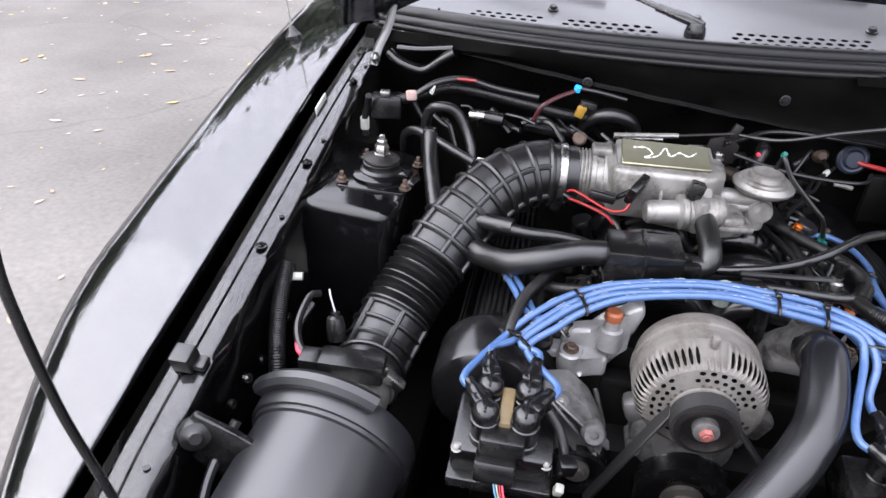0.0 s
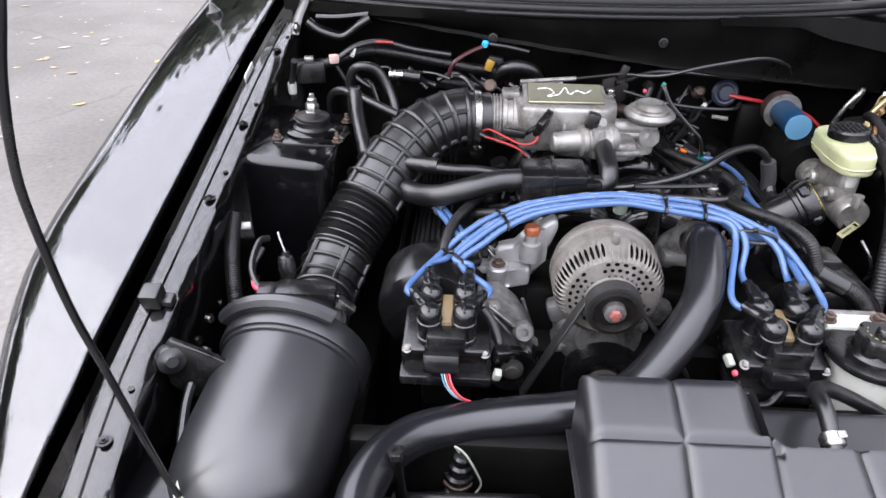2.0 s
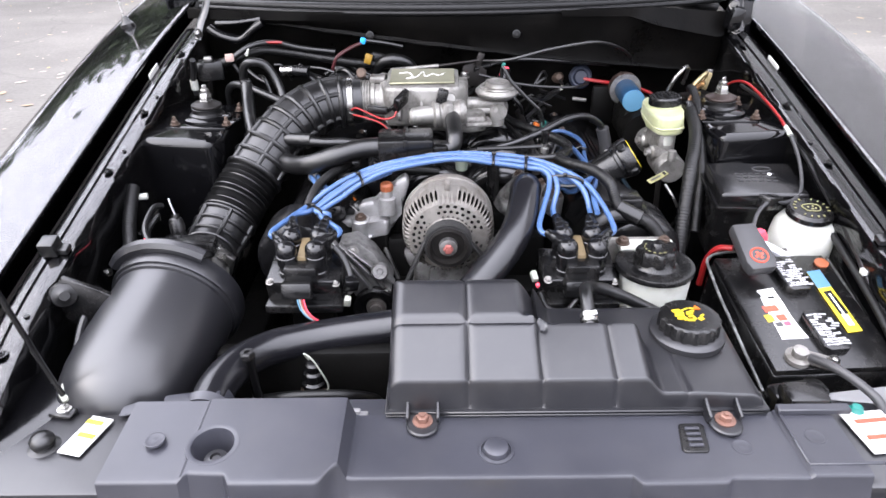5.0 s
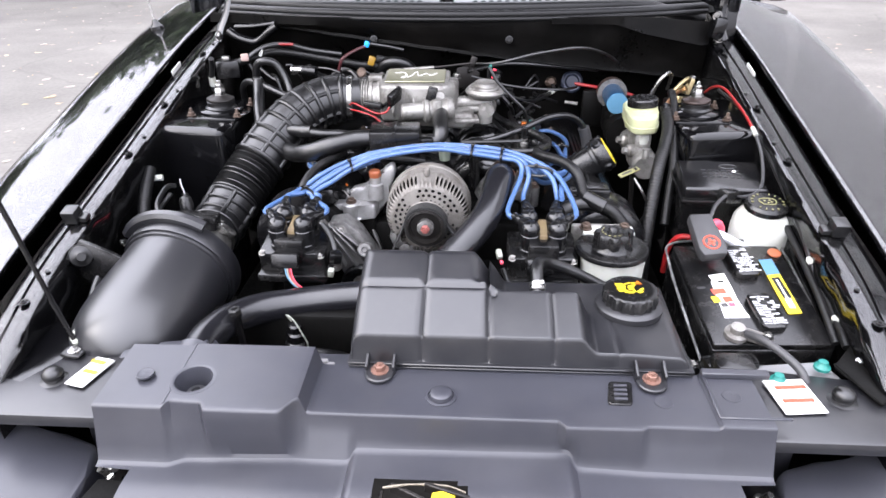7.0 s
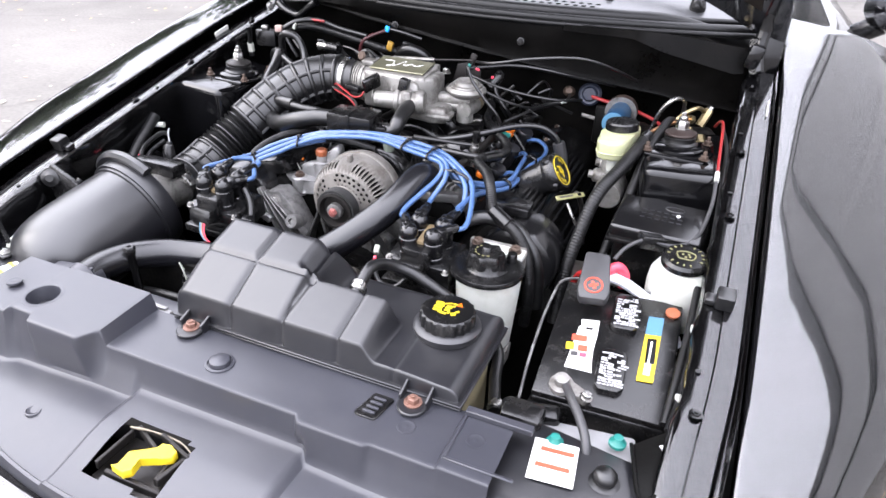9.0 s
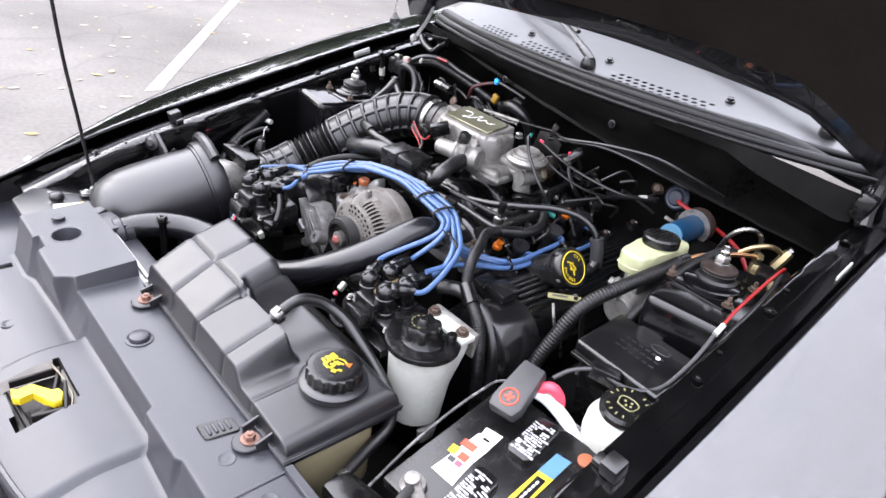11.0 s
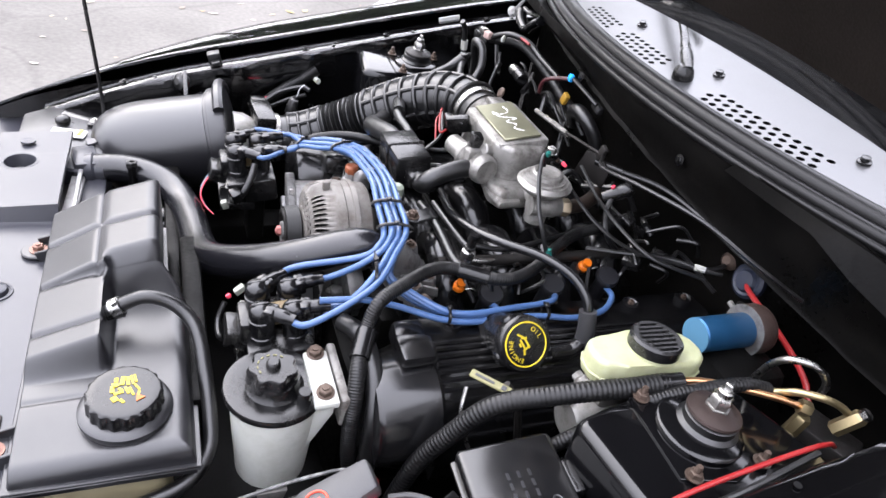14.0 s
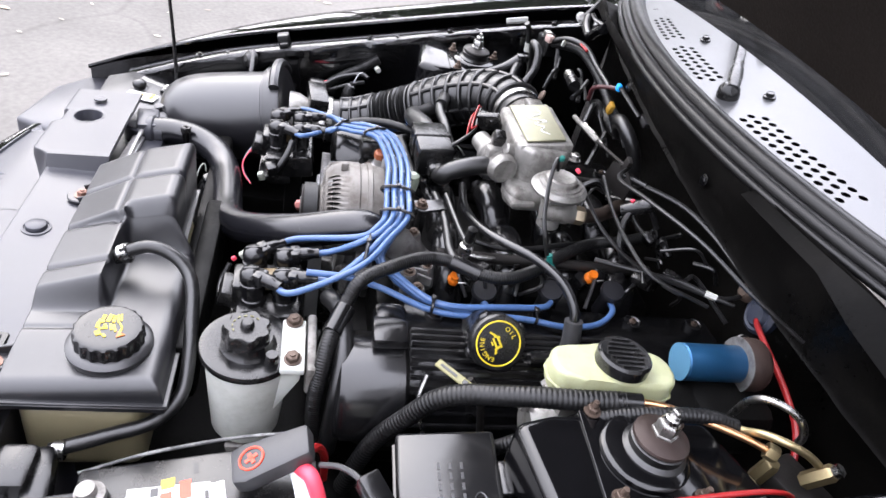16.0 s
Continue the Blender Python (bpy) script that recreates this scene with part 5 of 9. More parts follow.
# silver coolant outlet bracket beside the alternator
arm = thing("alternator_bracket", (-0.17, 0.52, 0.68), "cast aluminium bracket arm bolted beside the alternator", "bracket")
part("arm", prism([(-0.200, 0.715), (-0.132, 0.712), (-0.122, 0.745), (-0.109, 0.770), (-0.100, 0.800), (-0.106, 0.815), (-0.124, 0.803), (-0.136, 0.784), (-0.150, 0.769), (-0.168, 0.767), (-0.188, 0.761), (-0.201, 0.746)], 0.026, Matrix(((1, 0, 0, 0), (0, 0, -1, 0.548), (0, 1, 0, 0), (0, 0, 0, 1))), 0.007, 3), M_CASTING, arm)
part("mounting_block", prism([(-0.204, 0.500), (-0.190, 0.496), (-0.172, 0.500), (-0.140, 0.499), (-0.133, 0.545), (-0.150, 0.560), (-0.188, 0.560), (-0.203, 0.545)], 0.030, pose(0, 0, 0.709), 0.006, 3), M_CASTING, arm)
part("ear", prism([(-0.228, 0.512), (-0.216, 0.507), (-0.198, 0.510), (-0.198, 0.535), (-0.218, 0.534), (-0.228, 0.524)], 0.015, pose(0, 0, 0.722), 0.004, 2), M_CASTING, arm)
part("bolt_boss", lathe([(0.0165, -0.034), (0.0165, 0.002), (0.0140, 0.005), (0.0, 0.005)], pose(-0.187, 0.508, 0.737, 6, 0, 0), 22), M_CASTING, arm)
bm = B()
hexbolt(bm, (-0.187, 0.508, 0.742), (0, -0.1, 1), 0.008, 0.007, 0.0105)
part("arm_bolt", bm, M_RUSTY, arm, "brownish bolt head")
part("sensor", lathe([(0.0105, -0.008), (0.0118, -0.006), (0.0118, 0.003), (0.009, 0.006), (0, 0.006)], pose(-0.140, 0.520, 0.797), 8), M_TERRA, arm, "terracotta-coloured temperature sensor")
part("sensor_base", lathe([(0.0165, -0.050), (0.0150, -0.022), (0.0105, -0.020), (0.0100, -0.006)], pose(-0.140, 0.520, 0.797), 18), M_CASTING, arm)
part("mounting_foot", prism([(-0.202, 0.504), (-0.142, 0.503), (-0.137, 0.545), (-0.195, 0.552)], 0.060, pose(0, 0, 0.650), 0.004, 1), M_GRIME, arm, "dark engine casting under the bracket")

# ignition coil packs
def coil_pack(cx, cy, cz):
    o = thing("ignition_coil_pack", (cx, cy + 0.01, cz - 0.12), "black four-tower ignition coil pack with boots and wiring", "coil pack", "coil packs")
    bm = B()
    add_box(bm, (cx, cy, cz - 0.052), (0.115, 0.085, 0.044), (8, 0, 0), 0.006)
    add_box(bm, (cx, cy - 0.025, cz - 0.080), (0.120, 0.06, 0.016), (0, 0, 0), 0.004)
    add_box(bm, (cx, cy - 0.035, cz - 0.025), (0.05, 0.035, 0.035), (0, 0, 0), 0.005)
    part("coil_body", bm, M_PLASTIC_DK, o)
    part("resin_block", box((cx, cy - 0.002, cz - 0.012), (0.015, 0.052, 0.030), (8, 0, 0), 0.003), M_TAN, o, "tan potting resin between the towers")
    part("mount_arm", box((cx, cy + 0.01, cz - 0.125), (0.07, 0.03, 0.09), (0, 0, 0), 0.006), M_GRIME, o)
    part("plug", box((cx - 0.005, cy - 0.055, cz - 0.042), (0.046, 0.030, 0.026), (-15, 0, 0), 0.004), M_PLASTIC_DK, o)
    ends = []
    for i, dx in enumerate((-0.022, 0.022)):
        for j, dy in enumerate((-0.024, 0.017)):
            m = pose(cx + dx, cy + dy, cz - 0.02, 6, 0, 0)
            bm = B()
            add_lathe(bm, [(0.0170, -0.03), (0.0165, -0.005), (0.0150, -0.004), (0.0148, 0.006), (0.0162, 0.0068), (0.0165, 0.022), (0.0150, 0.0230), (0.0155, 0.026), (0.0158, 0.031), (0.0145, 0.037), (0.0110, 0.0415), (0.0055, 0.0440), (0.0, 0.0445)], m, 24)
            add_box(bm, (0, 0, 0.0425), (0.003, 0.022, 0.006), (0, 0, 0), 0.001, 1, m)
            t = part("tower", bm, M_BOOT, o, "black rubber tower boot")
            sx = -1 if dx < 0 else 1
            p0 = m @ Vector((0, 0, 0.030))
            out = Vector((sx * (0.12 if j else 0.55), 1.0 if j else 0.85, 0.20 if j else 0.12)).normalized()
            tip = p0 + out * 0.046
            ends.append((tip, out))
            bm = B()
            add_tube(bm, [p0, p0 + out * 0.016 + Vector((0, 0, 0.003)), tip], 0.0095, 12, 0.004, lambda s: 0.0105 if s < 0.018 else (0.0092 if s < 0.034 else 0.0074))
            turn = math.degrees(math.atan2(-out.x, out.y))
            add_box(bm, p0 + out * 0.014 + Vector((0, 0, 0.002)), (0.022, 0.014, 0.020), (6, 0, turn), 0.003, 2)
            part("boot_elbow", bm, M_BOOT, t)
    for dx, dz in ((-0.05, -0.038), (0.05, -0.042)):
        bm = B()
        hexbolt(bm, (cx + dx, cy - 0.040, cz + dz), (0, -0.6, 1), 0.0045, 0.005, 0.0065)
        part("coil_bolt", bm, M_ALU_DULL, o)
    return ends


ENDS_R = coil_pack(-0.257, 0.366, 0.763)
ENDS_L = coil_pack(0.166, 0.358, 0.766)

# ---- air intake ----
M_CANISTER = material("smooth_satin_black_plastic", (0.0105, 0.0105, 0.0124), 0.33, vary=0.10, scale=8, bump=0.012, bump_scale=500, spec=0.80)
airbox = thing("air_filter_housing", (-0.47, 0.24, 0.55), "satin black cylindrical air filter housing with clamp ring", "air filter housing")
A0, A1 = Vector((-0.457, 0.345, 0.688)), Vector((-0.484, 0.10, 0.628))
dirn = (A1 - A0).normalized()
m = aim(A0, dirn) @ Matrix.Diagonal((0.962, 0.962, 1.0, 1.0))
part("canister", lathe([(0.0, -0.012), (0.080, -0.012), (0.092, -0.004), (0.094, 0.0), (0.094, 0.02), (0.096, 0.10), (0.096, 0.15), (0.0945, 0.176), (0.091, 0.196), (0.085, 0.214), (0.076, 0.229), (0.064, 0.241), (0.048, 0.250), (0.028, 0.2555), (0.012, 0.2575), (0.0, 0.258)], m, 96), M_CANISTER, airbox)
part("clamp_ring", lathe([(0.090, -0.012), (0.1015, -0.011), (0.1035, -0.006), (0.1035, 0.019), (0.1025, 0.022), (0.0985, 0.0225), (0.0980, 0.027), (0.094, 0.029)], m, 64), M_PLASTIC, airbox, "raised black clamp ring")
bm = B()
ring = [A0 + Matrix.Rotation(a, 3, dirn) @ (Vector((0, 0, 1)) - dirn * dirn.z).normalized() * 0.106 - dirn * 0.004 for a in (radians(-35 + 9 * k) for k in range(11))]
add_tube(bm, ring, 0.011, 8, 0.01, None, 1.0)
part("clamp_lug", bm, M_PLASTIC, airbox)
bm = B()
add_tube(bm, [(-0.556, 0.30, 0.735), (-0.570, 0.262, 0.700), (-0.572, 0.232, 0.672), (-0.566, 0.190, 0.640), (-0.548, 0.148, 0.614), (-0.520, 0.118, 0.600), (-0.47, 0.10, 0.592)], 0.006, 8, 0.006)
part("lower_lip", bm, M_PLASTIC, airbox, "raised seam of the lower half")
# bracket on the apron
br = part("mount_bracket", prism([(-0.594, 0.700), (-0.560, 0.676), (-0.520, 0.700), (-0.505, 0.735), (-0.535, 0.752), (-0.582, 0.775), (-0.600, 0.752)], 0.008, Matrix(((1, 0, 0, 0), (0, 0, -1, 0.272), (0, 1, 0, 0), (0, 0, 0, 1))), 0.0025), M_PLASTIC_DK, airbox, "black flat mounting bracket from the apron")
part("rubber_bush", lathe([(0.017, -0.008), (0.019, 0.0), (0.0165, 0.008), (0.010, 0.010), (0.007, 0.013), (0, 0.013)], aim((-0.584, 0.262, 0.748), (0.55, -0.8, 0.25)), 24), M_RUBBER, br)
# mass air flow sensor
maf = thing("air_flow_sensor", (-0.455, 0.42, 0.62), "black and aluminium mass air flow sensor in the intake", "sensor")
m = aim((-0.452, 0.355, 0.690), (0.0, 1, 0.02))
part("meter_tube", lathe([(0.052, 0.0), (0.050, 0.02), (0.042, 0.035), (0.042, 0.075), (0.046, 0.078), (0.046, 0.088), (0.038, 0.09)], m, 40), M_ALU, maf)
bm = B()
add_box(bm, (-0.455, 0.412, 0.742), (0.082, 0.040, 0.026), (-4, 4, 6), 0.004)
add_box(bm, (-0.505, 0.410, 0.742), (0.034, 0.030, 0.022), (0, 4, 6), 0.003)
part("electronics_box", bm, M_PLASTIC_DK, maf)
part("clamp", lathe([(0.049, 0.078), (0.050, 0.079), (0.050, 0.090), (0.049, 0.091)], m, 40), M_STEEL, maf, "bright worm-drive hose clamp")
part("clamp_screw", box((-0.405, 0.425, 0.715), (0.03, 0.016, 0.014), (0, 40, 0), 0.003), M_STEEL, maf)

# ribbed intake hose
hose = thing("air_intake_hose", (-0.40, 0.60, 0.62), "ribbed black rubber air intake hose with bellows", "hose")
HP = [(-0.452, 0.440, 0.690), (-0.447, 0.50, 0.700), (-0.428, 0.565, 0.734), (-0.400, 0.625, 0.775), (-0.362, 0.685, 0.822), (-0.318, 0.735, 0.856), (-0.265, 0.765, 0.872), (-0.205, 0.775, 0.873)]
path = spline(HP, 0.0022)
total = sum((b - a).length for a, b in zip(path, path[1:]))


def hose_r(s):
    t = s / total
    r = 0.046 + 0.004 * math.sin(math.pi * min(1, t * 1.1))
    if 0.235 < t < 0.425:
        r += 0.0050 * math.sin(2 * math.pi * (t - 0.235) / 0.0211) - 0.001
    if t > 0.96:
        r = 0.043
    return r


bm = B()
add_tube(bm, HP, 0.046, 32, 0.0022, hose_r)
part("hose_wall", bm, M_RUBBER, hose)
fr = frames(path)
acc = [0.0]
for a, b in zip(path, path[1:]):
    acc.append(acc[-1] + (b - a).length)


def at_t(t):
    k = min(range(len(acc)), key=lambda i: abs(acc[i] - t * total))
    return fr[k], acc[k]


for t in (0.055, 0.115, 0.175, 0.225, 0.435, 0.495, 0.555, 0.615, 0.675, 0.735, 0.795, 0.855, 0.92):
    (p, tg, u, v), s = at_t(t)
    r = hose_r(s) + 0.0012
    bm = B()
    c = [p + u * (r * math.cos(a)) + v * (r * math.sin(a)) for a in (2 * math.pi * k / 32 for k in range(33))]
    add_tube(bm, c, 0.0050 if t > 0.3 else 0.0034, 8, 0.02)
    part("ring_rib", bm, M_RUBBER, hose)
for a in [radians(30 * k) for k in range(12)]:
    for lo, hi in ((0.055, 0.225), (0.435, 0.92)):
        pts = []
        n = 14
        for i in range(n + 1):
            (p, tg, u, v), s = at_t(lo + (hi - lo) * i / n)
            r = hose_r(s) + 0.001
            pts.append(p + u * (r * math.cos(a)) + v * (r * math.sin(a)))
        if int(round(math.degrees(a) / 30)) % 2 == 0:
            part("long_rib", tube(pts, 0.0046, 8, 0.02), M_RUBBER, hose)
(p, tg, u, v), s = at_t(0.955)
part("hose_clamp", lathe([(0.0465, -0.006), (0.0475, -0.005), (0.0475, 0.005), (0.0465, 0.006)], aim(p, tg), 40), M_STEEL, hose, "bright steel band clamp")

# resonator box with its two elbows
res = thing("idle_air_resonator", (-0.11, 0.595, 0.80), "black plastic idle air silencer box with hoses", "silencer box")
bm = B()
add_box(bm, (-0.108, 0.598, 0.838), (0.098, 0.060, 0.052), (4, 0, 2), 0.005)
add_box(bm, (-0.108, 0.598, 0.838), (0.008, 0.065, 0.057), (4, 0, 2), 0.003)
add_box(bm, (-0.050, 0.602, 0.832), (0.035, 0.034, 0.026), (4, 0, 4), 0.006)
part("box_shell", bm, M_PLASTIC_DK, res)
part("inlet_hose", tube([(-0.338, 0.632, 0.800), (-0.315, 0.615, 0.800), (-0.280, 0.590, 0.812), (-0.235, 0.585, 0.828), (-0.19, 0.594, 0.838), (-0.15, 0.598, 0.840)], 0.0175, 16, 0.006), M_RUBBER, res)
part("outlet_elbow", tube([(-0.045, 0.603, 0.832), (-0.026, 0.606, 0.834), (-0.020, 0.615, 0.848), (-0.022, 0.650, 0.862), (-0.024, 0.685, 0.868)], 0.015, 14, 0.004), M_RUBBER, res)

# ---- cooling ----
tank = thing("coolant_expansion_tank", (0.11, 0.14, 0.60), "black moulded coolant expansion tank with segmented top", "coolant tank")


def fillet(e, w, d):
    """Drop beside an edge at distance e: a round of width w and depth d."""
    k = max(0.0, 1.0 - abs(e) / w)
    return d * (1.0 - math.sqrt(max(0.0, 1.0 - k * k)))


def tank_groove(x, y):
    g = fillet(x + 0.0125, 0.012, 0.0075)
    if y < 0.152:
        g = max(g, fillet(x - 0.0755, 0.011, 0.007), fillet(x - 0.1635, 0.010, 0.006), fillet(x - 0.249, 0.008, 0.003))
    if x < 0.088:
        g = max(g, fillet(y - 0.1435, 0.011, 0.0075))
    return g


def soft_min(a, b, k):
    h = max(0.0, k - abs(a - b)) / k
    return min(a, b) - h * h * k / 4


def tank_h(x, y, yb):
    za = 0.7425 + (min(y, 0.1435) - 0.0755) * 0.56 + max(0, y - 0.1435) * 0.31
    zc = 0.7425 + (min(y, 0.150) - 0.0755) * 0.36
    zl = 0.7225 + (y - 0.08) * 0.075 - 0.004 * smooth01(0.25, 0.34, x)
    z = zl + (zc - zl) * smooth01(0.222, 0.196, x) * smooth01(0.163, 0.149, y)
    if y > 0.150:
        z += (za - z) * smooth01(0.104, 0.050, x) * smooth01(0.150, 0.154, y) if x > 0.076 else 0
        z = za if x <= 0.050 else max(z, z + (za - z) * smooth01(0.104, 0.050, x))
    else:
        z += (za - z) * smooth01(0.080, 0.071, x)
    g = tank_groove(x, y)
    zf = 0.700 + (y - 0.0690 - 0.55 * g) * 9.0
    z = soft_min(z - g, zf, 0.016)
    e = min(x + 0.108, 0.342 - x, yb - y)
    return z - fillet(e, 0.019, 0.019)


bm = B()
rows = []
NXT = 225
for i in range(NXT + 1):
    x = -0.108 + 0.45 * i / NXT
    yb = 0.217 + 0.029 * smooth01(0.07, 0.10, x)
    col = [(x, 0.0690, 0.684), (x, 0.0690, 0.6995)]
    for y in [0.0692 + 0.0011 * j for j in range(16)] + [0.0868 + (yb - 0.0868) * j / 58 for j in range(1, 59)]:
        col.append((x, y, max(0.700, tank_h(x, y, yb))))
    col += [(x, yb + 0.002, 0.700), (x, yb + 0.002, 0.684)]
    rows.append([bm.verts.new(c) for c in col])
for a, b in zip(rows, rows[1:]):
    for k in range(len(a) - 1):
        bm.faces.new((a[k], b[k], b[k + 1], a[k + 1]))
bm.faces.new(rows[0])
bm.faces.new(rows[-1][::-1])
part("tank_top", bm, M_PLASTIC, tank, "", True, 75)
part("tank_base", box((0.128, 0.152, 0.620), (0.415, 0.140, 0.122), (0, 0, 0), 0.022, 4), M_AMBER, tank, "aged yellowish lower half")
bm = B()
for z, o in ((0.7000, 0.004), (0.6945, 0.003)):
    ring4 = [(-0.109 - o, 0.068 - o), (0.343 + o, 0.068 - o), (0.343 + o, 0.249 + o), (0.09, 0.249 + o), (0.075, 0.220 + o), (-0.109 - o, 0.220 + o)]
    add_prism(bm, ring4, 0.0030, pose(0, 0, z - 0.0015), 0.0010, 1)
part("seam_flange", bm, M_PLASTIC, tank)
for x, y in ((-0.067, 0.053), (0.288, 0.050)):
    bm = B()
    add_prism(bm, [(-0.019, 0.028), (-0.019, -0.004)] + [(0.019 * math.cos(a), -0.004 + 0.019 * math.sin(a)) for a in (math.pi + math.pi * k / 8 for k in range(1, 8))] + [(0.019, -0.004), (0.019, 0.028)], 0.005, pose(x, y, 0.694), 0.0015, 1)
    for s in (-1, 1):
        add_box(bm, (x + s * 0.018, y + 0.015, 0.703), (0.004, 0.032, 0.018), (18, 0, 0), 0.001, 1)
    tab = part("mount_tab", bm, M_PLASTIC, tank)
    bm = B()
    hexbolt(bm, (x, y, 0.699), (0, 0, 1), 0.0075, 0.009, 0.012)
    part("tab_bolt", bm, M_NUT0, tab, "rust-stained flange bolt")
cx, cy, cz = 0.279, 0.178, 0.731
part("neck_flange", lathe([(0.046, -0.006), (0.048, 0.0), (0.048, 0.004), (0.043, 0.008), (0.035, 0.009)], pose(cx, cy, cz), 48), M_PLASTIC, tank)
bm = B()
NK = 108
prof = [(0.034, 0.006), (0.0385, 0.008), (0.0380, 0.0262), (0.0362, 0.0280), (0.0350, 0.0284), (0.028, 0.0285), (0.0, 0.0285)]
rings = []
for r, h in prof:
    if r == 0:
        rings.append([bm.verts.new((cx, cy, cz + h))])
    else:
        rings.append([bm.verts.new((cx + (r + (0.0011 * math.sin(18 * 2 * math.pi * k / NK) if 0.0375 < r else 0)) * math.cos(2 * math.pi * k / NK), cy + (r + (0.0011 * math.sin(18 * 2 * math.pi * k / NK) if 0.0375 < r else 0)) * math.sin(2 * math.pi * k / NK), cz + h)) for k in range(NK)])
for a, b in zip(rings, rings[1:]):
    for k in range(NK):
        q = list(dict.fromkeys([a[k], a[(k + 1) % NK], b[(k + 1) % len(b)], b[k % len(b)]]))
        bm.faces.new(q)
cap = part("filler_cap", bm, M_PLASTIC_DK, tank, "black scalloped coolant cap with yellow print")
R = rnd(5)
for dx, dy, sx, sy, a in ((-0.018, 0.012, 0.011, 0.0022, 10), (-0.016, 0.0085, 0.013, 0.0022, 10), (-0.0185, 0.004, 0.005, 0.0036, 5), (-0.0115, 0.004, 0.006, 0.0036, 5), (-0.016, -0.002, 0.012, 0.0045, -8), (-0.018, -0.009, 0.006, 0.004, -8), (-0.010, -0.010, 0.006, 0.006, 20), (-0.003, -0.013, 0.009, 0.004, 0), (0.003, -0.006, 0.003, 0.010, 15), (-0.002, -0.004, 0.005, 0.003, 40), (0.000, 0.003, 0.010, 0.0026, 20), (0.002, 0.008, 0.012, 0.0024, 20), (-0.004, 0.014, 0.010, 0.002, 30), (0.012, -0.010, 0.007, 0.006, 30), (0.016, -0.002, 0.006, 0.003, 40), (0.006, 0.016, 0.006, 0.0024, -10)):
    part("print_mark", box((cx + dx * 0.9, cy + dy * 0.9, cz + 0.0290), (sx, sy, 0.0010), (0, 0, a)), M_YELLOW, cap, "", False)
part("print_mark", prism([(-0.005, -0.004), (0.005, -0.004), (0, 0.005)], 0.0012, pose(cx + 0.012, cy + 0.016, cz + 0.0285)), M_ORANGE, cap, "", False)
bm = B()
add_lathe(bm, [(0.009, -0.01), (0.009, 0.014), (0.0105, 0.015), (0.0105, 0.024), (0.008, 0.026)], aim((0.145, 0.150, 0.752), (0.0, 1, 0.35)), 14)
part("hose_nipple", bm, M_PLASTIC_DK, tank)

# upper radiator hose
hose2 = thing("radiator_hose", (-0.2, 0.2, 0.60), "black rubber upper radiator hose with a clamp", "hose")
part("hose_wall", tube([(0.099, 0.515, 0.790), (0.095, 0.472, 0.806), (0.074, 0.391, 0.774), (0.026, 0.332, 0.733), (-0.022, 0.292, 0.703), (-0.075, 0.273, 0.686), (-0.17, 0.262, 0.677), (-0.235, 0.250, 0.673), (-0.285, 0.228, 0.676), (-0.32, 0.190, 0.680), (-0.338, 0.145, 0.680), (-0.342, 0.105, 0.676)], 0.0255, 28, 0.006), M_HOSE, hose2)
part("hose_clamp", lathe([(0.026, -0.006), (0.027, -0.005), (0.027, 0.005), (0.026, 0.006)], aim((0.096, 0.486, 0.802), (0, 1, -0.25)), 28), M_DARKMETAL, hose2)
o = thing("thermostat_housing", (0.10, 0.54, 0.735), "dirty cast aluminium thermostat housing under the hose", "thermostat housing")
part("neck", tube([(0.098, 0.496, 0.798), (0.100, 0.530, 0.787), (0.085, 0.556, 0.758), (0.07, 0.565, 0.735)], 0.0255, 20, 0.006), M_COVER, o)
part("flange", prism([(0.060, 0.520), (0.110, 0.515), (0.150, 0.530), (0.158, 0.556), (0.130, 0.580), (0.075, 0.590), (0.055, 0.560)], 0.020, pose(0, 0, 0.742), 0.006, 2), M_COVER, o)
for x, y, z, r in ((0.092, 0.554, 0.802, 0.011), (0.148, 0.548, 0.772, 0.012), (0.135, 0.575, 0.776, 0.010), (0.165, 0.560, 0.758, 0.012)):
    boss = part("boss", lathe([(r * 1.15, -0.04), (r, -0.004), (r * 0.85, 0.0), (0, 0.0)], pose(x, y, z, 8, 5, 0), 16), M_COVER, o)
    bm = B()
    hexbolt(bm, (x, y, z), (0.1, -0.1, 1), r * 0.55, 0.007, r * 0.75)
    part("boss_bolt", bm, M_RUSTY, boss)
for k in range(5):
    part("casting_rib", box((0.095 + 0.014 * k, 0.548 + 0.004 * k, 0.764), (0.004, 0.040, 0.016), (8, 0, 20 - 14 * k), 0.0015, 1), M_COVER, o)
o = thing("loom_bracket", (0.045, 0.58, 0.77), "black bracket with a brownish bolt over the manifold", "bracket")
part("bracket_strap", prism([(0.036, 0.555), (0.060, 0.556), (0.064, 0.572), (0.050, 0.610), (0.026, 0.614), (0.024, 0.600)], 0.005, pose(0, 0, 0.818), 0.0015, 1), M_BOOT, o)
part("bracket_post", tube([(0.048, 0.567, 0.745), (0.048, 0.567, 0.820)], 0.011, 12, 0.02), M_PLASTIC_DK, o)
bm = B()
hexbolt(bm, (0.049, 0.567, 0.823), (0, 0, 1), 0.0075, 0.009, 0.0105)
part("bracket_bolt", bm, M_RUSTY, o)

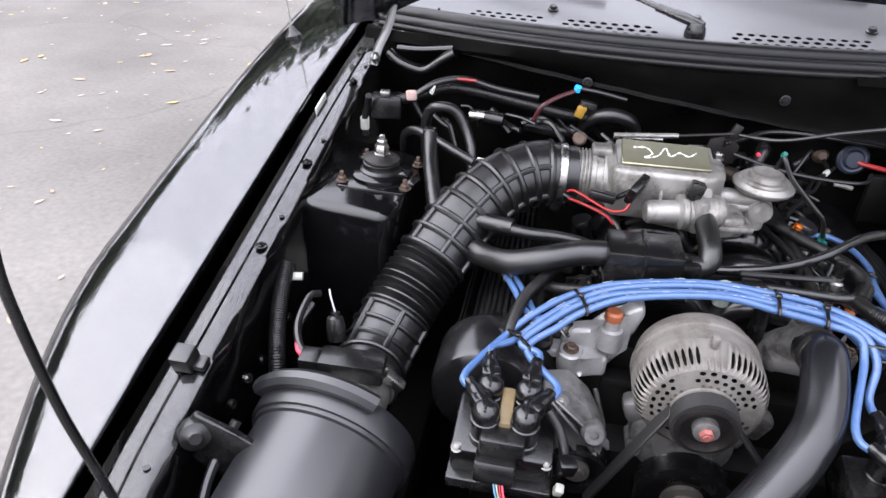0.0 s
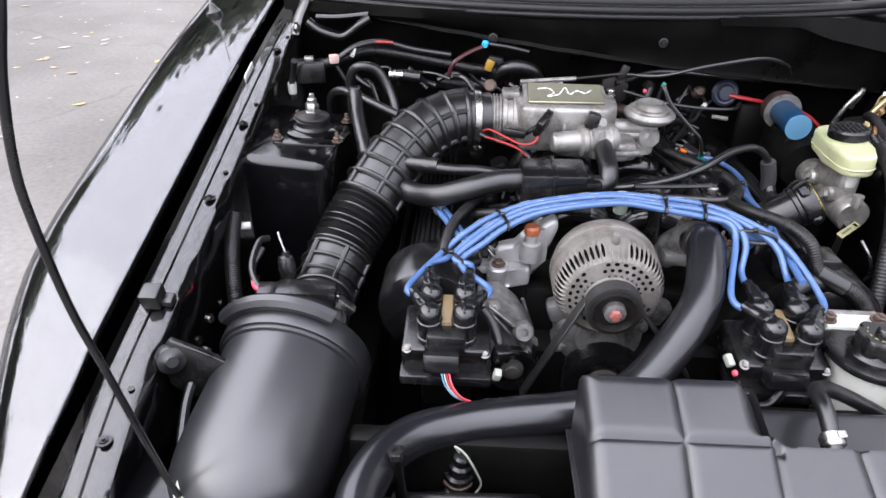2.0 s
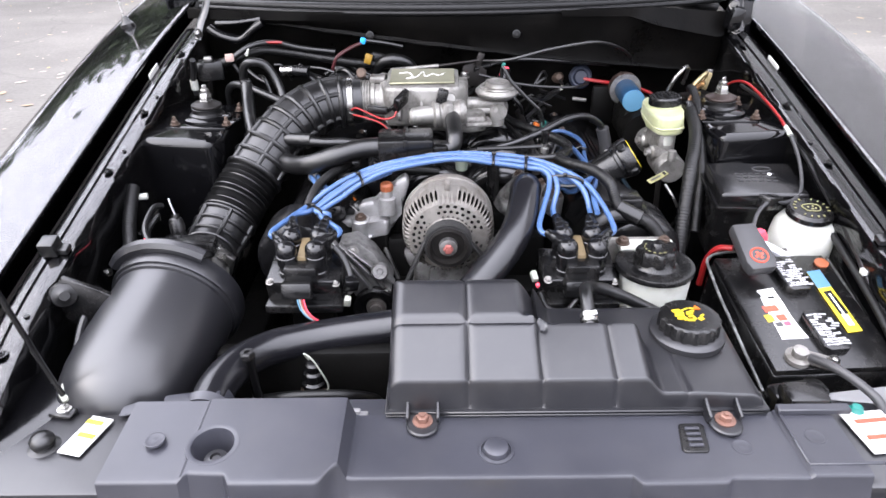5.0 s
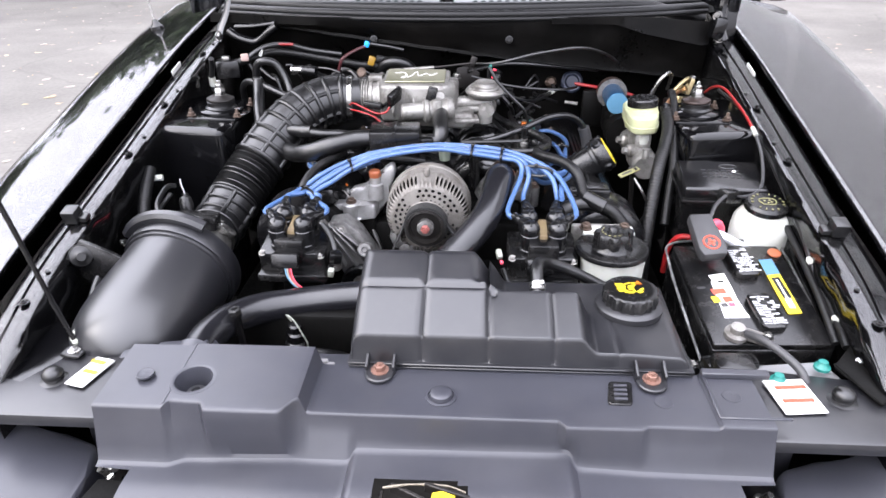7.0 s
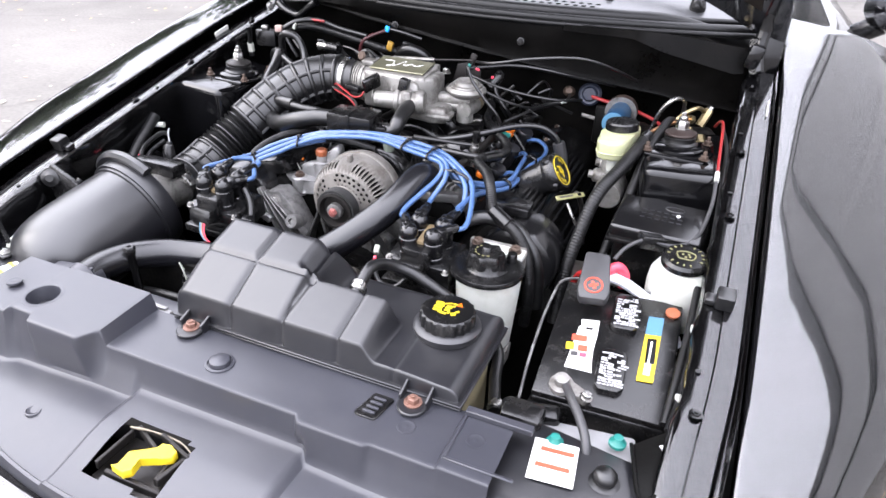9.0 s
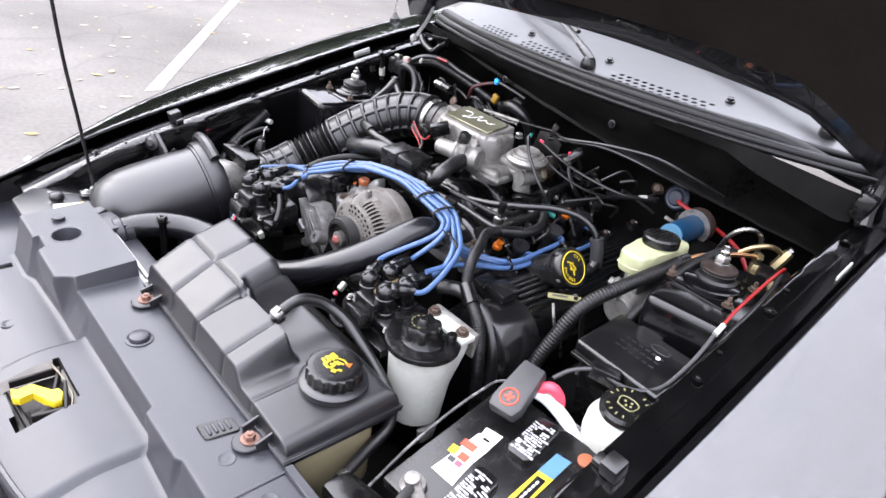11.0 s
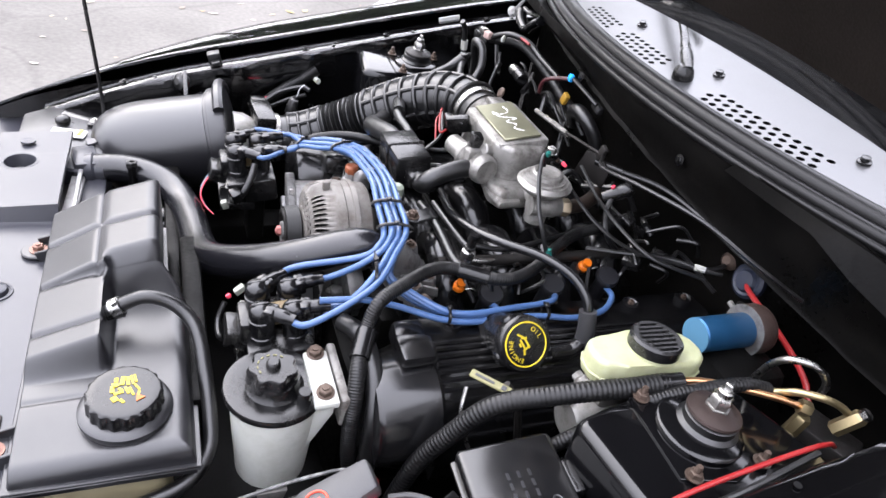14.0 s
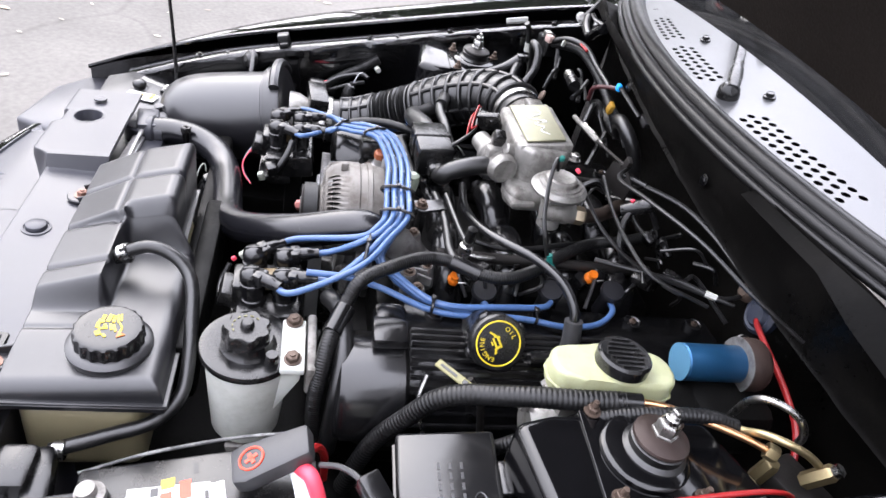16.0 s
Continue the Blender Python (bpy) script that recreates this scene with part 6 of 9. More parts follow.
# radiator end with its neck
rad = thing("radiator", (-0.05, 0.10, 0.30), "black plastic radiator end tank and fins", "radiator")
bm = B()
add_box(bm, (-0.05, 0.105, 0.50), (0.72, 0.045, 0.34), (0, 0, 0), 0.006)
add_lathe(bm, [(0.030, 0.0), (0.032, 0.012), (0.027, 0.016), (0.027, 0.03)], aim((-0.342, 0.095, 0.672), (0.05, 1, 0.1)), 24)
add_lathe(bm, [(0.036, -0.03), (0.038, 0.012), (0.034, 0.016), (0, 0.016)], pose(-0.352, 0.085, 0.672), 24)
add_box(bm, (-0.355, 0.092, 0.690), (0.07, 0.04, 0.016), (0, 0, 10), 0.005)
part("end_tank", bm, M_SHIELD, rad)
part("core_cap", box((-0.235, 0.080, 0.676), (0.20, 0.022, 0.008), (0, -3, -2), 0.003), M_CASTING, rad, "bright aluminium core cap")
part("core_strip", box((-0.232, 0.086, 0.686), (0.174, 0.007, 0.006), (0, 0, -1.0), 0.0015), M_CASTING, rad, "bright aluminium core strip")
part("core_edge", box((-0.20, 0.122, 0.630), (0.24, 0.010, 0.040), (0, 0, 0), 0.003), M_DARKMETAL, rad, "dull grey core edge")

# ---- driver's side ----
ps = thing("power_steering_reservoir", (0.285, 0.340, 0.60), "white power steering fluid reservoir with black capped top", "fluid reservoir")
part("bottle", lathe([(0.0, -0.140), (0.038, -0.140), (0.044, -0.134), (0.0505, -0.05), (0.053, -0.012), (0.053, 0.0)], pose(0.283, 0.338, 0.742), 40), M_WHITE, ps)
part("neck_disc", lathe([(0.054, -0.008), (0.0585, -0.006), (0.0595, 0.0), (0.058, 0.003), (0.052, 0.004), (0.034, 0.002), (0.030, 0.006), (0.028, 0.018), (0, 0.018)], pose(0.280, 0.337, 0.742), 48), M_PLASTIC_DK, ps, "black dished neck")
bm = B()
rings = []
NK = 48
for r, h in ((0.0265, 0.008), (0.0280, 0.010), (0.0275, 0.027), (0.0250, 0.031), (0.0, 0.031)):
    rings.append([bm.verts.new((0.278 + (r + 0.0026 * math.sin(7 * 2 * math.pi * k / NK) * (r > 0.0245)) * math.cos(2 * math.pi * k / NK), 0.334 + (r + 0.0026 * math.sin(7 * 2 * math.pi * k / NK) * (r > 0.0245)) * math.sin(2 * math.pi * k / NK), 0.742 + h)) for k in range(NK if r else 1)])
for a, b in zip(rings, rings[1:]):
    for k in range(NK):
        bm.faces.new(list(dict.fromkeys([a[k], a[(k + 1) % NK], b[(k + 1) % len(b)], b[k % len(b)]])))
pcap = part("reservoir_cap", bm, M_PLASTIC_DK, ps, "black lobed cap with faded print")
part("cap_grip", lathe([(0.009, 0.030), (0.008, 0.037), (0.006, 0.039), (0, 0.039)], pose(0.278, 0.334, 0.742), 20), M_PLASTIC_DK, pcap)
for k in range(7):
    a = radians(140 + 26 * k)
    part("print_mark", box((0.278 + 0.0175 * math.cos(a), 0.334 + 0.0175 * math.sin(a), 0.7735), (0.0014, 0.004, 0.001), (0, 0, math.degrees(a))), M_PALEYELLOW, pcap, "", False)
part("vent_knob", lathe([(0.008, 0.0), (0.0085, 0.004), (0.0085, 0.014), (0.007, 0.017), (0, 0.017)], pose(0.311, 0.366, 0.744), 16), M_PLASTIC_DK, ps)
arm2 = part("reservoir_bracket", box((0.281, 0.391, 0.745), (0.088, 0.030, 0.010), (0, 0, 0), 0.003), M_WHITE, ps, "white moulded bracket flange")
part("bracket_gusset", prism([(0.350, 0.742), (0.402, 0.742), (0.402, 0.722), (0.376, 0.668), (0.350, 0.640)], 0.012, Matrix(((0, 0, 1, 0.305), (1, 0, 0, 0), (0, 1, 0, 0), (0, 0, 0, 1))), 0.003), M_WHITE, arm2)
for p in ((0.243, 0.391, 0.751), (0.308, 0.391, 0.751)):
    bm = B()
    hexbolt(bm, p, (0.1, -0.1, 1), 0.0085, 0.009, 0.011)
    part("bracket_bolt", bm, M_RUSTY, arm2)
part("pump_bracket", box((0.272, 0.414, 0.725), (0.10, 0.012, 0.045), (0, 0, 0), 0.004), M_ALU_DULL, ps)
part("bottle_tab", prism([(-0.02, 0.0), (0.02, 0.0), (0.012, -0.03), (-0.012, -0.03)], 0.010, pose(0.318, 0.335, 0.600, 90, 0, 90), 0.003), M_ALU_DULL, ps)

# battery
bat = thing("battery", (0.505, 0.29, 0.50), "black car battery with labels and covered terminal", "battery")
ROTB = pose(0.494, 0.2925, 0.691, 11, 0, 2.5)
ROTL = pose(0.505, 0.292, 0.691, 11, 0, -3)
part("case", box((0, 0, -0.105), (0.183, 0.239, 0.19), (0, 0, 0), 0.007, 3, ROTB), M_PLASTIC_DK, bat)
bm = B()
add_box(bm, (0, 0, -0.006), (0.180, 0.236, 0.013), (0, 0, 0), 0.004, 2, ROTB)
top = part("lid", bm, M_PLASTIC_DK, bat)
for cx0, cy0, seed in ((-0.008, 0.066, 3), (0.001, -0.054, 7)):
    VM = ROTL @ pose(cx0, cy0, 0.0, 0, 0, 8)
    oc = [(-0.020, -0.030), (-0.013, -0.039), (0.013, -0.039), (0.020, -0.030), (0.020, 0.030), (0.013, 0.039), (-0.013, 0.039), (-0.020, 0.030)]
    vc = part("vent_cap", prism(oc, 0.012, VM, 0.003), M_PLASTIC_DK, top, "black octagonal vent cap with worn white print")
    R = rnd(seed)
    for j in range(13):
        y = -0.030 + 0.0048 * j
        x = -0.0155
        while x < 0.013:
            L = R.uniform(0.002, 0.012)
            if R.random() < 0.82:
                part("print_mark", box((x + L / 2, y + R.uniform(-0.0006, 0.0006), 0.0124), (L, R.uniform(0.0022, 0.0040), 0.0006), (0, 0, R.uniform(-10, 10)), 0, 1, VM), M_PRINT_GREY, vc, "", False)
            x += L + 0.0012
flat = lambda poly, h, z: prism(poly, h, ROTL @ pose(0, 0, z))
st = part("sticker", flat([(0.036, -0.051), (0.058, -0.047), (0.0465, 0.083), (0.0245, 0.078)], 0.0010, 0.0006), M_YELLOW, top, "yellow and blue dated sticker", False)
part("sticker_top", flat([(0.0275, 0.040), (0.0500, 0.045), (0.0465, 0.083), (0.0245, 0.078)], 0.0008, 0.0016), M_LIGHTBLUE, st, "", False)
part("sticker_bar", flat([(0.0395, -0.016), (0.0525, -0.013), (0.0455, 0.036), (0.0330, 0.033)], 0.0006, 0.0016), M_PLASTIC_DK, st, "", False)
for k in range(9):
    y = -0.034 + 0.0074 * k
    part("print_mark", box((0.0462 - 0.095 * (y + 0.035), y, 0.0025), (0.0030, 0.0055, 0.0006) if k > 2 else (0.0085, 0.0068, 0.0006), (0, 0, 8), 0, 1, ROTL), M_WHITE_PRINT, st, "", False)
lb = part("torn_label", flat([(-0.075, -0.069), (-0.023, -0.063), (-0.028, -0.045), (-0.033, -0.020), (-0.035, 0.005), (-0.040, 0.040), (-0.067, 0.033), (-0.063, 0.020), (-0.072, 0.012), (-0.097, 0.002), (-0.095, -0.006), (-0.074, -0.012), (-0.072, -0.033), (-0.062, -0.045), (-0.078, -0.052)], 0.0009, 0.0006), M_PAPER, top, "torn white paper label with red and yellow print", False)
for dx, dy, sx, sy, mm in ((-0.058, -0.006, 0.022, 0.012, M_PRINT_RED), (-0.048, -0.024, 0.014, 0.012, M_PRINT_RED), (-0.066, -0.026, 0.012, 0.014, M_YELLOW), (-0.044, -0.036, 0.010, 0.008, M_PINK), (-0.056, -0.038, 0.010, 0.008, M_GREYPLASTIC), (-0.050, 0.018, 0.010, 0.004, M_PLASTIC_DK), (-0.084, 0.0, 0.014, 0.005, M_PLASTIC_DK)):
    part("print_mark", box((dx, dy, 0.0018), (sx, sy, 0.0006), (0, 0, 12), 0, 1, ROTL), mm, lb, "", False)
part("indicator", lathe([(0.011, 0.0), (0.011, 0.003), (0.009, 0.0035), (0, 0.0035)], ROTL @ pose(0.056, 0.100, 0.0), 24), M_TERRA, top, "orange round charge indicator")
neg = part("negative_terminal", lathe([(0.017, 0), (0.017, 0.008), (0.010, 0.010), (0.010, 0.020), (0.0, 0.021)], ROTL @ pose(-0.054, -0.103, 0.0), 20), M_ALU_DULL, bat, "corroded lead negative terminal")
part("terminal_clamp", box((-0.033, -0.110, 0.009), (0.045, 0.018, 0.013), (0, 0, -22), 0.004, 2, ROTL), M_ALU_DULL, neg)
bm = B()
hexbolt(bm, ROTL @ Vector((-0.016, -0.118, 0.014)), (0.2, 0, 1), 0.007, 0.008, 0.009)
part("clamp_bolt", bm, M_STEEL, neg)
bm = B()
add_prism(bm, [(-0.020, -0.046), (0.020, -0.046), (0.025, -0.031), (0.020, 0.040), (-0.018, 0.042), (-0.024, -0.031)], 0.022, pose(0.442, 0.384, 0.736, 26, -3, 8), 0.005)
cover = part("terminal_cover", bm, M_GREYPLASTIC, bat, "dark grey positive terminal cover with red plus sign")
PC = pose(0.442, 0.384, 0.736, 26, -3, 8)
bm = B()
ringp = [PC @ Vector((0.013 * math.cos(2 * math.pi * k / 24), -0.022 + 0.013 * math.sin(2 * math.pi * k / 24), 0.0225)) for k in range(25)]
add_tube(bm, ringp, 0.0014, 6, 0.01)
add_box(bm, (0, -0.022, 0.0225), (0.014, 0.004, 0.0016), (0, 0, 20), 0, 1, PC)
add_box(bm, (0, -0.022, 0.0225), (0.004, 0.014, 0.0016), (0, 0, 20), 0, 1, PC)
part("plus_sign", bm, M_PRINT_RED, cover)
# battery tray liner edges
part("tray_lip", tube([(0.394, 0.165, 0.640), (0.386, 0.25, 0.672), (0.384, 0.36, 0.702), (0.40, 0.415, 0.712), (0.50, 0.425, 0.715), (0.575, 0.425, 0.712), (0.592, 0.40, 0.70), (0.597, 0.25, 0.66)], 0.0022, 8, 0.01), M_LINEREDGE, bat, "pale worn edge of the tray liner")
part("tray", box((0.497, 0.29, 0.535), (0.22, 0.27, 0.09), (0, 0, 0), 0.01), M_PLASTIC_DK, bat)

# fuse box
fuse = thing("fuse_box", (0.515, 0.55, 0.60), "black plastic power distribution box with moulded lid", "fuse box")
FB = pose(0.513, 0.553, 0.778, 9, 0, -3)
part("fuse_base", box((0, 0.005, -0.075), (0.135, 0.095, 0.12), (0, 0, 0), 0.006, 2, FB), M_PLASTIC_DK, fuse)
bm = B()
add_box(bm, (0, 0, 0.0), (0.150, 0.108, 0.026), (0, 0, 0), 0.006, 3, FB)
add_box(bm, (0, 0, -0.016), (0.156, 0.114, 0.008), (0, 0, 0), 0.002, 2, FB)
add_box(bm, (-0.02, 0.06, -0.002), (0.04, 0.014, 0.016), (0, 0, 0), 0.003, 2, FB)
fl = part("fuse_lid", bm, M_COVERPLASTIC, fuse)
R = rnd(3)
for i in range(6):
    for j in range(3):
        part("moulded_mark", box((-0.030 + 0.012 * i, -0.010 + 0.012 * j, 0.0132), (0.008, 0.003, 0.001), (0, 0, 0), 0, 1, FB), M_PLASTIC, fl, "", False)
bm = B()
add_tube(bm, [FB @ Vector((0.018 + 0.016 * math.cos(2 * math.pi * k / 20), 0.030 + 0.007 * math.sin(2 * math.pi * k / 20), 0.0132)) for k in range(21)], 0.001, 5, 0.01)
part("moulded_oval", bm, M_PLASTIC, fl)
part("paint_dot", lathe([(0.0035, 0), (0.0035, 0.001), (0, 0.001)], FB @ pose(0.026, 0.012, 0.013), 12), M_WHITE_PRINT, fl)

# washer bottle
wb = thing("washer_fluid_bottle", (0.565, 0.455, 0.60), "white washer fluid bottle with a black cap", "washer bottle")
part("bottle", lathe([(0.0, -0.11), (0.040, -0.11), (0.050, -0.10), (0.052, -0.04), (0.050, -0.02), (0.042, -0.006), (0.032, 0.0), (0.030, 0.006)], pose(0.566, 0.455, 0.762, 6, 0, 0), 40), M_WHITE, wb)
wc = part("washer_cap", lathe([(0.033, 0.0), (0.036, 0.002), (0.036, 0.010), (0.032, 0.015), (0.0, 0.016)], pose(0.565, 0.455, 0.763, 8, 0, 0), 40), M_PLASTIC_DK, wb, "black cap with faded symbol")
WM = pose(0.565, 0.455, 0.763, 8, 0, 0) @ pose(0, 0, 0.0162)
for k in range(16):
    a = radians(22.5 * k)
    if k % 5 != 4:
        part("print_mark", box((0.026 * math.cos(a), 0.026 * math.sin(a), 0), (0.0045, 0.0022, 0.001), (0, 0, math.degrees(a)), 0, 1, WM), M_PALEYELLOW, wc, "", False)
bm = B()
add_tube(bm, [WM @ Vector(p) for p in ((-0.010, -0.009, 0), (0.010, -0.009, 0), (0.014, 0.006, 0), (0.0, 0.011, 0), (-0.014, 0.006, 0), (-0.010, -0.009, 0))], 0.0011, 5, 0.004, None, 0.6)
for x, y in ((-0.005, 0.002), (0.004, 0.004), (0.0, -0.004), (0.006, -0.002)):
    add_lathe(bm, [(0.002, -0.0003), (0.002, 0.0006), (0, 0.0006)], WM @ pose(x, y, 0), 8)
part("washer_symbol", bm, M_PALEYELLOW, wc)

# brake master cylinder and booster
mc = thing("brake_master_cylinder", (0.40, 0.74, 0.72), "aluminium brake master cylinder with a yellowed fluid reservoir", "master cylinder")
bm = B()
MR = pose(0.398, 0.758, 0.826, 0, -4, -3)
outl = []
for x, y in ((-0.012, -0.086), (0.010, -0.087), (0.024, -0.078), (0.030, -0.05), (0.033, 0.0), (0.033, 0.040), (0.024, 0.058), (0.008, 0.064), (-0.010, 0.063), (-0.024, 0.055), (-0.032, 0.036), (-0.033, -0.02), (-0.030, -0.06), (-0.024, -0.078)):
    outl.append((x, y))
add_prism(bm, outl, 0.037, MR, 0.009, 4)
add_prism(bm, [(x * 1.04, y * 1.02) for x, y in outl], 0.003, MR @ pose(0, 0, 0.012), 0.001, 1)
add_lathe(bm, [(0.031, 0.036), (0.030, 0.048)], MR @ pose(0.004, -0.006, 0), 32)
part("fluid_reservoir", bm, M_CREAM, mc, "yellowed translucent reservoir")
bm = B()
add_lathe(bm, [(0.028, 0.040), (0.0315, 0.041), (0.0315, 0.054), (0.029, 0.057), (0.0, 0.057)], MR @ pose(0.004, -0.006, 0), 48)
bc = part("reservoir_cap", bm, M_PLASTIC_DK, mc, "black ribbed reservoir cap")
for k in range(7):
    part("cap_rib", box((0.004 + (k - 3) * 0.0075, -0.006, 0.058), (0.003, 0.044 - 0.004 * abs(k - 3) ** 1.5, 0.002), (0, 0, 0), 0, 1, MR), M_PLASTIC_DK, bc)
bm = B()
add_lathe(bm, [(0.0, -0.02), (0.025, -0.02), (0.028, -0.016), (0.028, 0.05), (0.022, 0.055), (0.018, 0.12), (0.026, 0.125), (0.026, 0.16)], aim((0.402, 0.686, 0.760), (-0.02, 1, 0.05)), 28)
add_box(bm, (0.396, 0.74, 0.80), (0.035, 0.09, 0.045), (0, 0, 0), 0.008)
add_lathe(bm, [(0.008, 0), (0.008, 0.02), (0, 0.02)], pose(0.396, 0.66, 0.782), 8)
part("cylinder_body", bm, M_ALU, mc)
for y in (0.705, 0.775):
    part("port_boss", lathe([(0.014, 0.0), (0.014, 0.024), (0.010, 0.028), (0, 0.028)], aim((0.392, y, 0.782), (-1, -0.2, 0.1)), 16), M_ALU, mc)
    part("port_nut", lathe([(0.0075, 0.026), (0.0075, 0.036), (0, 0.037)], aim((0.392, y, 0.782), (-1, -0.2, 0.1)), 6), M_ALU_DULL, mc)
    part("reservoir_grommet", lathe([(0.013, 0.0), (0.014, 0.012), (0.012, 0.022)], pose(0.397, y, 0.800), 16), M_WHITE, mc)
acc_ = thing("brake_accumulator", (0.368, 0.92, 0.80), "blue anodised accumulator cylinder on a rusty booster flange", "accumulator")
m = aim((0.366, 0.855, 0.842), (0.02, 1, 0.03))
part("cylinder", lathe([(0.0, 0.0), (0.021, 0.0), (0.0235, 0.003), (0.0235, 0.085), (0.022, 0.087)], m, 40), M_BLUECYL, acc_)
part("end_label", lathe([(0.0235, -0.001), (0.0235, 0.0002), (0.0, 0.0002)][::-1], m, 36), M_LIGHTBLUE, acc_, "light blue printed end disc")
part("flange", lathe([(0.0255, 0.084), (0.032, 0.083), (0.0325, 0.081), (0.0335, 0.087), (0.034, 0.089), (0.034, 0.102), (0.033, 0.106), (0.030, 0.110)], m, 40), material("rusty_brown_iron", (0.035, 0.022, 0.018), 0.5, metal=0.3, vary=0.5, scale=50, bump=0.4, bump_scale=300), acc_, "dark rusty flange ring")
part("clamp_band", lathe([(0.0320, 0.0795), (0.0346, 0.0795), (0.0348, 0.081), (0.0320, 0.083)], m, 40), M_COVER, acc_, "grey metal clamp band")
bm = B()
add_box(bm, (0.395, 0.92, 0.785), (0.09, 0.11, 0.08), (0, 0, 0), 0.02)
add_box(bm, (0.335, 0.985, 0.795), (0.06, 0.015, 0.09), (0, 0, 0), 0.006)
add_lathe(bm, [(0.045, 0), (0.045, 0.06), (0.03, 0.065)], aim((0.39, 0.83, 0.775), (0, 1, 0)), 24)
part("booster_body", bm, M_GRIME, acc_, "dark hydraulic booster housing")

# ---- wiring, hoses and lines ----
def wire(name, pts, r, mat, label, cat, n=8, step=0.006, group=""):
    return solid(name, tube(pts, r, n, step), mat, label, cat, group=group)


# spark plug leads: a flat bundle of four over the alternator
leads = thing("spark_plug_leads", (0.0, 0.525, 0.80), "bright blue silicone spark plug leads tied in a bundle", "ignition leads")
BUN = [(-0.256, 0.456, 0.783), (-0.222, 0.488, 0.800), (-0.185, 0.512, 0.815), (-0.130, 0.526, 0.832), (-0.03, 0.532, 0.845), (0.043, 0.527, 0.842), (0.102, 0.522, 0.836)]


def bundle(k):
    off = (k - 1.5) * 0.0112
    return [(x + off * (0.75 if x < -0.2 else 0.4 if x < -0.15 else 0.25 if x < 0 else -0.08), y - off * (0.7 if x < -0.2 else 0.95), z + 0.002 * math.sin(3 * k + 20 * x)) for x, y, z in BUN]


starts = sorted(ENDS_R, key=lambda q: q[0].x)
boots_l = sorted(ENDS_L, key=lambda q: q[0].x)
for k in range(4):
    mid = bundle(k)
    s, so = starts[k]
    seq = [s - so * 0.012, s + so * 0.012] + mid
    e, eo = boots_l[3 - k]
    seq += [(0.140 + 0.007 * (1.5 - k), 0.510 - 0.006 * k, 0.832), (0.7 * e.x + 0.3 * 0.165, 0.468, 0.815), e + eo * 0.020, e - eo * 0.012]
    part("lead", tube(seq, 0.0045, 10, 0.005), M_BLUE, leads)
R = rnd(17)
for k in range(4):
    mid = spline(bundle(k), 0.004)
    j = 3 + R.randrange(5)
    while j < len(mid) - 4:
        d = (mid[j + 1] - mid[j - 1]).normalized()
        for q in range(3):
            if R.random() < 0.8:
                part("print_mark", box((0, 0, 0.0044), (0.0035, 0.0016, 0.0005), (0, 0, 0), 0, 1, Matrix.Translation(mid[j] + d * 0.0045 * q + Vector((0, 0.0012, 0))) @ Matrix.Rotation(math.atan2(d.y, d.x), 4, "Z") @ Matrix.Rotation(radians(-22), 4, "X")), M_PRINT_GREY, leads, "", False)
        j += 8 + R.randrange(6)
ends = [[(0.02, 0.531, 0.836), (0.075, 0.527, 0.833), (0.128, 0.512, 0.826), (0.163, 0.493, 0.810), (0.187, 0.520, 0.793), (0.218, 0.560, 0.784), (0.230, 0.600, 0.781), (0.227, 0.636, 0.778), (0.212, 0.650, 0.775), (0.190, 0.653, 0.762)],
        [(0.02, 0.536, 0.838), (0.078, 0.531, 0.834), (0.134, 0.516, 0.826), (0.170, 0.500, 0.810), (0.190, 0.526, 0.795), (0.222, 0.566, 0.787), (0.232, 0.604, 0.786), (0.226, 0.664, 0.785), (0.219, 0.728, 0.784), (0.206, 0.748, 0.782), (0.188, 0.754, 0.770)],
        [(0.200, 0.40, 0.800), (0.204, 0.452, 0.800), (0.212, 0.500, 0.792), (0.230, 0.556, 0.780), (0.238, 0.600, 0.777), (0.236, 0.662, 0.777), (0.239, 0.711, 0.777), (0.248, 0.760, 0.777), (0.240, 0.812, 0.778), (0.214, 0.844, 0.780), (0.185, 0.853, 0.774)],
        [(0.128, 0.516, 0.822), (0.158, 0.500, 0.802), (0.176, 0.520, 0.782), (0.196, 0.552, 0.770), (0.205, 0.590, 0.760), (0.190, 0.62, 0.745)]]
for seq in ends:
    part("lead", tube(seq, 0.0045, 10, 0.005), M_BLUE, leads)
o = thing("passenger_bank_loom", (-0.20, 0.55, 0.77), "black corrugated loom and plugs on the passenger's bank", "wiring loom")
part("loom_sleeve", loom([(-0.27, 0.459, 0.775), (-0.266, 0.484, 0.79), (-0.256, 0.525, 0.8), (-0.238, 0.562, 0.805), (-0.209, 0.632, 0.8)], 0.0080), M_LOOM, o)
part("loom_sleeve", loom([(-0.228, 0.575, 0.790), (-0.200, 0.560, 0.800), (-0.165, 0.560, 0.805), (-0.12, 0.56, 0.812), (-0.05, 0.575, 0.80)], 0.0075), M_LOOM, o)
R = rnd(51)
for k in range(12):
    a = Vector((R.uniform(-0.24, -0.08), R.uniform(0.56, 0.68), R.uniform(0.775, 0.80)))
    b = a + Vector((R.uniform(-0.05, 0.05), R.uniform(-0.05, 0.05), R.uniform(-0.03, 0.012)))
    part("branch_wire", tube([a, a.lerp(b, 0.5) + Vector((R.uniform(-0.015, 0.015), 0, 0.014)), b], R.choice((0.002, 0.003, 0.0045)), 7), M_RUBBER, o)
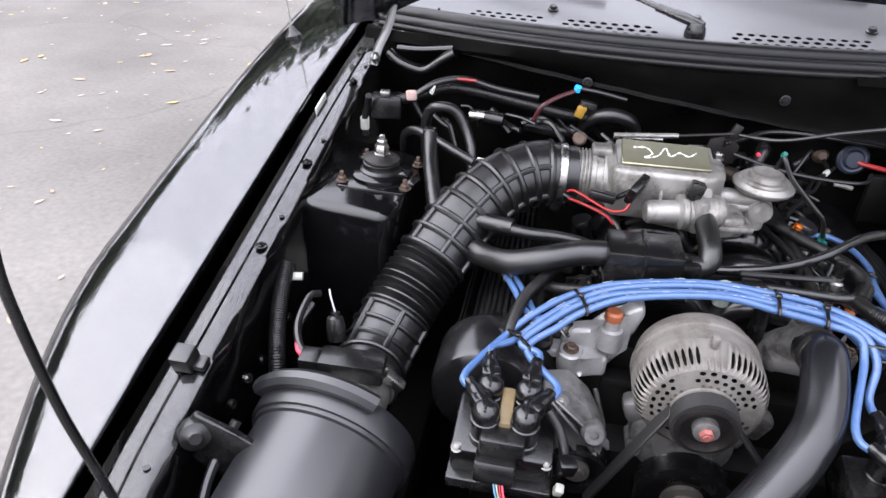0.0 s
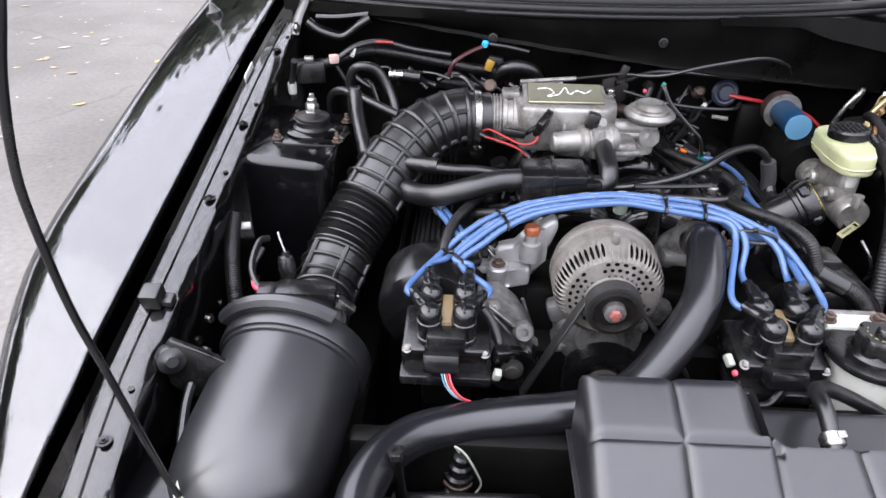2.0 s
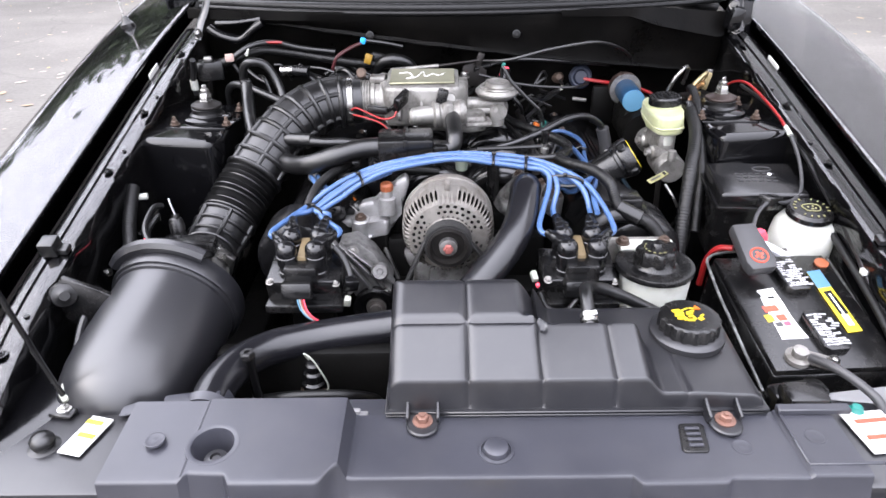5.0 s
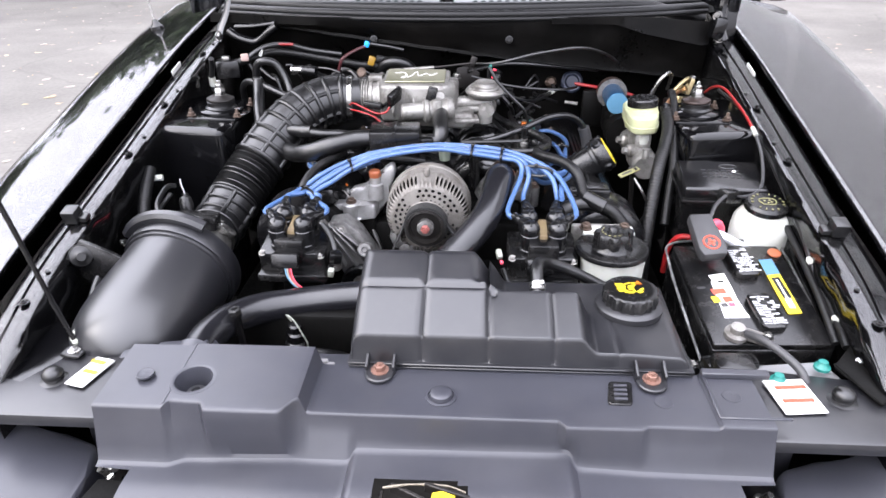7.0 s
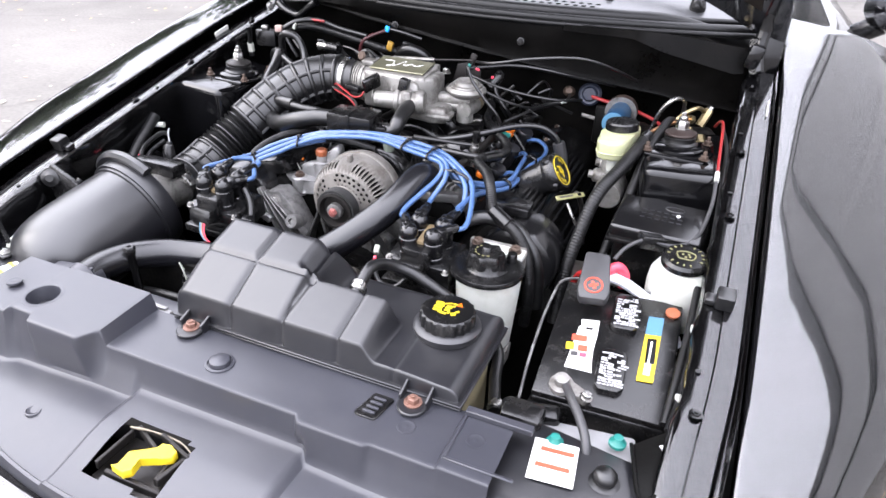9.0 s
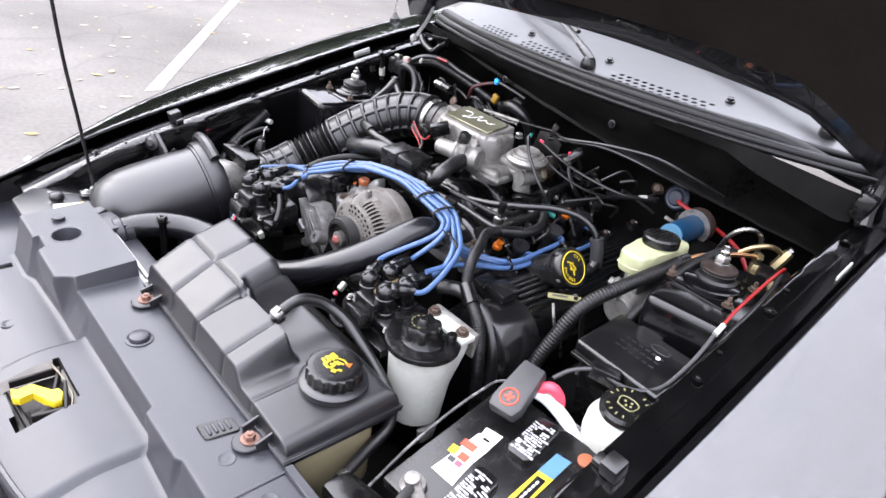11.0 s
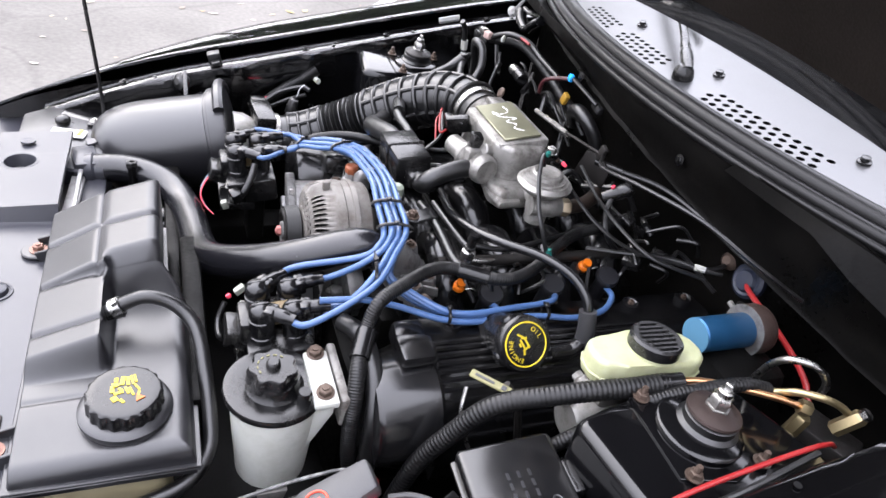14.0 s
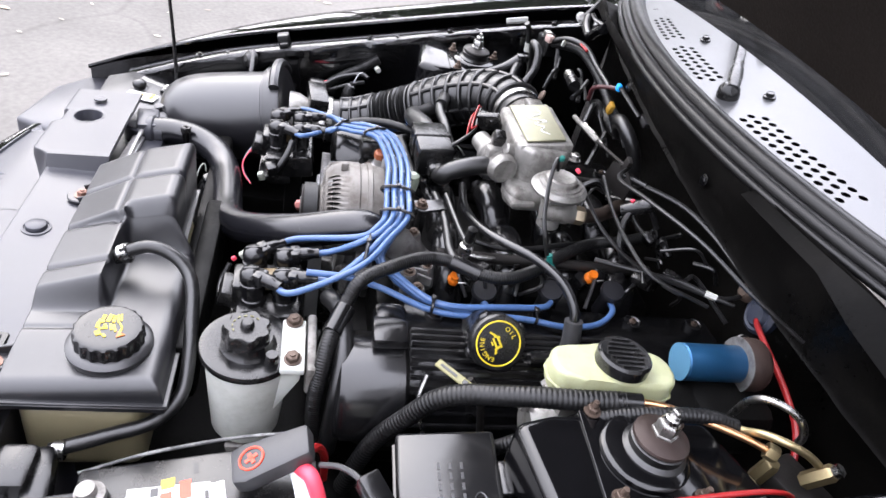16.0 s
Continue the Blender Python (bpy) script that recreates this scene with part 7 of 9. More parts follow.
for k in range(6):
    part("plug", box((R.uniform(-0.22, -0.09), R.uniform(0.575, 0.67), R.uniform(0.775, 0.80)), (R.uniform(0.014, 0.024), R.uniform(0.014, 0.022), R.uniform(0.012, 0.018)), (R.uniform(-25, 25), R.uniform(-25, 25), R.uniform(0, 180)), 0.003), M_PLASTIC_DK, o)
for p in ((-0.165, 0.60, 0.806), (-0.115, 0.585, 0.802)):
    part("plug_clip", box(p, (0.006, 0.010, 0.004), (10, 0, 40), 0.001), M_STEEL, o)
part("knob", lathe([(0.010, -0.02), (0.012, 0.0), (0.011, 0.008), (0.006, 0.012), (0, 0.012)], pose(-0.009, 0.556, 0.832), 16), M_PALE, o, "pale green-grey plastic plug top")
# loose loops towards the passenger bank
for dx in (0.0, 0.012):
    part("lead", tube([(-0.13, 0.520, 0.824), (-0.185, 0.508, 0.806), (-0.228 + 0.5 * dx, 0.492, 0.794), (-0.252 + dx, 0.512, 0.790), (-0.268 + dx, 0.552, 0.789), (-0.287 + dx, 0.600, 0.784), (-0.292 + dx, 0.630, 0.765)], 0.0045, 10, 0.005), M_BLUE, leads)
part("bank_boot", tube([(-0.280, 0.592, 0.786), (-0.288, 0.635, 0.765)], 0.010, 12, 0.01), M_BOOT, leads, "black boots at the passenger's bank")
def tie(c, d, w, h):
    """A cable tie strap round a flat bundle: c centre, d direction across."""
    c, d = Vector(c), Vector(d).normalized()
    up = Vector((0, 0, 1))
    pts = [c + d * (w * math.cos(a)) + up * (h * math.sin(a)) for a in (2 * math.pi * k / 16 for k in range(17))]
    bm = B()
    add_tube(bm, pts, 0.0024, 6, 0.02)
    add_box(bm, c + up * (h + 0.002), (0.007, 0.007, 0.005), (0, 0, 0), 0.001, 1)
    part("cable_tie", bm, M_PLASTIC_DK, leads)


tie((-0.256, 0.456, 0.783), (0.75, -0.7, 0), 0.024, 0.008)
tie((-0.185, 0.512, 0.815), (0.4, -1, 0), 0.024, 0.008)
tie((0.045, 0.527, 0.842), (-0.1, -1, 0), 0.025, 0.008)
tie((0.100, 0.523, 0.837), (-0.15, -1, 0), 0.025, 0.008)
tie((0.160, 0.480, 0.820), (1, -0.2, 0), 0.030, 0.009)
tie((0.226, 0.570, 0.784), (1, -0.2, 0.0), 0.014, 0.009)
tie((0.232, 0.718, 0.781), (1, -0.1, 0.0), 0.014, 0.008)

# breather hose to the driver's valve cover
o = thing("breather_hose", (0.29, 0.745, 0.765), "black breather hose with grey end connector", "hose")
part("hose_wall", tube([(-0.06, 0.655, 0.80), (0.02, 0.642, 0.812), (0.085, 0.648, 0.824), (0.140, 0.668, 0.838), (0.195, 0.708, 0.850), (0.240, 0.735, 0.848), (0.270, 0.748, 0.830), (0.283, 0.750, 0.808)], 0.0068, 12, 0.006), M_BOOT, o)
part("connector", tube([(0.279, 0.749, 0.818), (0.288, 0.751, 0.790), (0.292, 0.750, 0.765)], 0.0125, 12, 0.006), M_GREYPLASTIC, o, "grey rubber connector")
part("elbow", tube([(0.292, 0.750, 0.775), (0.293, 0.735, 0.760), (0.293, 0.700, 0.757)], 0.011, 10, 0.004), M_PLASTIC_DK, o)

# corrugated looms over the driver's bank
o = thing("engine_wiring_loom", (0.20, 0.55, 0.77), "black corrugated engine wiring loom with tape wraps", "wiring loom")
part("loom_sleeve", loom([(0.063, 0.953, 0.82), (0.08, 0.896, 0.815), (0.095, 0.833, 0.812), (0.133, 0.773, 0.812), (0.169, 0.727, 0.812), (0.194, 0.678, 0.812), (0.19, 0.637, 0.812), (0.17, 0.599, 0.814), (0.177, 0.556, 0.822), (0.211, 0.505, 0.828), (0.232, 0.468, 0.82), (0.244, 0.452, 0.79), (0.262, 0.442, 0.775)], 0.0092), M_LOOM, o)
part("loom_sleeve", loom([(0.262, 0.442, 0.775), (0.292, 0.432, 0.766), (0.314, 0.426, 0.740), (0.326, 0.422, 0.70), (0.330, 0.425, 0.65), (0.325, 0.44, 0.58)], 0.0100), M_LOOM, o)
part("tape_wrap", tube([(0.19, 0.637, 0.812), (0.17, 0.599, 0.814)], 0.0118, 10, 0.01), M_PLASTIC_DK, o)
part("tape_wrap", tube([(0.246, 0.452, 0.784), (0.280, 0.436, 0.771)], 0.0135, 10, 0.01), M_PLASTIC_DK, o)
part("loom_sleeve", loom([(0.108, 0.646, 0.808), (0.12, 0.687, 0.808), (0.114, 0.734, 0.808), (0.1, 0.78, 0.808), (0.087, 0.827, 0.808)], 0.0045), M_LOOM, o)
part("loom_sleeve", tube([(0.168, 0.603, 0.815), (0.141, 0.599, 0.815), (0.099, 0.601, 0.815), (0.055, 0.602, 0.815), (0.001, 0.596, 0.815)], 0.0065, 10), M_RUBBER, o)
part("loom_sleeve", tube([(0.143, 0.62, 0.83), (0.117, 0.616, 0.83), (0.075, 0.612, 0.83), (0.021, 0.608, 0.83)], 0.0040, 8), M_RUBBER, o)
part("metal_tube", tube([(0.129, 0.619, 0.8), (0.136, 0.659, 0.8), (0.127, 0.697, 0.8), (0.117, 0.722, 0.8)], 0.0042, 10, 0.01), M_STEEL, o, "bright steel tube beside the loom")
valve = part("service_valve", lathe([(0.0085, -0.035), (0.0085, -0.008), (0.0105, -0.006), (0.0105, 0.004), (0.0075, 0.006), (0.0075, 0.012)], aim((0.144, 0.622, 0.822), (0.05, 0.05, 1)), 14), M_STEEL, o, "bright metal service valve")
part("valve_cap", lathe([(0.0062, 0.010), (0.0070, 0.014), (0.0062, 0.022), (0.0075, 0.024), (0.0075, 0.034), (0, 0.035)], aim((0.144, 0.622, 0.822), (0.05, 0.05, 1)), 12), M_PLASTIC_DK, valve)
R = rnd(21)
for k in range(9):
    y = 0.62 + 0.04 * k
    p0 = Vector((0.15 + 0.02 * R.random(), y, 0.80))
    p1 = Vector((0.165 + 0.03 * R.random(), y + R.uniform(-0.03, 0.03), 0.765))
    part("branch_wire", tube([p0, p0.lerp(p1, 0.5) + Vector((R.uniform(-0.02, 0.02), R.uniform(-0.02, 0.02), 0.012)), p1], 0.003, 6), M_RUBBER, o)
for k in range(6):
    y = 0.65 + 0.055 * k
    part("connector", box((0.145 + 0.012 * R.random(), y, 0.782 + 0.012 * R.random()), (0.022, 0.028, 0.018), (R.uniform(-20, 20), R.uniform(-20, 20), R.uniform(0, 90)), 0.003), M_PLASTIC_DK, o)

# small coolant hose from the tank's nipple
o = thing("coolant_overflow_hose", (0.23, 0.24, 0.70), "black rubber coolant hose with bright spring clamp", "hose")
part("hose_wall", tube([(0.145, 0.156, 0.757), (0.145, 0.170, 0.766), (0.146, 0.198, 0.778), (0.152, 0.226, 0.772), (0.166, 0.246, 0.760), (0.190, 0.257, 0.748), (0.228, 0.262, 0.727), (0.280, 0.265, 0.696), (0.312, 0.260, 0.677), (0.340, 0.235, 0.665), (0.352, 0.190, 0.655), (0.372, 0.13, 0.650)], 0.0088, 14, 0.005), M_RUBBER, o)
part("spring_clamp", lathe([(0.0115, -0.006), (0.0115, 0.006), (0.010, 0.007), (0.010, -0.007)], aim((0.145, 0.166, 0.764), (0, 1, 0.5)), 16), M_STEEL, o, "bright spring clamp")
part("clamp_ears", box((0.149, 0.164, 0.774), (0.010, 0.008, 0.007), (30, 0, 10), 0.002), M_STEEL, o)
part("spring_clamp", lathe([(0.0115, -0.006), (0.0115, 0.006), (0.010, 0.007), (0.010, -0.007)], aim((0.371, 0.140, 0.650), (0, 1, 0)), 16), M_STEEL, o, "bright spring clamp")
# hose behind the power steering bottle
wire("heater_hose", [(0.205, 0.432, 0.765), (0.236, 0.446, 0.772), (0.275, 0.452, 0.765), (0.312, 0.452, 0.740), (0.335, 0.448, 0.70), (0.342, 0.445, 0.62)], 0.0125, M_RUBBER, "black rubber hose beside the steering fluid bottle", "hose", 12)
# stud behind the tank
part("mount_tab", prism([(-0.020, -0.045), (0.020, -0.045), (0.018, 0.0), (0.009, 0.016), (-0.009, 0.016), (-0.018, 0.0)], 0.006, pose(0.050, 0.254, 0.655), 0.002, 1), M_PLASTIC_DK, tank)
bm = B()
hexbolt(bm, (0.050, 0.254, 0.662), (0, 0, 1), 0.008, 0.008, 0.013)
add_lathe(bm, [(0.003, 0.0), (0.003, 0.026), (0, 0.027)], pose(0.050, 0.254, 0.665), 8)
solid("shroud_stud", bm, M_RUSTY, "rusty stud with washer on the fan shroud", "bolt")
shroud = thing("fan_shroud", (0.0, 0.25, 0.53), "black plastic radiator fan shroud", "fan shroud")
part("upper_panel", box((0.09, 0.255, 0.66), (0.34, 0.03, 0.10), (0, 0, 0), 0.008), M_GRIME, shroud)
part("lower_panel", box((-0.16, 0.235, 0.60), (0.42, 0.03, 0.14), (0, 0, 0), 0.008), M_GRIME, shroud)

# big corrugated hoses by the brake cylinder
o = thing("corrugated_hose", (0.386, 0.50, 0.60), "black corrugated hose sleeve along the brake cylinder", "hose sleeve", "corrugated hoses")
part("sleeve", loom([(0.372, 0.47, 0.58), (0.376, 0.495, 0.68), (0.386, 0.527, 0.746), (0.395, 0.553, 0.790), (0.405, 0.580, 0.812), (0.415, 0.604, 0.824), (0.430, 0.651, 0.841), (0.440, 0.699, 0.850), (0.446, 0.742, 0.857)], 0.0118, 0.0055), M_LOOM, o)
part("tape_end", tube([(0.4445, 0.732, 0.856), (0.449, 0.760, 0.859)], 0.0115, 12, 0.01), M_PLASTIC_DK, o, "taped sleeve end")
o = thing("corrugated_hose", (0.44, 0.60, 0.70), "thin black split corrugated sleeve round a brake pipe", "hose sleeve", "corrugated hoses")
part("sleeve", loom([(0.425, 0.56, 0.68), (0.435, 0.595, 0.738), (0.445, 0.627, 0.776), (0.455, 0.691, 0.832), (0.462, 0.735, 0.854), (0.468, 0.772, 0.865), (0.476, 0.824, 0.873), (0.483, 0.857, 0.867)], 0.0085, 0.0045), M_LOOM, o)
# brake lines
o = thing("brake_lines", (0.50, 0.86, 0.84), "copper and steel brake lines with brass fittings", "brake pipes")
part("pipe", tube([(0.444, 0.735, 0.857), (0.450, 0.760, 0.862), (0.460, 0.785, 0.867), (0.482, 0.825, 0.870), (0.500, 0.855, 0.871), (0.514, 0.878, 0.869)], 0.0042, 10, 0.004), M_COPPER, o, "copper brake pipe")
part("pipe", tube([(0.480, 0.850, 0.868), (0.488, 0.862, 0.868), (0.505, 0.870, 0.884), (0.522, 0.883, 0.892), (0.531, 0.905, 0.886), (0.537, 0.920, 0.877)], 0.0045, 10, 0.004), M_BRASS, o)
part("pipe", tube([(0.438, 0.888, 0.820), (0.444, 0.888, 0.842), (0.454, 0.884, 0.875), (0.468, 0.885, 0.896), (0.482, 0.898, 0.902), (0.494, 0.916, 0.894), (0.497, 0.930, 0.875), (0.494, 0.937, 0.855)], 0.0045, 10, 0.004), M_STEEL, o, "steel brake pipe loop")
for p, d, h in (((0.546, 0.930, 0.878), (0.35, 0.25, 1), 0.034), ((0.514, 0.896, 0.846), (0.1, 0.1, 1), 0.030), ((0.518, 0.884, 0.868), (0.6, 0.8, -0.1), 0.010)):
    bm = B()
    add_lathe(bm, [(0.0095, -h), (0.0095, 0.0), (0.008, 0.003), (0.0, 0.003)], aim(p, d), 6)
    part("fitting", bm, M_BRASS, o, "zinc-yellow hex fitting")
bm = B()
add_lathe(bm, [(0.007, 0.003), (0.007, 0.010), (0, 0.011)], aim((0.546, 0.930, 0.878), (0.35, 0.25, 1)), 6)
part("fitting_nut", bm, M_STEEL, o)
part("valve_block", box((0.53, 0.93, 0.815), (0.07, 0.05, 0.04), (0, 0, 20), 0.005), M_DARKMETAL, o)

# red power cable on the tower and its thin lead
o = thing("power_cable", (0.58, 0.72, 0.87), "red power cable with white crimp and thin black lead", "cable")
part("red_cable", tube([(0.564, 0.880, 0.862), (0.571, 0.850, 0.882), (0.577, 0.800, 0.891), (0.580, 0.716, 0.880), (0.582, 0.66, 0.868), (0.584, 0.628, 0.856)], 0.0027, 10, 0.006), M_RED, o)
part("crimp", tube([(0.584, 0.630, 0.857), (0.585, 0.608, 0.849)], 0.0042, 10, 0.01), M_WHITE, o, "white plastic crimp")
part("thin_lead", tube([(0.585, 0.606, 0.848), (0.586, 0.565, 0.822), (0.578, 0.520, 0.790), (0.560, 0.495, 0.778), (0.535, 0.480, 0.776), (0.50, 0.465, 0.785), (0.475, 0.445, 0.775), (0.462, 0.425, 0.760)], 0.0032, 8, 0.006), M_GREYPLASTIC, o)
part("side_lead", tube([(0.577, 0.83, 0.880), (0.592, 0.72, 0.868), (0.595, 0.60, 0.838), (0.598, 0.50, 0.80), (0.602, 0.42, 0.765), (0.61, 0.35, 0.72)], 0.0035, 8, 0.01), M_RUBBER, o)
part("connector_block", box((0.508, 0.478, 0.778), (0.042, 0.024, 0.022), (0, 12, 30), 0.003), M_PLASTIC_DK, o, "ribbed black connector")
# positive cable
o = thing("positive_battery_cable", (0.46, 0.43, 0.69), "red battery cable with white sleeve at the terminal", "cable")
part("red_boot", tube([(0.452, 0.404, 0.742), (0.470, 0.416, 0.752), (0.482, 0.425, 0.735), (0.480, 0.430, 0.712)], 0.0085, 10, 0.004), M_PINK, o)
part("white_sleeve", tube([(0.450, 0.405, 0.738), (0.475, 0.413, 0.732), (0.505, 0.418, 0.716), (0.535, 0.415, 0.698), (0.568, 0.402, 0.672), (0.585, 0.39, 0.65)], 0.012, 12, 0.005, None, 0.7), M_CLOTH, o, "white felt cable sleeve")
part("red_cable", tube([(0.43, 0.41, 0.728), (0.412, 0.424, 0.720), (0.402, 0.436, 0.69), (0.40, 0.44, 0.64)], 0.005, 8), M_RED, o)
# negative cable and clips at the battery's front
o = thing("negative_battery_cable", (0.49, 0.12, 0.66), "black negative battery cable with braided end", "cable")
part("cable", tube([(0.455, 0.180, 0.686), (0.468, 0.150, 0.694), (0.488, 0.118, 0.690), (0.502, 0.092, 0.678), (0.508, 0.07, 0.64)], 0.0062, 10, 0.005), M_GREYPLASTIC, o)
for x, y in ((0.465, 0.084), (0.536, 0.116)):
    bm = B()
    add_lathe(bm, [(0.011, 0), (0.011, 0.004), (0.008, 0.006), (0.006, 0.012), (0, 0.013)], pose(x, y, 0.675), 16)
    solid("wiring_clip", bm, M_TEAL, "teal plastic wiring clip on the radiator support", "clip", group="teal clips")
solid("battery_hold_down", box((0.49, 0.118, 0.656), (0.14, 0.05, 0.014), (-6, 0, 8), 0.004), material("grey_metal_strip", (0.22, 0.22, 0.225), 0.45, vary=0.2, scale=40), "grey metal battery hold-down strip", "bracket")
bm = B()
add_box(bm, (0.415, 0.112, 0.674), (0.055, 0.040, 0.03), (0, 0, 0), 0.008)
add_box(bm, (0.42, 0.135, 0.660), (0.08, 0.03, 0.03), (0, 0, 10), 0.008)
solid("relay_cover", bm, M_PLASTIC_DK, "grey-black plastic cover at the radiator corner", "cover")

# grommet and wire at the firewall, throttle and other cables
o = thing("firewall_grommet", (0.28, 1.03, 0.85), "dark blue rubber firewall grommet with a red wire", "grommet")
m = aim((0.281, 1.015, 0.853), (0, -1, 0.2))
part("grommet_body", lathe([(0.026, -0.01), (0.027, 0.0), (0.022, 0.004), (0.018, 0.003), (0.014, 0.008), (0.0, 0.009)], m, 28), material("blue_black_rubber", (0.012, 0.016, 0.03), 0.5), o)
part("red_wire", tube([(0.281, 1.018, 0.852), (0.292, 1.006, 0.850), (0.330, 1.0, 0.845), (0.38, 0.995, 0.838), (0.42, 0.992, 0.828), (0.451, 0.988, 0.815), (0.48, 0.98, 0.79)], 0.0042, 8), M_RED, o)
wire("throttle_cable", [(0.03, 0.885, 0.924), (0.094, 0.838, 0.936), (0.18, 0.842, 0.955), (0.277, 0.870, 0.962), (0.34, 0.915, 0.94), (0.385, 0.985, 0.905)], 0.003, M_RUBBER, "thin black throttle cable from plenum to firewall", "cable")
wire("vacuum_line", [(0.072, 0.750, 0.925), (0.075, 0.742, 0.945), (0.09, 0.735, 0.92), (0.125, 0.728, 0.885), (0.148, 0.729, 0.862), (0.16, 0.74, 0.83)], 0.0032, M_RUBBER, "thin black vacuum line on the recirculation valve", "vacuum line")
wire("sensor_lead", [(0.035, 0.845, 0.905), (0.103, 0.842, 0.888), (0.17, 0.845, 0.878), (0.24, 0.86, 0.872), (0.28, 0.93, 0.86)], 0.003, M_RUBBER, "thin black sensor lead over the engine", "cable")
wire("sensor_lead", [(0.05, 0.80, 0.90), (0.13, 0.83, 0.862), (0.18, 0.88, 0.84), (0.215, 0.95, 0.835), (0.25, 1.0, 0.84)], 0.003, M_RUBBER, "thin black sensor lead over the engine", "cable")
bm = B()
add_box(bm, (0.076, 0.748, 0.947), (0.007, 0.007, 0.009), (0, 20, 0), 0.002)
solid("vacuum_connector", bm, M_TEAL, "small green vacuum connector", "connector")
bm = B()
add_box(bm, (0.085, 0.775, 0.935), (0.009, 0.005, 0.005), (0, 20, 30), 0.0015)
solid("vacuum_connector", bm, M_PINK, "small red vacuum connector", "connector")
solid("vacuum_connector", tube([(0.160, 0.742, 0.834), (0.163, 0.748, 0.818), (0.172, 0.756, 0.812)], 0.005, 8, 0.004), M_TEAL, "small green vacuum connector", "connector")
# clutter at the back of the engine
o = thing("rear_engine_wiring", (0.12, 0.93, 0.80), "black wires, plugs and sensors at the engine's rear", "wiring")
part("sensor", lathe([(0.010, -0.03), (0.012, 0.0), (0.012, 0.014), (0.009, 0.018), (0, 0.018)], aim((0.090, 0.895, 0.890), (0.3, 0.6, 0.5)), 14), M_PLASTIC_DK, o)
part("red_tip", box((0.083, 0.882, 0.894), (0.006, 0.007, 0.006), (20, 0, 30), 0.002), M_PINK, o, "small red plug lock")
part("wire", tube([(0.086, 0.886, 0.888), (0.10, 0.872, 0.86), (0.125, 0.87, 0.83), (0.135, 0.90, 0.80)], 0.0045, 8), M_RUBBER, o)
part("wire", tube([(0.135, 0.83, 0.815), (0.17, 0.88, 0.828), (0.20, 0.94, 0.836), (0.23, 0.974, 0.838), (0.236, 1.0, 0.842), (0.230, 1.03, 0.848)], 0.0035, 8), M_RUBBER, o)
part("white_tag", tube([(0.224, 0.966, 0.838), (0.233, 0.980, 0.838)], 0.0052, 8, 0.004), M_WHITE, o, "white tape tag")
part("rusty_sensor", lathe([(0.014, 0.0), (0.016, 0.008), (0.012, 0.016), (0.007, 0.02), (0, 0.02)], aim((0.229, 1.035, 0.850), (0.1, -1, 0.2)), 12), M_RUSTY, o)
part("pin", tube([(0.268, 1.022, 0.800), (0.300, 1.020, 0.796)], 0.0045, 8, 0.01), M_ALU_DULL, o)
R = rnd(31)
for k in range(16):
    a = Vector((R.uniform(-0.02, 0.20), R.uniform(0.88, 0.97), R.uniform(0.82, 0.88)))
    b = a + Vector((R.uniform(-0.10, 0.10), R.uniform(-0.08, 0.06), R.uniform(-0.06, 0.02)))
    part("wire", tube([a, a.lerp(b, 0.4) + Vector((R.uniform(-0.03, 0.03), 0, R.uniform(0, 0.03))), b], R.choice((0.0025, 0.0035, 0.005)), 7), M_RUBBER, o)
for k in range(7):
    c = (R.uniform(0.0, 0.19), R.uniform(0.87, 0.97), R.uniform(0.80, 0.85))
    part("plug", box(c, (R.uniform(0.016, 0.03), R.uniform(0.014, 0.022), R.uniform(0.012, 0.02)), (R.uniform(-30, 30), R.uniform(-30, 30), R.uniform(0, 180)), 0.003), M_PLASTIC_DK, o)
o = thing("cable_bracket", (0.03, 0.875, 0.87), "steel throttle cable bracket with return spring", "bracket")
part("bracket_plate", prism([(-0.03, 0), (0.03, 0), (0.034, 0.03), (0.01, 0.05), (-0.02, 0.045)], 0.004, pose(0.02, 0.880, 0.872, 90, 0, 20), 0.001), M_DARKMETAL, o)
part("cable_ferrule", tube([(0.024, 0.878, 0.908), (0.060, 0.908, 0.909)], 0.006, 10, 0.01), M_PLASTIC_DK, o)
part("spring", tube([(-0.148, 0.873, 0.904), (-0.07, 0.880, 0.905)], 0.0055, 8, 0.004, lambda s: 0.0052 + 0.0009 * math.sin(s * 1400)), M_STEEL, o, "bright return spring")
wire("throttle_cable", [(0.055, 0.903, 0.909), (0.106, 0.948, 0.910), (0.17, 0.972, 0.905), (0.26, 0.985, 0.895), (0.34, 1.0, 0.885)], 0.0042, M_RUBBER, "black sheathed throttle cable to the firewall", "cable")
solid("firewall_clip", box((-0.19, 1.012, 0.908), (0.03, 0.016, 0.014), (0, 10, 0), 0.003), M_GREYPLASTIC, "grey cable clip on the firewall", "clip")
# small connector and leads beside the battery
o = thing("battery_side_wiring", (0.59, 0.30, 0.66), "black taped leads running beside the battery", "wiring")
part("lead", tube([(0.603, 0.43, 0.772), (0.602, 0.36, 0.742), (0.600, 0.30, 0.712), (0.598, 0.22, 0.690), (0.592, 0.165, 0.676)], 0.006, 8), M_RUBBER, o)
part("lead", loom([(0.592, 0.42, 0.745), (0.592, 0.34, 0.722), (0.589, 0.26, 0.70), (0.585, 0.18, 0.672)], 0.0055), M_LOOM, o)
for p in ((0.600, 0.33, 0.728), (0.598, 0.215, 0.690)):
    part("lead_clip", box(p, (0.012, 0.014, 0.012), (0, 0, 20), 0.002), M_WHITE, o)

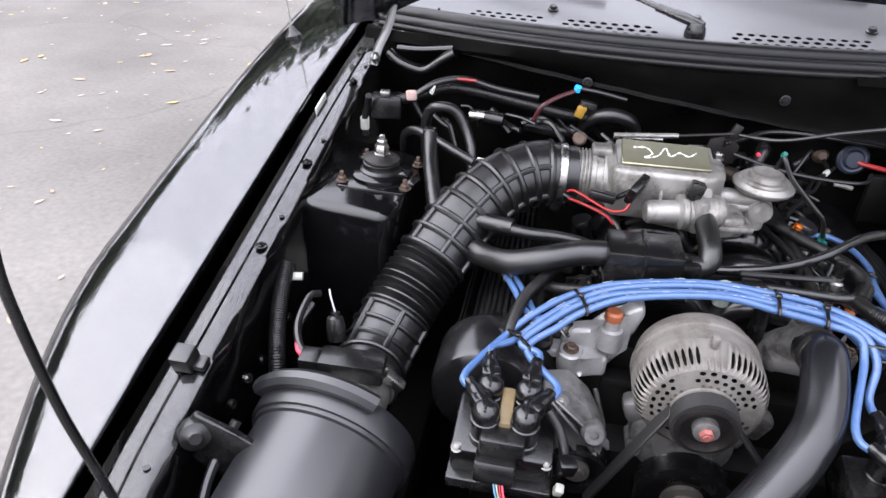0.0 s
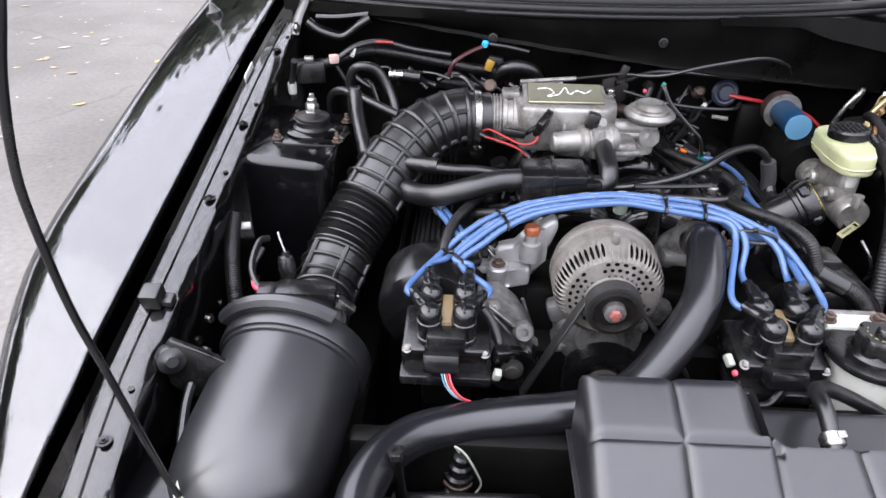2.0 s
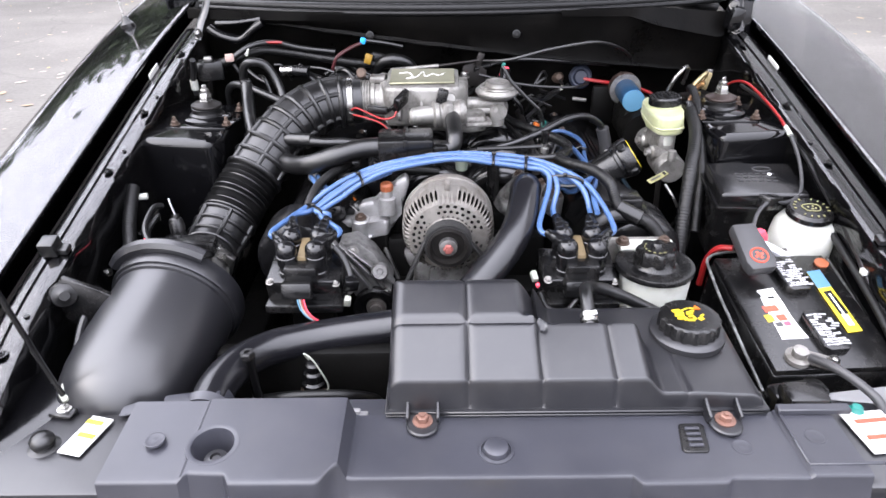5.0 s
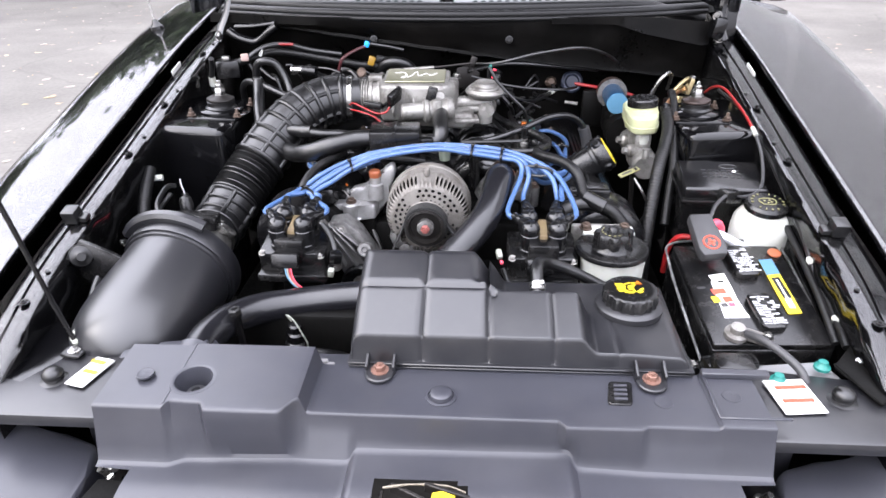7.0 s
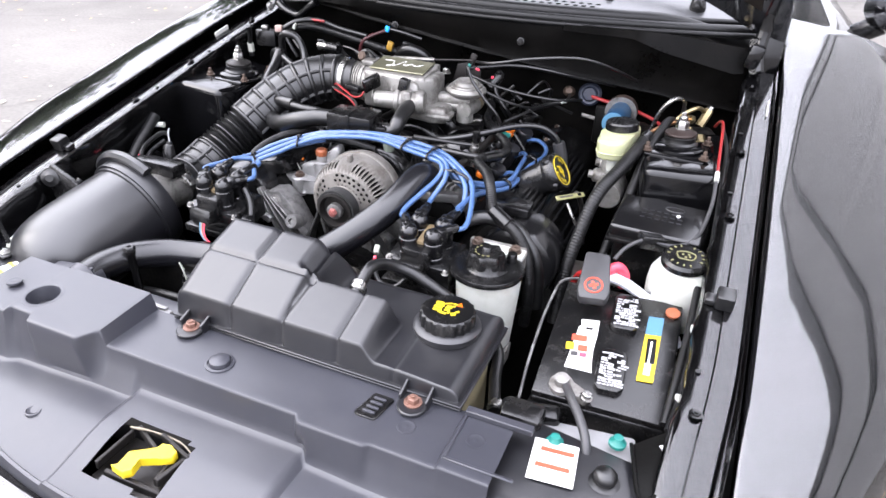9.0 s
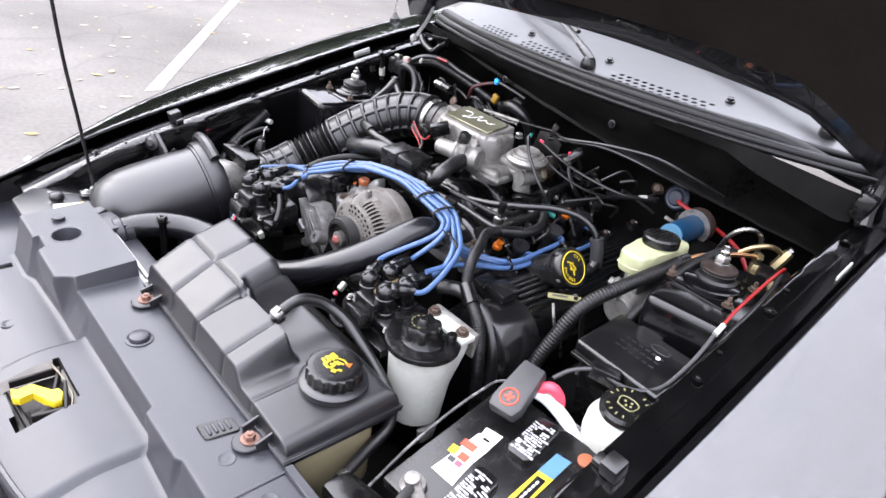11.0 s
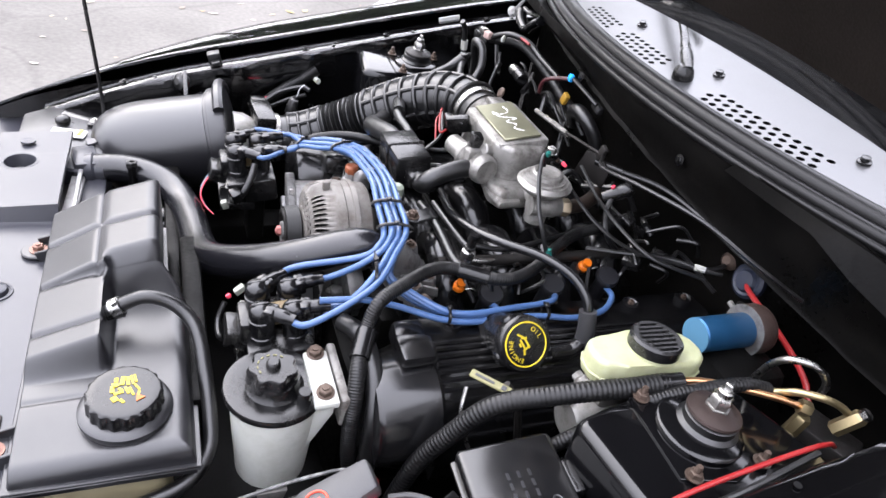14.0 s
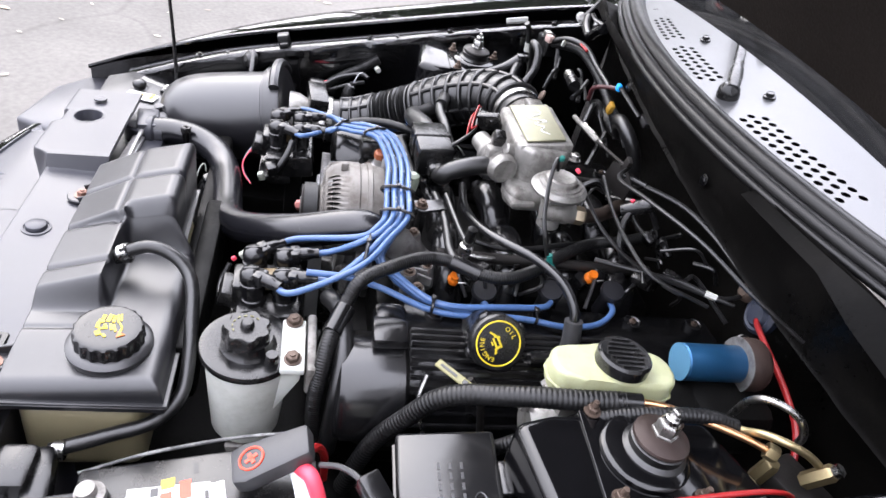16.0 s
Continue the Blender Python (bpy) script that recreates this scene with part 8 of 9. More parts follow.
# passenger's rear corner: hoses and looms on the firewall
o = thing("heater_hoses", (-0.42, 0.86, 0.80), "black heater and vacuum hoses at the firewall", "hoses")
part("hose", tube([(-0.455, 0.862, 0.78), (-0.462, 0.860, 0.87), (-0.455, 0.848, 0.922), (-0.435, 0.840, 0.938), (-0.408, 0.845, 0.930), (-0.388, 0.84, 0.90), (-0.375, 0.822, 0.872), (-0.37, 0.80, 0.83)], 0.0085, 12, 0.005), M_RUBBER, o)
part("hose", tube([(-0.505, 0.880, 0.84), (-0.500, 0.868, 0.872), (-0.478, 0.848, 0.890), (-0.445, 0.824, 0.890), (-0.41, 0.805, 0.882), (-0.367, 0.79, 0.868)], 0.0075, 12, 0.005), M_RUBBER, o)
part("hose", tube([(-0.446, 0.823, 0.895), (-0.438, 0.79, 0.872), (-0.425, 0.742, 0.852), (-0.408, 0.69, 0.82), (-0.40, 0.66, 0.77)], 0.0125, 12, 0.006), M_RUBBER, o)
part("hose_tee", box((-0.447, 0.824, 0.893), (0.022, 0.018, 0.028), (0, 0, 0), 0.004), M_PLASTIC_DK, o)
part("hose", tube([(-0.30, 0.97, 0.875), (-0.25, 0.975, 0.868), (-0.20, 0.975, 0.872), (-0.185, 0.955, 0.90), (-0.155, 0.945, 0.915), (-0.12, 0.95, 0.905), (-0.105, 0.97, 0.87), (-0.10, 0.99, 0.80)], 0.013, 14, 0.006), M_RUBBER, o)
part("fitting", tube([(-0.395, 0.92, 0.900), (-0.368, 0.918, 0.900)], 0.011, 12, 0.01), M_STEEL, o, "bright metal hose fitting")
part("solenoid", tube([(-0.368, 0.918, 0.900), (-0.335, 0.915, 0.898)], 0.013, 12, 0.01), M_PLASTIC_DK, o)
part("white_clip", box((-0.352, 0.795, 0.868), (0.022, 0.012, 0.010), (0, 20, 30), 0.003), M_WHITE, o)
o = thing("firewall_wiring_loom", (-0.35, 0.95, 0.92), "black taped wiring loom with coloured connectors along the firewall", "wiring loom")
part("loom_sleeve", loom([(-0.53, 0.915, 0.915), (-0.49, 0.915, 0.928), (-0.44, 0.945, 0.938), (-0.38, 0.958, 0.930), (-0.30, 0.962, 0.915), (-0.22, 0.955, 0.905), (-0.12, 0.955, 0.90)], 0.0095), M_LOOM, o)
part("loom_sleeve", tube([(-0.495, 0.90, 0.93), (-0.455, 0.92, 0.953), (-0.41, 0.945, 0.955), (-0.35, 0.955, 0.94), (-0.28, 0.96, 0.93)], 0.006, 10), M_RUBBER, o)
part("branch_wire", tube([(-0.285, 0.93, 0.895), (-0.272, 0.925, 0.925), (-0.245, 0.935, 0.942), (-0.218, 0.945, 0.952)], 0.004, 8), material("maroon_sheath", (0.05, 0.012, 0.014), 0.35), o)
part("branch_wire", tube([(-0.215, 0.948, 0.957), (-0.17, 0.952, 0.95), (-0.13, 0.96, 0.94)], 0.004, 8), M_RUBBER, o)
part("blue_connector", box((-0.215, 0.946, 0.956), (0.012, 0.010, 0.014), (0, 15, 0), 0.003), M_BRIGHTBLUE, o, "bright blue connector")
part("amber_clip", box((-0.205, 0.94, 0.918), (0.016, 0.010, 0.022), (0, 20, 0), 0.003), material("amber_clip_plastic", (0.28, 0.16, 0.02), 0.4), o, "amber retaining clip")
part("pale_connector", box((-0.495, 0.893, 0.935), (0.018, 0.014, 0.016), (0, 0, 20), 0.003), material("pale_pink_connector", (0.38, 0.27, 0.24), 0.5), o)
part("white_connector", box((-0.462, 0.915, 0.942), (0.008, 0.008, 0.018), (0, 20, 0), 0.002), M_WHITE, o)
part("red_wire", tube([(-0.43, 0.935, 0.958), (-0.39, 0.94, 0.956)], 0.003, 6), M_RED, o)
part("relay", box((-0.545, 0.915, 0.905), (0.055, 0.04, 0.04), (0, 0, 10), 0.005), M_PLASTIC_DK, o, "black relay block")
part("relay_nut", box((-0.545, 0.905, 0.930), (0.018, 0.016, 0.012), (0, 0, 10), 0.003), M_STEEL, o)
part("fender_lead", tube([(-0.560, 0.855, 0.94), (-0.566, 0.868, 0.921), (-0.575, 0.876, 0.89), (-0.575, 0.88, 0.86)], 0.006, 8), M_RUBBER, o)
part("lead_end", tube([(-0.575, 0.877, 0.893), (-0.576, 0.88, 0.872)], 0.008, 8, 0.01), M_WHITE, o)
R = rnd(8)
for k in range(14):
    x = -0.50 + 0.028 * k
    a = Vector((x, 0.93 + R.uniform(-0.02, 0.03), 0.90 + R.uniform(-0.02, 0.02)))
    b = a + Vector((R.uniform(0.03, 0.08), R.uniform(-0.05, 0.02), R.uniform(-0.06, 0.0)))
    part("branch_wire", tube([a, a.lerp(b, 0.5) + Vector((0, 0, R.uniform(-0.01, 0.02))), b], R.choice((0.003, 0.004, 0.005)), 7), M_RUBBER, o)

# red wires at the throttle
o = thing("throttle_sensor_wiring", (-0.18, 0.685, 0.83), "red and black throttle sensor wires with plugs", "wiring")
part("red_wire", tube([(-0.215, 0.698, 0.878), (-0.205, 0.690, 0.884), (-0.18, 0.680, 0.876), (-0.155, 0.672, 0.868), (-0.135, 0.668, 0.872), (-0.128, 0.672, 0.882)], 0.0019, 8, 0.004), M_RED, o)
part("red_wire", tube([(-0.212, 0.692, 0.870), (-0.19, 0.678, 0.870), (-0.16, 0.668, 0.862), (-0.145, 0.665, 0.85)], 0.0018, 8, 0.004), M_RED, o)
part("black_wire", tube([(-0.22, 0.70, 0.872), (-0.19, 0.69, 0.864), (-0.16, 0.68, 0.858), (-0.14, 0.66, 0.85), (-0.13, 0.63, 0.83)], 0.003, 8, 0.004), M_RUBBER, o)
part("plug", box((-0.165, 0.692, 0.880), (0.038, 0.016, 0.014), (0, 5, -10), 0.003), M_PLASTIC_DK, o)
part("link_rod", tube([(-0.15, 0.700, 0.872), (-0.125, 0.695, 0.892), (-0.112, 0.690, 0.905)], 0.004, 8), M_PLASTIC_DK, o)
wire("vacuum_hose", [(-0.335, 0.655, 0.838), (-0.30, 0.64, 0.838), (-0.26, 0.635, 0.836), (-0.22, 0.638, 0.834), (-0.18, 0.64, 0.826), (-0.15, 0.635, 0.81)], 0.0085, M_RUBBER, "black vacuum hose from the intake hose", "hose", 10)
solid("hose_sleeve", tube([(-0.345, 0.658, 0.836), (-0.285, 0.640, 0.839)], 0.0125, 12, 0.02), M_RUBBER, "thick black rubber hose sleeve on the intake hose", "hose")

# leads at the passenger's apron
o = thing("apron_wiring", (-0.55, 0.48, 0.70), "black taped leads with small plugs on the inner fender", "wiring")
part("loom_sleeve", loom([(-0.592, 0.545, 0.79), (-0.588, 0.51, 0.765), (-0.578, 0.47, 0.745), (-0.565, 0.43, 0.715), (-0.555, 0.40, 0.66)], 0.0115), M_LOOM, o)
part("lead", tube([(-0.506, 0.412, 0.742), (-0.530, 0.430, 0.742), (-0.545, 0.460, 0.755), (-0.545, 0.505, 0.768), (-0.535, 0.520, 0.765)], 0.005, 8), M_RUBBER, o)
part("lead", tube([(-0.510, 0.416, 0.735), (-0.535, 0.44, 0.725), (-0.552, 0.48, 0.735), (-0.545, 0.515, 0.75)], 0.0045, 8), M_RUBBER, o)
part("red_wire", tube([(-0.515, 0.412, 0.742), (-0.532, 0.425, 0.742), (-0.538, 0.44, 0.745)], 0.0032, 8), M_PINK, o)
part("white_end", tube([(-0.592, 0.540, 0.772), (-0.570, 0.545, 0.772)], 0.006, 10, 0.01), M_WHITE, o, "white plastic lead end")
part("sensor", lathe([(0.012, -0.02), (0.013, 0.0), (0.011, 0.012), (0.006, 0.015), (0.006, 0.02)], aim((-0.50, 0.480, 0.745), (-0.1, 0.3, 1)), 16), M_PLASTIC_DK, o)
part("sensor_wire", tube([(-0.502, 0.487, 0.762), (-0.51, 0.495, 0.78), (-0.515, 0.505, 0.785)], 0.0014, 6), M_PRINT_GREY, o)
R = rnd(4)
for k in range(5):
    p = Vector((-0.597, 0.36 + 0.045 * k, 0.70 - 0.02 * R.random()))
    part("apron_plug", lathe([(0.007, 0), (0.006, 0.004), (0, 0.004)], aim(p, (1, 0, 0.2)), 10), M_STEEL if k % 2 else M_PLASTIC_DK, o)

# coil wiring
M_TAGWHITE = material("aged_grey_plastic", (0.24, 0.25, 0.215), 0.5, vary=0.2, scale=90)
o = thing("coil_wiring", (-0.22, 0.30, 0.66), "red and blue coil wires with white plug", "wiring")
for k, mm in enumerate((M_LIGHTBLUE, M_TAGWHITE, M_RED, M_PINK)):
    part("wire", tube([(-0.262 + 0.0032 * k, 0.298, 0.716), (-0.256 + 0.0030 * k, 0.287, 0.701), (-0.243 + 0.0026 * k, 0.281, 0.688), (-0.224 + 0.002 * k, 0.285, 0.677), (-0.200, 0.300, 0.668)], 0.0011, 7, 0.005), mm, o)
part("white_plug", box((-0.190, 0.318, 0.694), (0.010, 0.011, 0.016), (20, 10, 0), 0.002), M_TAGWHITE, o)
part("grey_plug", box((-0.185, 0.335, 0.715), (0.022, 0.018, 0.02), (10, 10, 20), 0.003), M_PLASTIC_DK, o)
part("coil_lead", tube([(-0.212, 0.368, 0.762), (-0.198, 0.362, 0.745), (-0.188, 0.350, 0.722), (-0.188, 0.335, 0.70)], 0.006, 10), M_RUBBER, o)
o = thing("coil_wiring", (0.10, 0.30, 0.66), "red coil wires with pale plugs", "wiring")
part("white_plug", box((0.094, 0.315, 0.737), (0.009, 0.016, 0.010), (30, 0, 15), 0.002), M_TAGWHITE, o)
part("red_end", box((0.098, 0.300, 0.730), (0.006, 0.008, 0.008), (30, 0, 15), 0.003), M_PINK, o)
part("wire", tube([(0.10, 0.295, 0.722), (0.112, 0.285, 0.70), (0.14, 0.285, 0.695), (0.158, 0.295, 0.71)], 0.004, 8), M_RUBBER, o)
part("red_end", box((0.162, 0.294, 0.718), (0.013, 0.009, 0.008), (0, 0, 0), 0.003), M_PINK, o)

# dipstick and oil filler on the driver's valve cover
o = thing("transmission_dipstick", (0.35, 0.58, 0.74), "dipstick with a pale yellow printed tag", "dipstick")
m = pose(0.349, 0.582, 0.781, 4, 22, -49)
part("tag", box((0, 0, 0), (0.011, 0.056, 0.003), (0, 0, 0), 0.0012, 1, m), M_PALEYELLOW, o)
part("tag_mark", box((0, 0.018, 0.0020), (0.006, 0.006, 0.001), (0, 0, 0), 0, 1, m), M_PLASTIC_DK, o, "", False)
part("tag_mark", box((0, -0.008, 0.0020), (0.003, 0.026, 0.001), (0, 0, 0), 0, 1, m), M_GREYPLASTIC, o, "", False)
part("stick_tube", tube([(0.356, 0.60, 0.782), (0.365, 0.62, 0.75), (0.375, 0.64, 0.66)], 0.005, 8), M_DARKMETAL, o)
part("stick_loop", tube([(0.352, 0.548, 0.782), (0.37, 0.54, 0.755), (0.385, 0.55, 0.72), (0.38, 0.57, 0.68)], 0.0025, 6), M_STEEL, o)

cap = thing("oil_filler_cap", (0.30, 0.638, 0.76), "black oil filler cap with a yellow printed ring", "oil cap")
OM = aim((0.297, 0.640, 0.792), (0.83, -0.02, 0.56))
part("neck", lathe([(0.030, -0.070), (0.031, -0.012), (0.034, -0.010), (0.034, -0.004), (0.026, 0.0)], OM, 32), M_PLASTIC_DK, cap)
bm = B()
add_lathe(bm, [(0.030, -0.004), (0.036, -0.002), (0.037, 0.002), (0.037, 0.018), (0.034, 0.022), (0.0, 0.022)], OM, 48)
for k in range(4):
    a = radians(90 * k + 30)
    add_box(bm, (0.037 * math.cos(a), 0.037 * math.sin(a), 0.009), (0.008, 0.018, 0.016), (0, 0, math.degrees(a)), 0.003, 1, OM)
disc = part("cap_body", bm, M_PLASTIC_DK, cap)
bm = B()
add_tube(bm, [OM @ Vector((0.0285 * math.cos(2 * math.pi * k / 36), 0.0285 * math.sin(2 * math.pi * k / 36), 0.0224)) for k in range(37)], 0.0011, 6, 0.01)
part("yellow_ring", bm, M_YELLOW, disc)
# oil can symbol
bm = B()
for x0, y0, sx, sy, a in ((0.002, -0.002, 0.018, 0.003, 0), (0.002, 0.006, 0.016, 0.003, 0), (-0.007, 0.002, 0.003, 0.010, 10), (0.011, 0.002, 0.003, 0.010, -30), (0.016, 0.008, 0.012, 0.003, 35), (-0.012, 0.005, 0.008, 0.003, -30), (0.001, 0.010, 0.006, 0.003, 0)):
    add_box(bm, (x0 * 0.8, y0 * 0.8, 0.0226), (sx * 0.8, sy * 0.8, 0.001), (0, 0, a + 20), 0, 1, OM @ pose(0, 0, 0, 0, 0, 100))
part("oil_can_symbol", bm, M_YELLOW, disc)


def letters(word, m, size, mat, parent, name, arc=0.0, a0=0.0):
    """Raised lettering in the built-in font, straight or round an arc."""
    for i, ch in enumerate(word):
        cu = bpy.data.curves.new(name, "FONT")
        cu.body, cu.size, cu.extrude, cu.align_x = ch, size, 0.0003, "CENTER"
        tmp = bpy.data.objects.new(name, cu)
        scene.collection.objects.link(tmp)
        dg = bpy.context.evaluated_depsgraph_get()
        me = bpy.data.meshes.new_from_object(tmp.evaluated_get(dg))
        bpy.data.objects.remove(tmp)
        a = a0 + i * radians(17)
        me.transform(m @ Matrix.Rotation(-a, 4, "Z") @ Matrix.Translation((0, arc, 0)))
        me.materials.clear()
        me.materials.append(mat)
        ob = new(name, me)
        ob.parent = parent


letters("ENGINE", OM @ pose(0, 0, 0.0225, 0, 0, 165), 0.0085, M_YELLOW, disc, "letter", 0.0185, 0.0)
letters("OIL", OM @ pose(0, 0, 0.0225, 0, 0, -28), 0.0085, M_YELLOW, disc, "letter", 0.0185, 0.0)

# prop rod
solid("sheet_tab", prism([(-0.013, -0.010), (0.013, -0.010), (0.011, 0.005), (0.003, 0.010), (-0.009, 0.005)], 0.003, pose(-0.436, 0.098, 0.680, 10, 0, 10), 0.0012, 1), M_SHIELD, "bent grey sheet tab behind the radiator cover", "bracket")
o = thing("hood_prop_rod", (-0.53, 0.112, 0.68), "thin black bent prop rod holding the hood", "prop rod")
part("rod", tube([(-0.526, 0.114, 0.690), (-0.534, 0.113, 0.725), (-0.543, 0.107, 0.805), (-0.550, 0.100, 0.88), (-0.557, 0.094, 0.95), (-0.558, 0.088, 1.04), (-0.553, 0.085, 1.087), (-0.541, 0.085, 1.143), (-0.524, 0.086, 1.198), (-0.520, 0.10, 1.26), (-0.53, 0.30, 1.46), (-0.55, 0.71, 1.72)], 0.0036, 10, 0.008), M_PLASTIC_DK, o)
part("rod_clip", prism([(-0.011, -0.004), (-0.004, -0.016), (0.004, -0.016), (0.006, -0.002), (0.015, 0.008), (0.010, 0.014), (-0.006, 0.012)], 0.006, pose(-0.524, 0.122, 0.690, 25, -15, 10), 0.0015, 1), M_TAGWHITE, o, "grey-white plastic rod clip")
part("clip_rivet", lathe([(0.0035, 0), (0.003, 0.002), (0, 0.002)], pose(-0.523, 0.124, 0.697, 25, -15, 10), 10), M_TEAL, o)
part("pivot_plate", prism([(-0.536, 0.088), (-0.506, 0.084), (-0.502, 0.104), (-0.518, 0.114), (-0.534, 0.108)], 0.006, pose(0, 0, 0.676), 0.0015, 1), M_PLASTIC_DK, o, "black pivot plate")
bm = B()
hexbolt(bm, (-0.519, 0.098, 0.682), (0, 0, 1), 0.006, 0.005, 0.009)
part("pivot_bolt", bm, M_STEEL, o)

# horn post and sensors in front of the engine
o = thing("transducer_post", (-0.303, 0.17, 0.62), "black plastic post with a hex cap", "sensor")
m = pose(-0.303, 0.170, 0.70, 0, -3, 0)
part("stem", lathe([(0.007, -0.09), (0.007, -0.004), (0.009, 0.0), (0.009, 0.006)], m, 14), M_PLASTIC_DK, o)
part("hex_cap", lathe([(0.0102, 0.004), (0.0102, 0.011), (0.0085, 0.013), (0.0045, 0.013), (0.004, 0.010), (0, 0.010)], m, 6), M_PLASTIC_DK, o)
o = thing("coolant_sensor", (-0.23, 0.222, 0.58), "black sensor with a looped grey lead", "sensor")
m = pose(-0.232, 0.222, 0.645, 8, 5, 0)
part("body", lathe([(0.018, -0.07), (0.018, -0.034), (0.0195, -0.032), (0.0195, -0.026), (0.016, -0.023), (0.0155, -0.008), (0.012, -0.005), (0.012, 0.008), (0.009, 0.011), (0, 0.011)], m, 24), M_BOOT, o)
part("sensor_ring", lathe([(0.0185, -0.046), (0.0200, -0.045), (0.0200, -0.039), (0.0185, -0.038)], m, 24), M_RUSTY, o)
part("lead", tube([(-0.235, 0.216, 0.662), (-0.240, 0.212, 0.676), (-0.228, 0.205, 0.672), (-0.215, 0.20, 0.65), (-0.208, 0.20, 0.625), (-0.22, 0.20, 0.60)], 0.0013, 8, 0.004), M_TAGWHITE, o, "pale grey lead")
for k, pts in enumerate(([(-0.31, 0.18, 0.62), (-0.25, 0.17, 0.635), (-0.18, 0.175, 0.632), (-0.14, 0.20, 0.60), (-0.14, 0.22, 0.55)], [(-0.33, 0.20, 0.58), (-0.25, 0.20, 0.60), (-0.16, 0.20, 0.59)], [(-0.26, 0.19, 0.55), (-0.255, 0.185, 0.61), (-0.245, 0.19, 0.62)])):
    wire("cooler_hose", pts, 0.0075, M_LOOM, "black rubber oil cooler hose by the radiator", "hose", 10, group="cooler hoses")

# leaf litter on the asphalt
R = rnd(77)
leaf_cols = []
bm = B()
for k in range(900):
    if R.random() < 0.75:
        x, y = -R.uniform(1.0, 8.0), R.uniform(-1.5, 9.0)
    else:
        x, y = R.uniform(1.05, 6.0), R.uniform(-3.0, 8.0)
    s = R.uniform(0.010, 0.026) if R.random() < 0.7 else R.uniform(0.026, 0.045)
    a = R.uniform(0, 6.28)
    ca, sa = math.cos(a), math.sin(a)
    shape = [(-1, 0), (-0.5, 0.42), (0.1, 0.5), (0.6, 0.25), (1.1, 0), (0.55, -0.3), (0, -0.45), (-0.6, -0.35)]
    h = R.uniform(0.0, 0.3)
    vs = [bm.verts.new((x + s * (u * ca - v * sa), y + s * (u * sa + v * ca), 0.005 + s * h * (v * v + 0.3 * abs(u)))) for u, v in shape]
    bm.faces.new(vs)
m = bpy.data.materials.new("dry_leaves")
m.use_nodes = True
n, l = m.node_tree.nodes, m.node_tree.links
geo, ramp = n.new("ShaderNodeNewGeometry"), n.new("ShaderNodeValToRGB")
l.new(geo.outputs["Random Per Island"], ramp.inputs[0])
e = ramp.color_ramp.elements
e[0].color, e[1].color = (0.13, 0.10, 0.075, 1), (0.42, 0.39, 0.34, 1)
for pos, col in ((0.3, (0.36, 0.32, 0.27, 1)), (0.60, (0.28, 0.19, 0.12, 1)), (0.75, (0.36, 0.26, 0.08, 1))):
    q = e.new(pos)
    q.color = col
l.new(ramp.outputs[0], n["Principled BSDF"].inputs["Base Color"])
n["Principled BSDF"].inputs["Roughness"].default_value = 0.8
tagged(link("fallen_leaves", bm, m, False), "scattered dry yellow and brown leaves on asphalt", "leaves", kind="stuff")

# trees beyond the parking lot
M_BARK = material("tree_bark", (0.05, 0.04, 0.032), 0.9, vary=0.4, scale=6, bump=0.6, bump_scale=30)
M_LEAF = material("tree_foliage", (0.055, 0.082, 0.032), 0.6, vary=0.5, scale=1.2)


